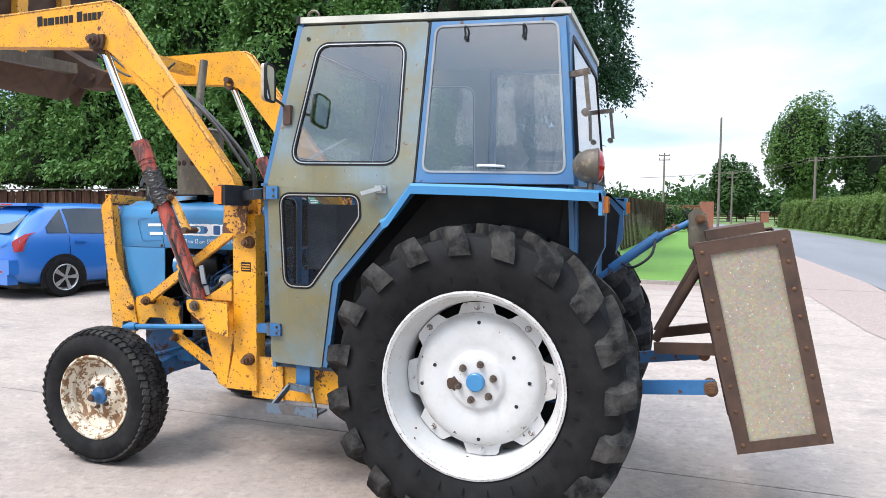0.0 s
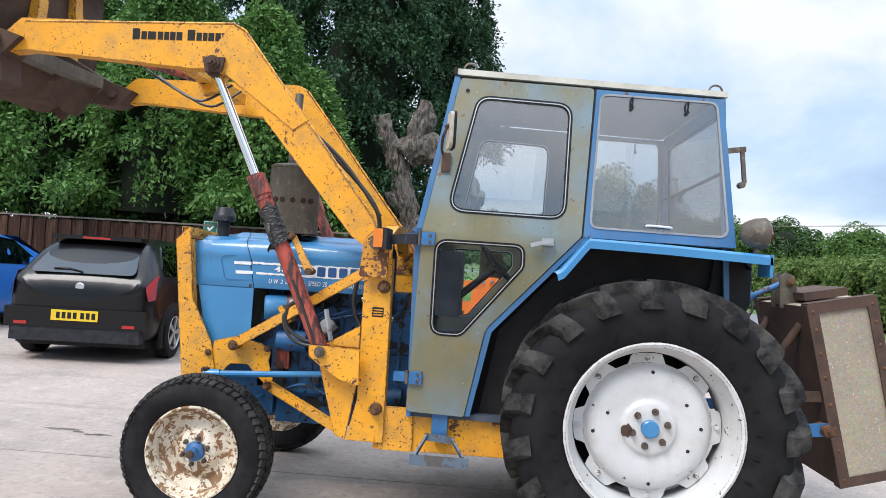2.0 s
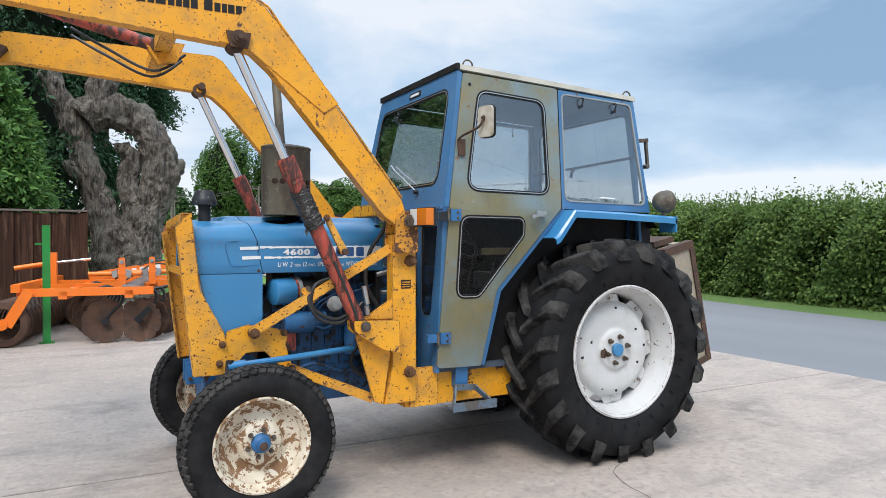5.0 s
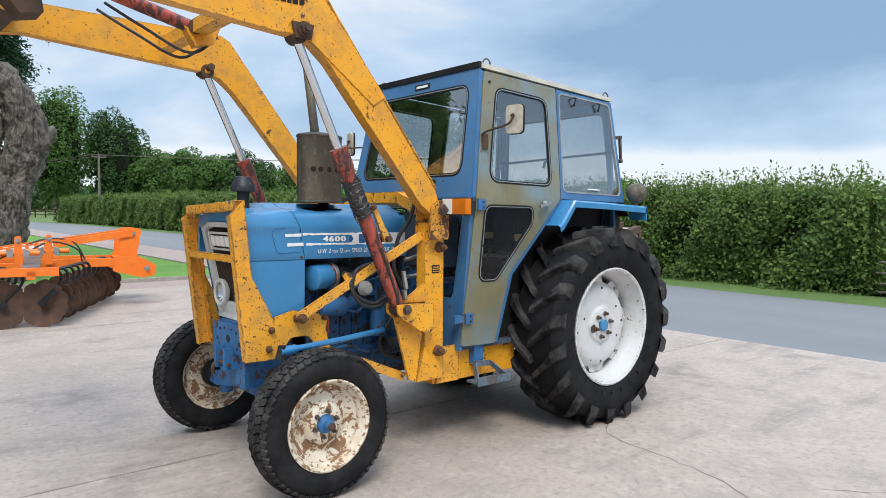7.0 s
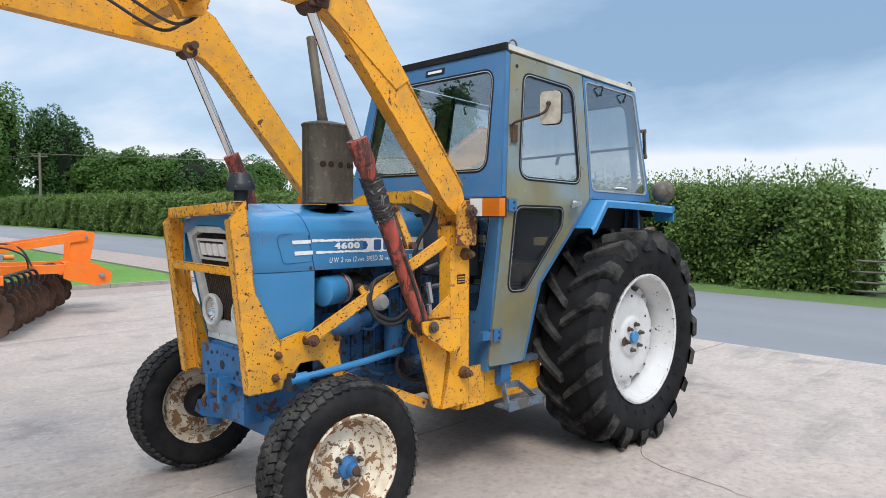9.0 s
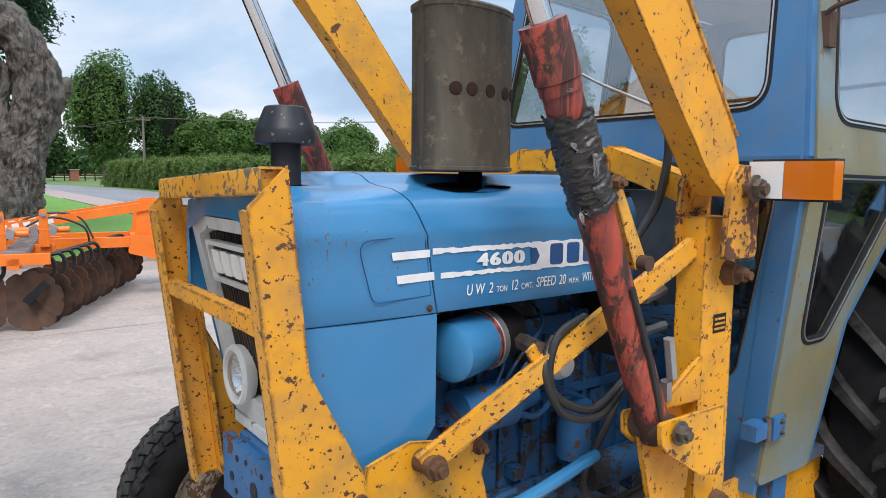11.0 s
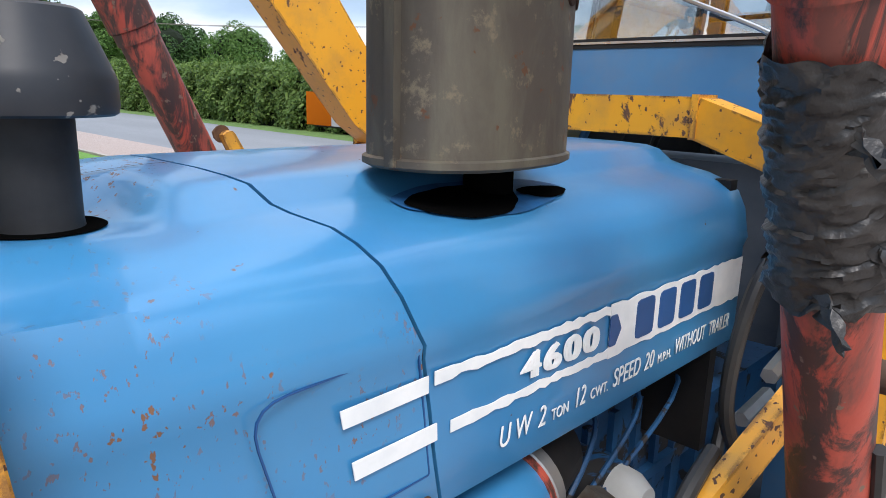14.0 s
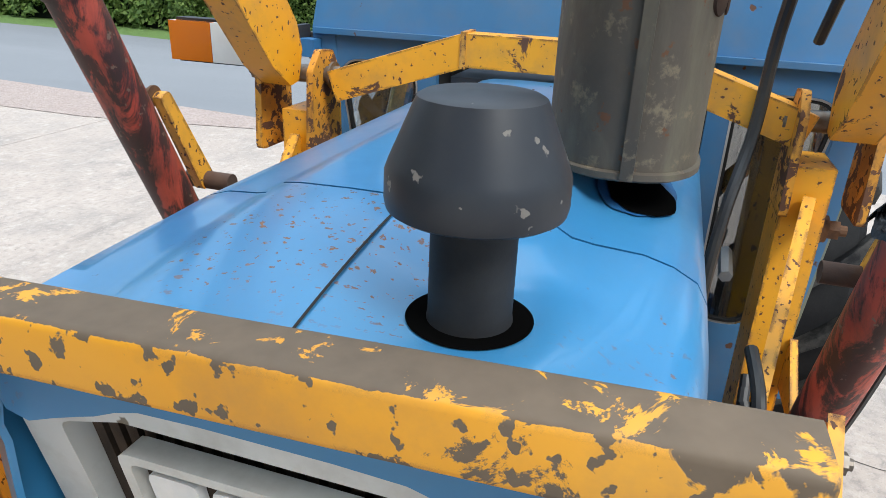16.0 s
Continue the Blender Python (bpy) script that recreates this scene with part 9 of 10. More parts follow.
def ballast():
    b = thing("ballast_block", "concrete ballast block in a rusty angle-iron frame", "ballast", (0.035, 0.03, 0.01))
    tl, tr, br, bl = Vector((0.866, 1.278)), Vector((1.262, 1.350)), Vector((1.475, 0.396)), Vector((1.085, 0.328))
    # its near face runs askew, further in at the back
    def skew(p):
        left = 0.866 + (1.278 - p.z) * 0.231
        return Vector((p.x, p.y + (p.x - left) * 0.23 * (0.345 - p.y) / 0.69, p.z))
    def at(u, v):
        return tuple((tl * (1 - u) + tr * u) * (1 - v) + (bl * (1 - u) + br * u) * v)
    y0, y1 = -0.345, 0.345
    k, kv = 0.115, 0.052
    part("concrete", bevel_all(prism(B(), [at(0.02, 0.01), at(0.98, 0.01), at(0.98, 0.99), at(0.02, 0.99)], y0 + 0.008, y1 - 0.008, "xz", skew), 0.006), INFILL, b, "pale pitted concrete")
    for y, s in ((y0, -1), (y1, 1)):
        for name, quad in (("frame_upright", [at(0, 0), at(k * 1.2, 0), at(k * 1.2, 1), at(0, 1)]), ("frame_upright", [at(1 - k * 1.2, 0), at(1, 0), at(1, 1), at(1 - k * 1.2, 1)]), ("frame_bar", [at(k * 1.2, 0), at(1 - k * 1.2, 0), at(1 - k * 1.2, kv), at(k * 1.2, kv)]), ("frame_bar", [at(k * 1.2, 1 - kv), at(1 - k * 1.2, 1 - kv), at(1 - k * 1.2, 1), at(k * 1.2, 1)])):
            part(name, bevel_all(prism(B(), quad, min(y, y + s * 0.008), max(y, y + s * 0.008), "xz", skew), 0.002), RUSTY, b, "rusty angle-iron edge")
        for u in (0.06, 0.94):
            for v in (0.04, 0.14, 0.27, 0.40, 0.55, 0.68, 0.80, 0.96):
                x, z = at(u, v)
                part("frame_bolt", lathe(B(), [(0.0, 0.007), (0.006, 0.006), (0.010, 0.0)], skew(Vector((x, y + s * 0.008, z))), (0.22 if s < 0 else 0.0, s, 0), 12), RUSTY_BOLT, b)
    for u0, u1, v0, v1, nm in ((-0.02, 0.0, 0, 1, "frame_face"), (1.0, 1.02, 0, 1, "frame_face")):
        for ya, yb in ((y0 - 0.008, y0 + 0.055), (y1 - 0.055, y1 + 0.008)):
            part(nm, prism(B(), [at(u0, v0), at(u1, v0), at(u1, v1), at(u0, v1)], ya, yb, "xz", skew), RUSTY, b)
    part("face_plate", prism(B(), [at(-0.012, 0.01), at(0.02, 0.01), at(0.02, 0.99), at(-0.012, 0.99)], y0 + 0.056, y1 - 0.056, "xz", skew), RUSTY, b, "brown steel sheet on the face")
    for ya, yb in ((y0 - 0.008, y0 + 0.07), (y1 - 0.07, y1 + 0.008)):
        part("top_angle", prism(B(), [at(0, -0.008), at(1, -0.008), at(1, 0.0), at(0, 0.0)], ya, yb, "xz", skew), RUSTY, b)
    part("top_plank", bevel_all(prism(B(), [at(0.15, -0.055), at(0.80, -0.055), at(0.80, -0.008), at(0.15, -0.008)], -0.20, 0.24, "xz", skew), 0.006), RUSTY, b, "brown steel channel on top")
    for y in (-0.055, 0.055):
        bm = prism(B(), rounded([(0.845, 1.24), (0.838, 1.42), (0.872, 1.452), (0.918, 1.43), (0.955, 1.27)], 0.015, 3), y - 0.008, y + 0.008)
        part("headstock", bevel_all(bm, 0.002), MUFFLER, b, "grey steel headstock plate")
    part("headstock_pin", bolt(cyl(B(), (0.893, -0.09, 1.395), (0.893, 0.09, 1.395), 0.013, seg=12), (0.893, -0.075, 1.395), (0, -1, 0), 0.018, 0.014), RUSTY_BOLT, b)
    for y in (-0.22, 0.22):
        part("brace", cyl(B(), (0.895, y, 1.17), (0.70, y * 0.6, 0.79), 0.022, seg=12), RUSTY, b, "round rusty brace")
        part("cross_strut", bevel_all(bar(B(), (0.70, y, 0.765), (1.0, y * 1.5, 0.80), 0.02, 0.055), 0.003), RUSTY, b)
    return b


ballast()

# ---- parked cars ----
def car(name, label, x, y, turn, paint, Lc, W, H, dark_trim, seed, plate=True):
    """A five-door hatchback; its tail is at the origin and its nose along +y."""
    c = thing(name, label, "car", (x, y, 0), "parked cars", turn=turn)
    hw = W / 2
    # stations along the length: y, half width, sill z, belt z, roof z, roof half width
    st = [(0.00, 0.80, 0.42, 0.78, 0.80, 0.74), (0.06, 0.93, 0.30, 0.92, 0.95, 0.80), (0.16, 0.98, 0.24, 0.98, 1.06, 0.78), (0.42, 1.0, 0.22, 1.0, 1.36, 0.68), (0.62, 1.0, 0.20, 0.99, 0.985 * H, 0.665),
          (1.20, 1.0, 0.19, 0.97, 1.0 * H, 0.68), (1.90, 1.0, 0.19, 0.95, 0.995 * H, 0.68), (2.30, 1.0, 0.19, 0.94, 0.95 * H, 0.67), (2.75, 1.0, 0.19, 0.93, 1.16, 0.70), (3.05, 0.99, 0.20, 0.92, 0.99, 0.76),
          (3.40, 0.97, 0.22, 0.84, 0.90, 0.78), (3.75, 0.92, 0.25, 0.74, 0.80, 0.74), (3.95, 0.82, 0.30, 0.62, 0.68, 0.66), (4.02, 0.70, 0.40, 0.54, 0.58, 0.58)]
    k = Lc / 4.02
    bm = B()
    rows = []
    for yy, w, sill, belt, roof, rw in st:
        w *= hw
        r = rw * hw / 0.86 * 0.86
        pts = [(0, sill - 0.02), (w * 0.80, sill - 0.02), (w * 0.95, sill + 0.03), (w * 0.985, sill + 0.16), (w, (sill + belt) / 2), (w * 0.985, belt - 0.10), (w * 0.955, belt)]
        for u in (0.25, 0.5, 0.75, 0.9):
            a = w * 0.955 + (r - w * 0.955) * (u ** 1.25)
            pts.append((a, belt + (roof - belt) * u))
        pts += [(r * 0.90, roof - 0.004 + (roof - belt) * 0.01), (r * 0.55, roof + 0.02), (0, roof + 0.028)]
        full = [(a, b) for a, b in pts] + [(-a, b) for a, b in reversed(pts[:-1])][:-1]
        rows.append([bm.verts.new((a, yy * k, b)) for a, b in full])
    n = len(rows[0])
    for Ra, Rb in zip(rows, rows[1:]):
        for i in range(n):
            j = (i + 1) % n
            bm.faces.new((Ra[i], Ra[j], Rb[j], Rb[i]))
    bm.faces.new(rows[0])
    bm.faces.new(list(reversed(rows[-1])))
    body = part("body", bm, paint, c, "glossy painted hatchback body", 50)
    sub_mod = body.modifiers.new("smooth", "SUBSURF")
    sub_mod.levels = sub_mod.render_levels = 1
    def interp(yy):
        q = yy / k
        for A, D in zip(st, st[1:]):
            if A[0] <= q <= D[0]:
                u = (q - A[0]) / (D[0] - A[0])
                return [A[i] * (1 - u) + D[i] * u for i in range(6)]
        return st[-1]
    def flank(yy, u, s):
        _, w, sill, belt, roof, rw = interp(yy)
        w *= hw
        r = rw * hw
        if u >= 0:
            return Vector((s * (w * 0.955 + (r - w * 0.955) * (u ** 1.25) + 0.004), yy, belt + (roof - belt) * u))
        z = belt + u * (belt - sill)
        return Vector((s * (w * (1.0 if u > -0.6 else 0.985) + 0.003), yy, z))
    # side windows
    for s in SIDES:
        for ya, yb, nm in ((0.50, 0.80, "quarter_glass"), (0.84, 1.62, "rear_door_glass"), (1.68, 2.62, "front_door_glass")):
            ya, yb = ya * k, yb * k
            bm = B()
            N = 8
            lo = [bm.verts.new(flank(ya + (yb - ya) * i / N, 0.06, s)) for i in range(N + 1)]
            hi = []
            for i in range(N + 1):
                yy = ya + (yb - ya) * i / N
                top = 0.86
                if nm == "quarter_glass":
                    top = 0.30 + 0.56 * i / N
                if nm == "front_door_glass":
                    top = 0.86 if i < 5 else 0.86 - 0.20 * (i - 5)
                mid = flank(yy, max(top, 0.10), s)
                hi.append(bm.verts.new(mid))
            for i in range(N):
                bm.faces.new((lo[i], lo[i + 1], hi[i + 1], hi[i]))
            bmesh.ops.recalc_face_normals(bm, faces=bm.faces)
            g = part(nm, bm, CAR_GLASS, c, "dark tinted side glass", 0)
            sol = g.modifiers.new("thickness", "SOLIDIFY")
            sol.thickness, sol.offset = 0.012, 0
        # sill trim, door lines, handles, mirror
        for yy in (0.82, 1.65, 2.60):
            bm = B()
            vs = [flank(yy * k, u, s) for u in (0.0, -0.3, -0.6, -0.9)]
            tube(bm, vs, 0.004, 5, 1, smooth=False)
            part("door_gap", bm, BLACK_SHEET, c)
        for yy in (0.98, 1.78):
            p = flank(yy * k, -0.13, s)
            part("handle", bbox(p.x - 0.012, p.x + 0.012, p.y - 0.09, p.y + 0.09, p.z - 0.014, p.z + 0.014, 0.006, segments=2), paint, c)
        p = flank(2.42 * k, 0.05, s)
        mm = part("wing_mirror", bbox(p.x + s * 0.09 - 0.08, p.x + s * 0.09 + 0.08, p.y - 0.05, p.y + 0.06, p.z, p.z + 0.13, 0.03, segments=3), paint, c)
        # tail lamp wrapping the corner
        bm = B()
        loop = [(0.035, -0.02), (0.05, 0.30), (0.20, 0.42), (0.36, 0.30), (0.24, 0.02), (0.14, -0.30), (0.05, -0.28)]
        vs = []
        for yy, u in loop:
            q = flank(max(yy * k, 0.01), u if u < 0 else u * 0.5, s)
            vs.append(bm.verts.new(q + Vector((s * 0.012, -0.012, 0))))
        bm.faces.new(vs)
        bmesh.ops.solidify(bm, geom=bm.faces[:], thickness=0.02)
        part("tail_lamp", bm, RED_LENS, c, "red tail lamp")
        # wheels
        for yy in (0.72, 3.28):
            wz, wr = 0.315, 0.315
            wx = s * (hw - 0.055)
            w = part("wheel", lathe(B(), [(0.20, -0.09), (0.27, -0.10), (0.305, -0.085), (wr, -0.05), (wr, 0.05), (0.305, 0.085), (0.27, 0.10), (0.20, 0.09)], (wx, yy * k, wz), (1, 0, 0), 40), TYRE, c, "road wheel with a silver alloy rim")
            o = s
            bm = lathe(B(), [(0.205, o * 0.088), (0.212, o * 0.094), (0.205, o * 0.098), (0.19, o * 0.085), (0.185, o * 0.02), (0.0, o * 0.02)], (wx, yy * k, wz), (1, 0, 0), 40)
            sub("rim", bm, ALLOY, w)
            for j in range(5):
                t = 2 * math.pi * j / 5 + 0.3
                for off in (-0.09, 0.09):
                    p0 = Vector((wx + o * 0.085, yy * k + math.sin(t) * 0.03, wz + math.cos(t) * 0.03))
                    p1 = Vector((wx + o * 0.088, yy * k + math.sin(t + off) * 0.195, wz + math.cos(t + off) * 0.195))
                    sub("spoke", bar(B(), p0, p1, 0.034, 0.016, (1, 0, 0)), ALLOY, w)
            sub("centre_cap", cyl(B(), (wx + o * 0.07, yy * k, wz), (wx + o * 0.095, yy * k, wz), 0.035, seg=18), ALLOY, w)
            sub("brake", cyl(B(), (wx + o * 0.018, yy * k, wz), (wx + o * 0.03, yy * k, wz), 0.14, seg=24), BLACK_SHEET, w)
            # wheel arch
            bm = B()
            arc = [(math.cos(t) * 0.37, math.sin(t) * 0.37) for t in [math.pi * j / 16 for j in range(17)]]
            prism(bm, [(yy * k + a, wz + b_) for a, b_ in arc] + [(yy * k - 0.37, 0.16), (yy * k + 0.37, 0.16)], s * (hw - 0.03), s * (hw + 0.005), "yz")
            part("wheel_arch", bm, BLACK_SHEET, c)
    # rear screen
    bm = B()
    r0, r1 = interp(0.15 * k), interp(0.47 * k)
    z0, z1 = 1.02, 0.975 * H - 0.05
    vs = [(-hw * 0.72, 0.105 * k, z0), (hw * 0.72, 0.105 * k, z0), (hw * 0.58, 0.42 * k, z1), (-hw * 0.58, 0.42 * k, z1)]
    loop = rounded([(v[0], v[2]) for v in vs], 0.06, 4)
    sl = lambda p: Vector((p.x, (0.150 + (p.z - 1.06) / (H * 0.985 - 1.06) * 0.44) * k - 0.028 + p.y, p.z))
    part("rear_screen", prism(B(), loop, -0.006, 0.006, "xz", sl), CAR_GLASS, c, "dark rear screen", 0)
    part("rear_wiper", tube(B(), [sl(Vector((0.0, -0.02, z0 + 0.02))), sl(Vector((-0.16, -0.025, z0 + 0.05))), sl(Vector((-0.34, -0.02, z0 + 0.045)))], 0.008, 6, 4), BLACK, c)
    part("spoiler", bbox(-hw * 0.62, hw * 0.62, 0.38 * k, 0.62 * k, H * 0.985 - 0.02, H * 0.985 + 0.025, 0.02, segments=2), paint, c)
    part("brake_lamp", bbox(-0.16, 0.16, 0.375 * k, 0.39 * k, H * 0.985 - 0.012, H * 0.985 + 0.012, 0.004), RED_LENS, c)
    part("windscreen", prism(B(), rounded([(-hw * 0.74, 1.03), (hw * 0.74, 1.03), (hw * 0.62, H * 0.955), (-hw * 0.62, H * 0.955)], 0.05, 4), -0.006, 0.006, "xz", lambda p: Vector((p.x, (2.98 - (p.z - 1.0) / (H * 0.95 - 1.0) * 0.60) * k + 0.03 + p.y, p.z))), CAR_GLASS, c, "dark windscreen", 0)
    part("bumper", bbox(-hw * 0.93, hw * 0.93, -0.045, 0.10, 0.40, 0.62, 0.04, segments=3), paint, c, "rear bumper")
    part("bumper_valance", bbox(-hw * 0.86, hw * 0.86, -0.035, 0.12, 0.24, 0.40, 0.03, segments=2), BLACK if dark_trim else paint, c)
    pz = 0.66
    if plate:
        pl = part("number_plate", bbox(-0.26, 0.26, -0.058, -0.047, 0.48, 0.60, 0.003), PLATE_YELLOW, c, "yellow number plate with plain bars")
        for j in range(7):
            xx = -0.20 + j * 0.062 + (0.02 if j > 3 else 0)
            sub("plate_bar", box(B(), xx, xx + 0.04, -0.0605, -0.0585, 0.505, 0.575), DECAL_BLACK, pl)
    part("badge", lathe(B(), [(0.0, 0.012), (0.045, 0.010), (0.055, 0.0)], (0, 0.028, 0.86), (0, -1, 0), 24), ALLOY, c, "plain round badge")
    part("tailgate_gap", tube(B(), [(-hw * 0.72, 0.045, 0.64), (hw * 0.72, 0.045, 0.64)], 0.005, 5, 1, smooth=False), BLACK_SHEET, c)
    for xx in (-0.6, 0.6):
        part("reflector", bbox(xx - 0.07, xx + 0.07, -0.048, -0.04, 0.42, 0.455, 0.003), RED_LENS, c)
    part("underbody", bbox(-hw * 0.85, hw * 0.85, 0.15, Lc - 0.2, 0.17, 0.30, 0.02), BLACK_SHEET, c)
    return c


car("hatchback_car", "shiny mid-blue five-door hatchback parked by the fence", -9.42, 4.0, -10, CAR_BLUE, 4.30, 1.84, 1.48, False, 1)
car("hatchback_car", "black five-door hatchback with a yellow rear plate", -5.46, 3.45, 7, CAR_BLACK, 3.97, 1.68, 1.46, True, 2)


# ---- the disc cultivator ----
def cultivator(x, y, turn):
    """Bright orange disc cultivator; it would be drawn along +x, its width runs along y."""
    c = thing("disc_cultivator", "bright orange disc cultivator with rusty notched discs", "cultivator", (x, y, 0), turn=turn)
    W = 3.0
    for xx, nm in ((0.0, "front_beam"), (-0.78, "rear_beam")):
        part(nm, bbox(xx - 0.05, xx + 0.05, 0, W, 0.60, 0.70, 0.006), ORANGE, c, "orange box beam")
    for yy in (0.05, 1.0, 2.0, 2.95):
        part("frame_member", bbox(-1.30, 0.30, yy - 0.05, yy + 0.05, 0.64, 0.74, 0.006), ORANGE, c, "orange frame member")
    # gangs of notched discs on sprung legs
    def disc_mesh():
        bm = B()
        n = 10
        loop = []
        for k in range(n * 6):
            t = 2 * math.pi * k / (n * 6)
            q = 0.29 - 0.028 * max(0.0, math.cos(n * t)) ** 3
            loop.append((math.cos(t) * q, math.sin(t) * q))
        rings = []
        for f, d in ((0.0, 0.045), (0.35, 0.040), (0.7, 0.022), (1.0, 0.0)):
            if f == 0:
                rings.append([bm.verts.new((0, d, 0))])
            else:
                rings.append([bm.verts.new((a * f, d, b * f)) for a, b in loop])
        for k in range(len(loop)):
            j = (k + 1) % len(loop)
            bm.faces.new((rings[0][0], rings[1][k], rings[1][j]))
            for Ra, Rb in zip(rings[1:], rings[2:]):
                bm.faces.new((Ra[k], Rb[k], Rb[j], Ra[j]))
        bmesh.ops.recalc_face_normals(bm, faces=bm.faces)
        bmesh.ops.solidify(bm, geom=bm.faces[:], thickness=0.007)
        me = bpy.data.meshes.new("disc")
        bm.to_mesh(me)
        bm.free()
        me.polygons.foreach_set("use_smooth", [True] * len(me.polygons))
        me.set_sharp_from_angle(angle=radians(35))
        me.materials.append(DISC_STEEL)
        return me
    dm = disc_mesh()
    for row, (x0, sgn) in enumerate(((0.10, 1), (-0.72, -1))):
        for k in range(12):
            yy = 0.08 + k * (W - 0.16) / 11
            xx = x0 + sgn * (yy - (0.0 if row == 0 else W / 2)) * 0.30
            d = new("disc", dm)
            d.parent = c
            d.matrix_basis = pose(xx, yy, 0.29, 0, k * 17, -sgn * 16)
            bm = tube(B(), [(xx - 0.02, yy + 0.05, 0.66), (xx + 0.16, yy + 0.05, 0.70), (xx + 0.20, yy + 0.05, 0.55), (xx + 0.05, yy + 0.05, 0.38), (xx, yy + 0.04, 0.29)], 0.019, 8, 5)
            part("spring_leg", bm, SPRING_STEEL, c, "black sprung leg")
            part("disc_hub", cyl(B(), (xx, yy - 0.03, 0.29), (xx, yy + 0.09, 0.29), 0.045, 0.035, 14), SPRING_STEEL, c)
    # near end leg plate and hub
    part("leg_plate", bevel_all(bar(B(), (0.08, -0.02, 0.29), (0.26, 0.02, 0.46), 0.02, 0.07), 0.004), SPRING_STEEL, c)
    # packer roller of rings
    for k in range(16):
        yy = 0.02 + k * (W - 0.04) / 15
        part("roller_ring", lathe(B(), [(0.20, -0.05), (0.28, -0.035), (0.30, 0.0), (0.28, 0.035), (0.20, 0.05)], (-1.45, yy, 0.30), (0, 1, 0), 28), DISC_STEEL, c, "brown ribbed packer ring")
    part("roller_axle", cyl(B(), (-1.45, -0.05, 0.30), (-1.45, W + 0.05, 0.30), 0.06, seg=16), SPRING_STEEL, c)
    for yy in (-0.04, W + 0.04):
        part("roller_arm", bevel_all(bar(B(), (-1.40, yy, 0.28), (-1.15, yy, 0.72), 0.02, 0.13), 0.004), ORANGE, c, "orange roller arm")
        part("roller_bearing", cyl(B(), (-1.45, yy - 0.03, 0.30), (-1.45, yy + 0.03, 0.30), 0.07, seg=18), ORANGE, c)
    part("roller_beam", bbox(-1.35, -1.25, -0.05, W + 0.05, 0.70, 0.80, 0.006), ORANGE, c)
    for k in range(14):
        yy = 0.1 + k * (W - 0.2) / 13
        part("scraper", bevel_all(bar(B(), (-1.27, yy, 0.72), (-1.23, yy, 0.40), 0.05, 0.01, (1, 0, 0)), 0.002), GALV, c)
    # coils and adjusters along the top
    for k in range(22):
        yy = 0.15 + k * (W - 0.3) / 21
        part("clamp", bbox(-0.10, 0.10, yy - 0.02, yy + 0.02, 0.70, 0.76, 0.006), GALV, c, "bright steel clamp")
    HX0, HC = 0.92, 2.10  # where the headstock stands
    for yy in (HC - 0.42, HC + 0.42):
        part("drawbar", bbox(0.0, HX0 + 0.45, yy - 0.05, yy + 0.05, 0.62, 0.74, 0.006), ORANGE, c, "orange drawbar beam")
    part("headstock_beam", bbox(HX0 + 0.15, HX0 + 0.28, HC - 0.5, HC + 0.5, 0.60, 0.74, 0.006), ORANGE, c)
    # headstock: tall plates, sloping beams
    for yy in (HC - 0.42, HC + 0.42):
        loop = rounded([(HX0 + 0.18, 0.62), (HX0 + 0.22, 1.12), (HX0 + 0.30, 1.18), (HX0 + 0.44, 1.19), (HX0 + 0.52, 1.18), (HX0 + 0.42, 0.62)], 0.05, 4)
        part("headstock_plate", bevel_all(prism(B(), loop, yy - 0.012, yy + 0.012), 0.003), ORANGE, c, "orange headstock plate")
        bm = bar(B(), (HX0 + 0.40, yy, 1.12), (-0.75, yy, 0.80), 0.08, 0.10)
        beam = part("sloping_beam", bevel_all(bm, 0.006), ORANGE, c, "orange sloping beam with plain white bars")
        for k in range(7):
            u0 = 0.42 + k * 0.055
            p = Vector((HX0 + 0.40, yy - 0.0415, 1.12)).lerp(Vector((-0.75, yy - 0.0415, 0.80)), 0.86 - (u0 - 0.42) * 1.0)
            m = Matrix.Translation(p) @ Matrix.Rotation(-math.atan2(0.37, HX0 + 1.15), 4, "Y")
            sub("name_bar", box(B(), -0.035, 0.035, -0.001, 0.0, -0.03, 0.03, m), WHITE, beam)
        part("lower_hitch", bevel_all(prism(B(), rounded([(HX0 + 0.10, 0.55), (HX0 + 0.15, 0.78), (HX0 + 0.52, 0.74), (HX0 + 0.72, 0.62), (HX0 + 0.68, 0.46), (HX0 + 0.50, 0.44)], 0.04, 4), yy - 0.09, yy - 0.06), 0.003), ORANGE, c, "orange hitch plate")
        part("hitch_pin", bolt(B(), (HX0 + 0.58, yy - 0.09, 0.58), (0, -1, 0), 0.03, 0.04), GALV, c)
        part("top_pin", bolt(B(), (HX0 + 0.40, yy - 0.012, 1.11), (0, -1, 0), 0.022, 0.03), GALV, c)
    part("headstock_tie", cyl(B(), (HX0 + 0.40, HC - 0.42, 1.11), (HX0 + 0.40, HC + 0.42, 1.11), 0.03, seg=14), GALV, c)
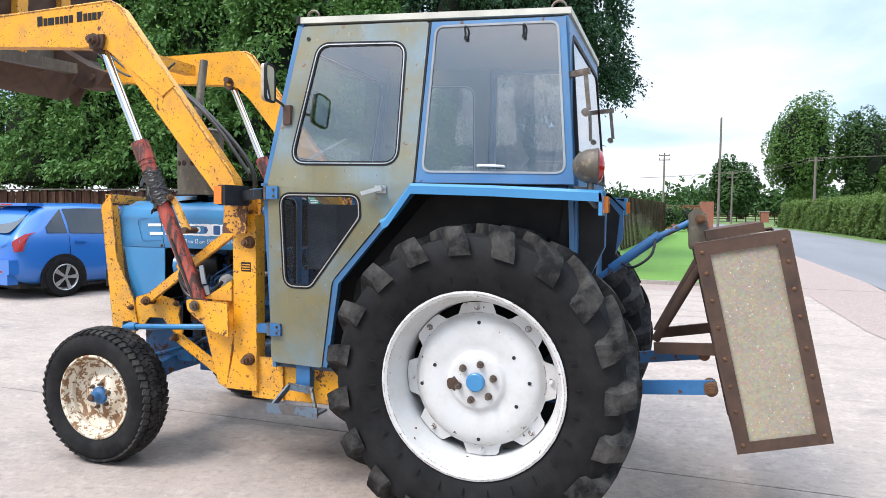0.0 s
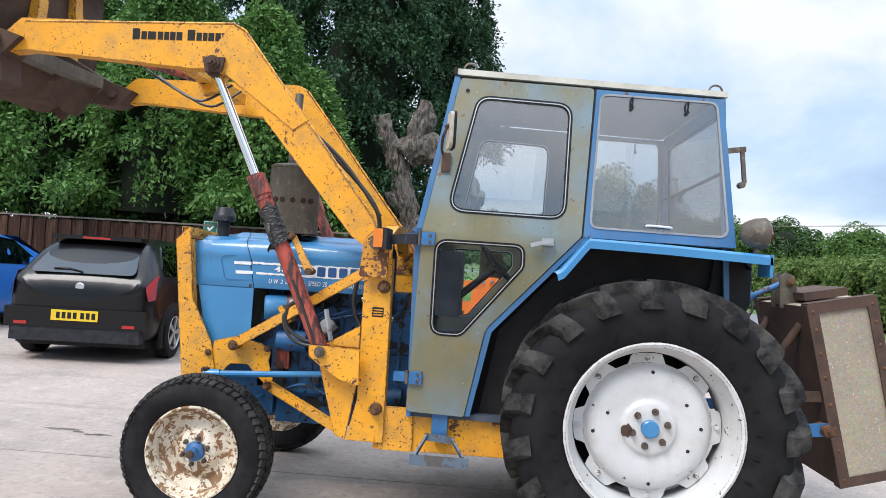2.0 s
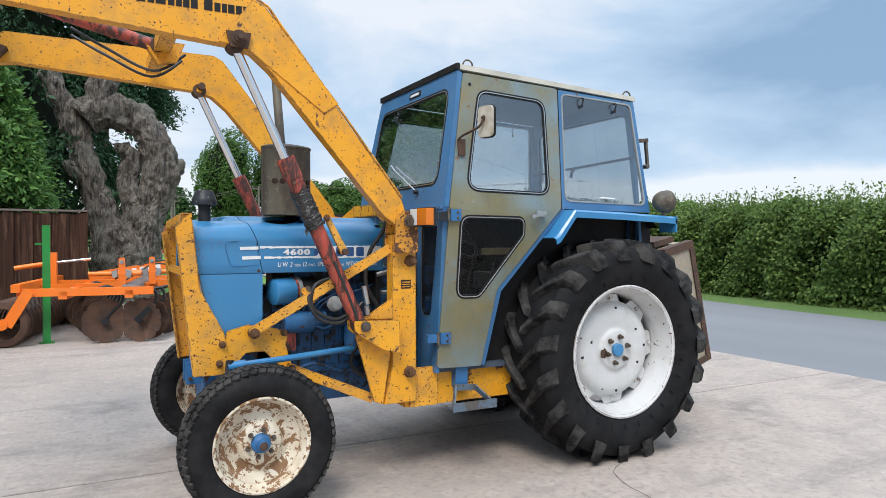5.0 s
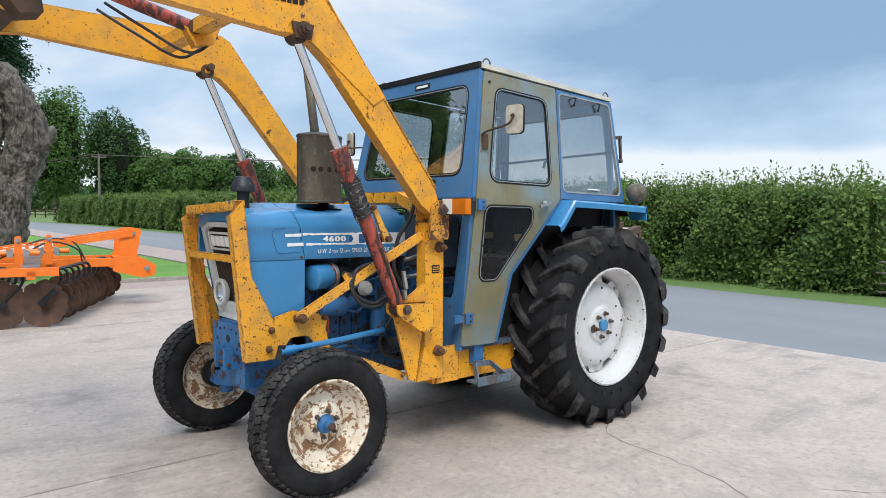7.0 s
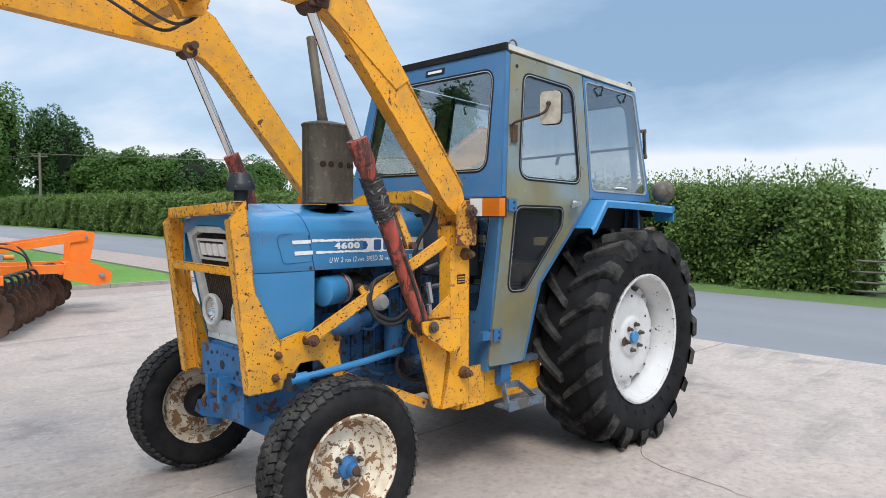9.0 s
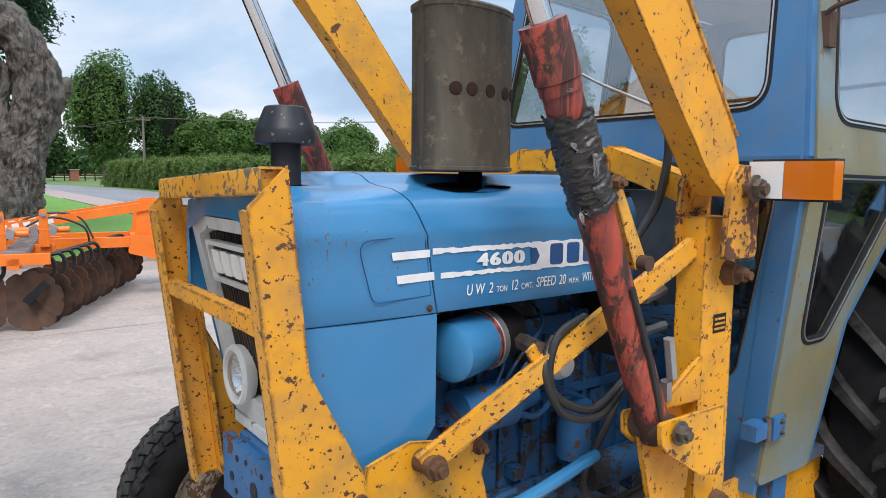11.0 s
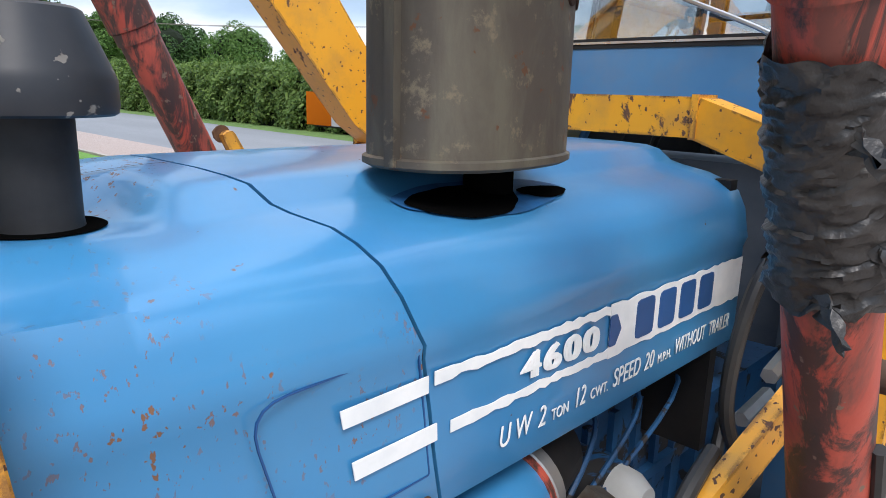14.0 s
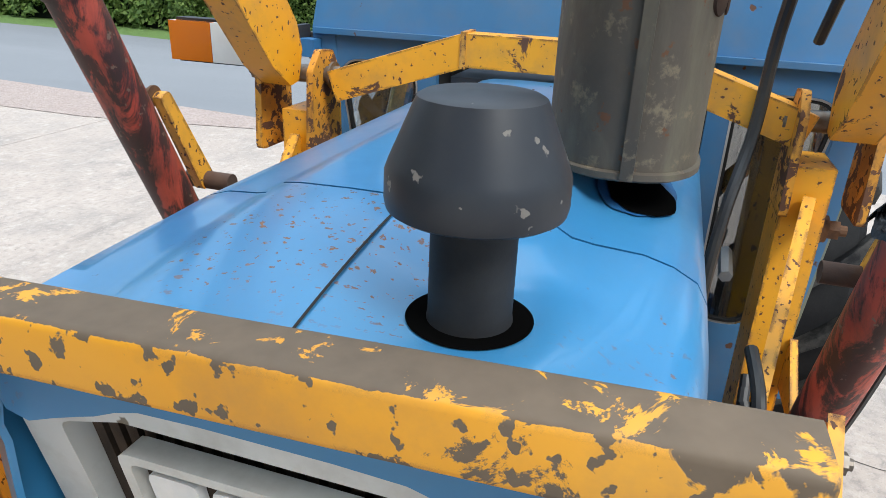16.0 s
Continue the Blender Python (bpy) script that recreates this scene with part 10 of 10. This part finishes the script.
    part("small_flag", bbox(HX0 + 0.26, HX0 + 0.38, HC - 0.434, HC - 0.4325, 1.06, 1.14, 0), WHITE, c, "small pale sticker")
    # upright arms with grey clamps
    for ax_, ay_ in ((0.20, 0.94), (-0.14, 0.47)):
        loop = rounded([(ax_ - 0.045, 0.72), (ax_ - 0.035, 1.12), (ax_ + 0.035, 1.12), (ax_ + 0.055, 0.72)], [0.005, 0.03, 0.03, 0.005], 4)
        arm_ = part("upright_arm", bevel_all(prism(B(), loop, ay_ - 0.03, ay_ + 0.03), 0.004), ORANGE, c, "orange upright arm")
        sub("arm_bolt", bolt(B(), (ax_, ay_ - 0.03, 1.06), (0, -1, 0), 0.022, 0.02), GALV, arm_)
        for sg in (-1, 1):
            sub("clamp_block", bevel_all(prism(B(), [(ax_ + sg * 0.05, 0.86), (ax_ + sg * 0.11, 0.84), (ax_ + sg * 0.13, 0.93), (ax_ + sg * 0.06, 0.96)], ay_ - 0.05, ay_ + 0.05), 0.004), GALV, arm_)
        part("cross_tube", cyl(B(), (ax_ - 0.42, ay_, 0.90), (ax_ + 0.24, ay_, 0.90), 0.032, seg=12), ORANGE, c)
    # rear mast with a folding ram
    part("mast", bevel_all(bar(B(), (-1.2, HC - 0.6, 0.70), (-1.2, HC - 0.6, 1.18), 0.08, 0.10, (1, 0, 0)), 0.006), ORANGE, c)
    ram_ = part("fold_ram", cyl(B(), (-1.7, HC - 0.6, 0.95), (-1.25, HC - 0.6, 1.02), 0.035, seg=16), ORANGE, c)
    sub("fold_rod", cyl(B(), (-1.25, HC - 0.6, 1.02), (-0.7, HC - 0.6, 1.08), 0.02, seg=12), CHROME, ram_)
    for pts in (((-0.2, 1.3, 0.76), (0.2, 1.4, 1.0), (0.55, 1.45, 0.9), (0.62, 1.5, 0.70)), ((-0.4, 1.7, 0.76), (0.1, 1.7, 1.02), (0.5, 1.65, 1.0), (0.66, 1.6, 0.74))):
        part("hose", tube(B(), pts, 0.012, 8, 6), HOSE, c)
    return c


cultivator(-2.44, 5.83, -10)
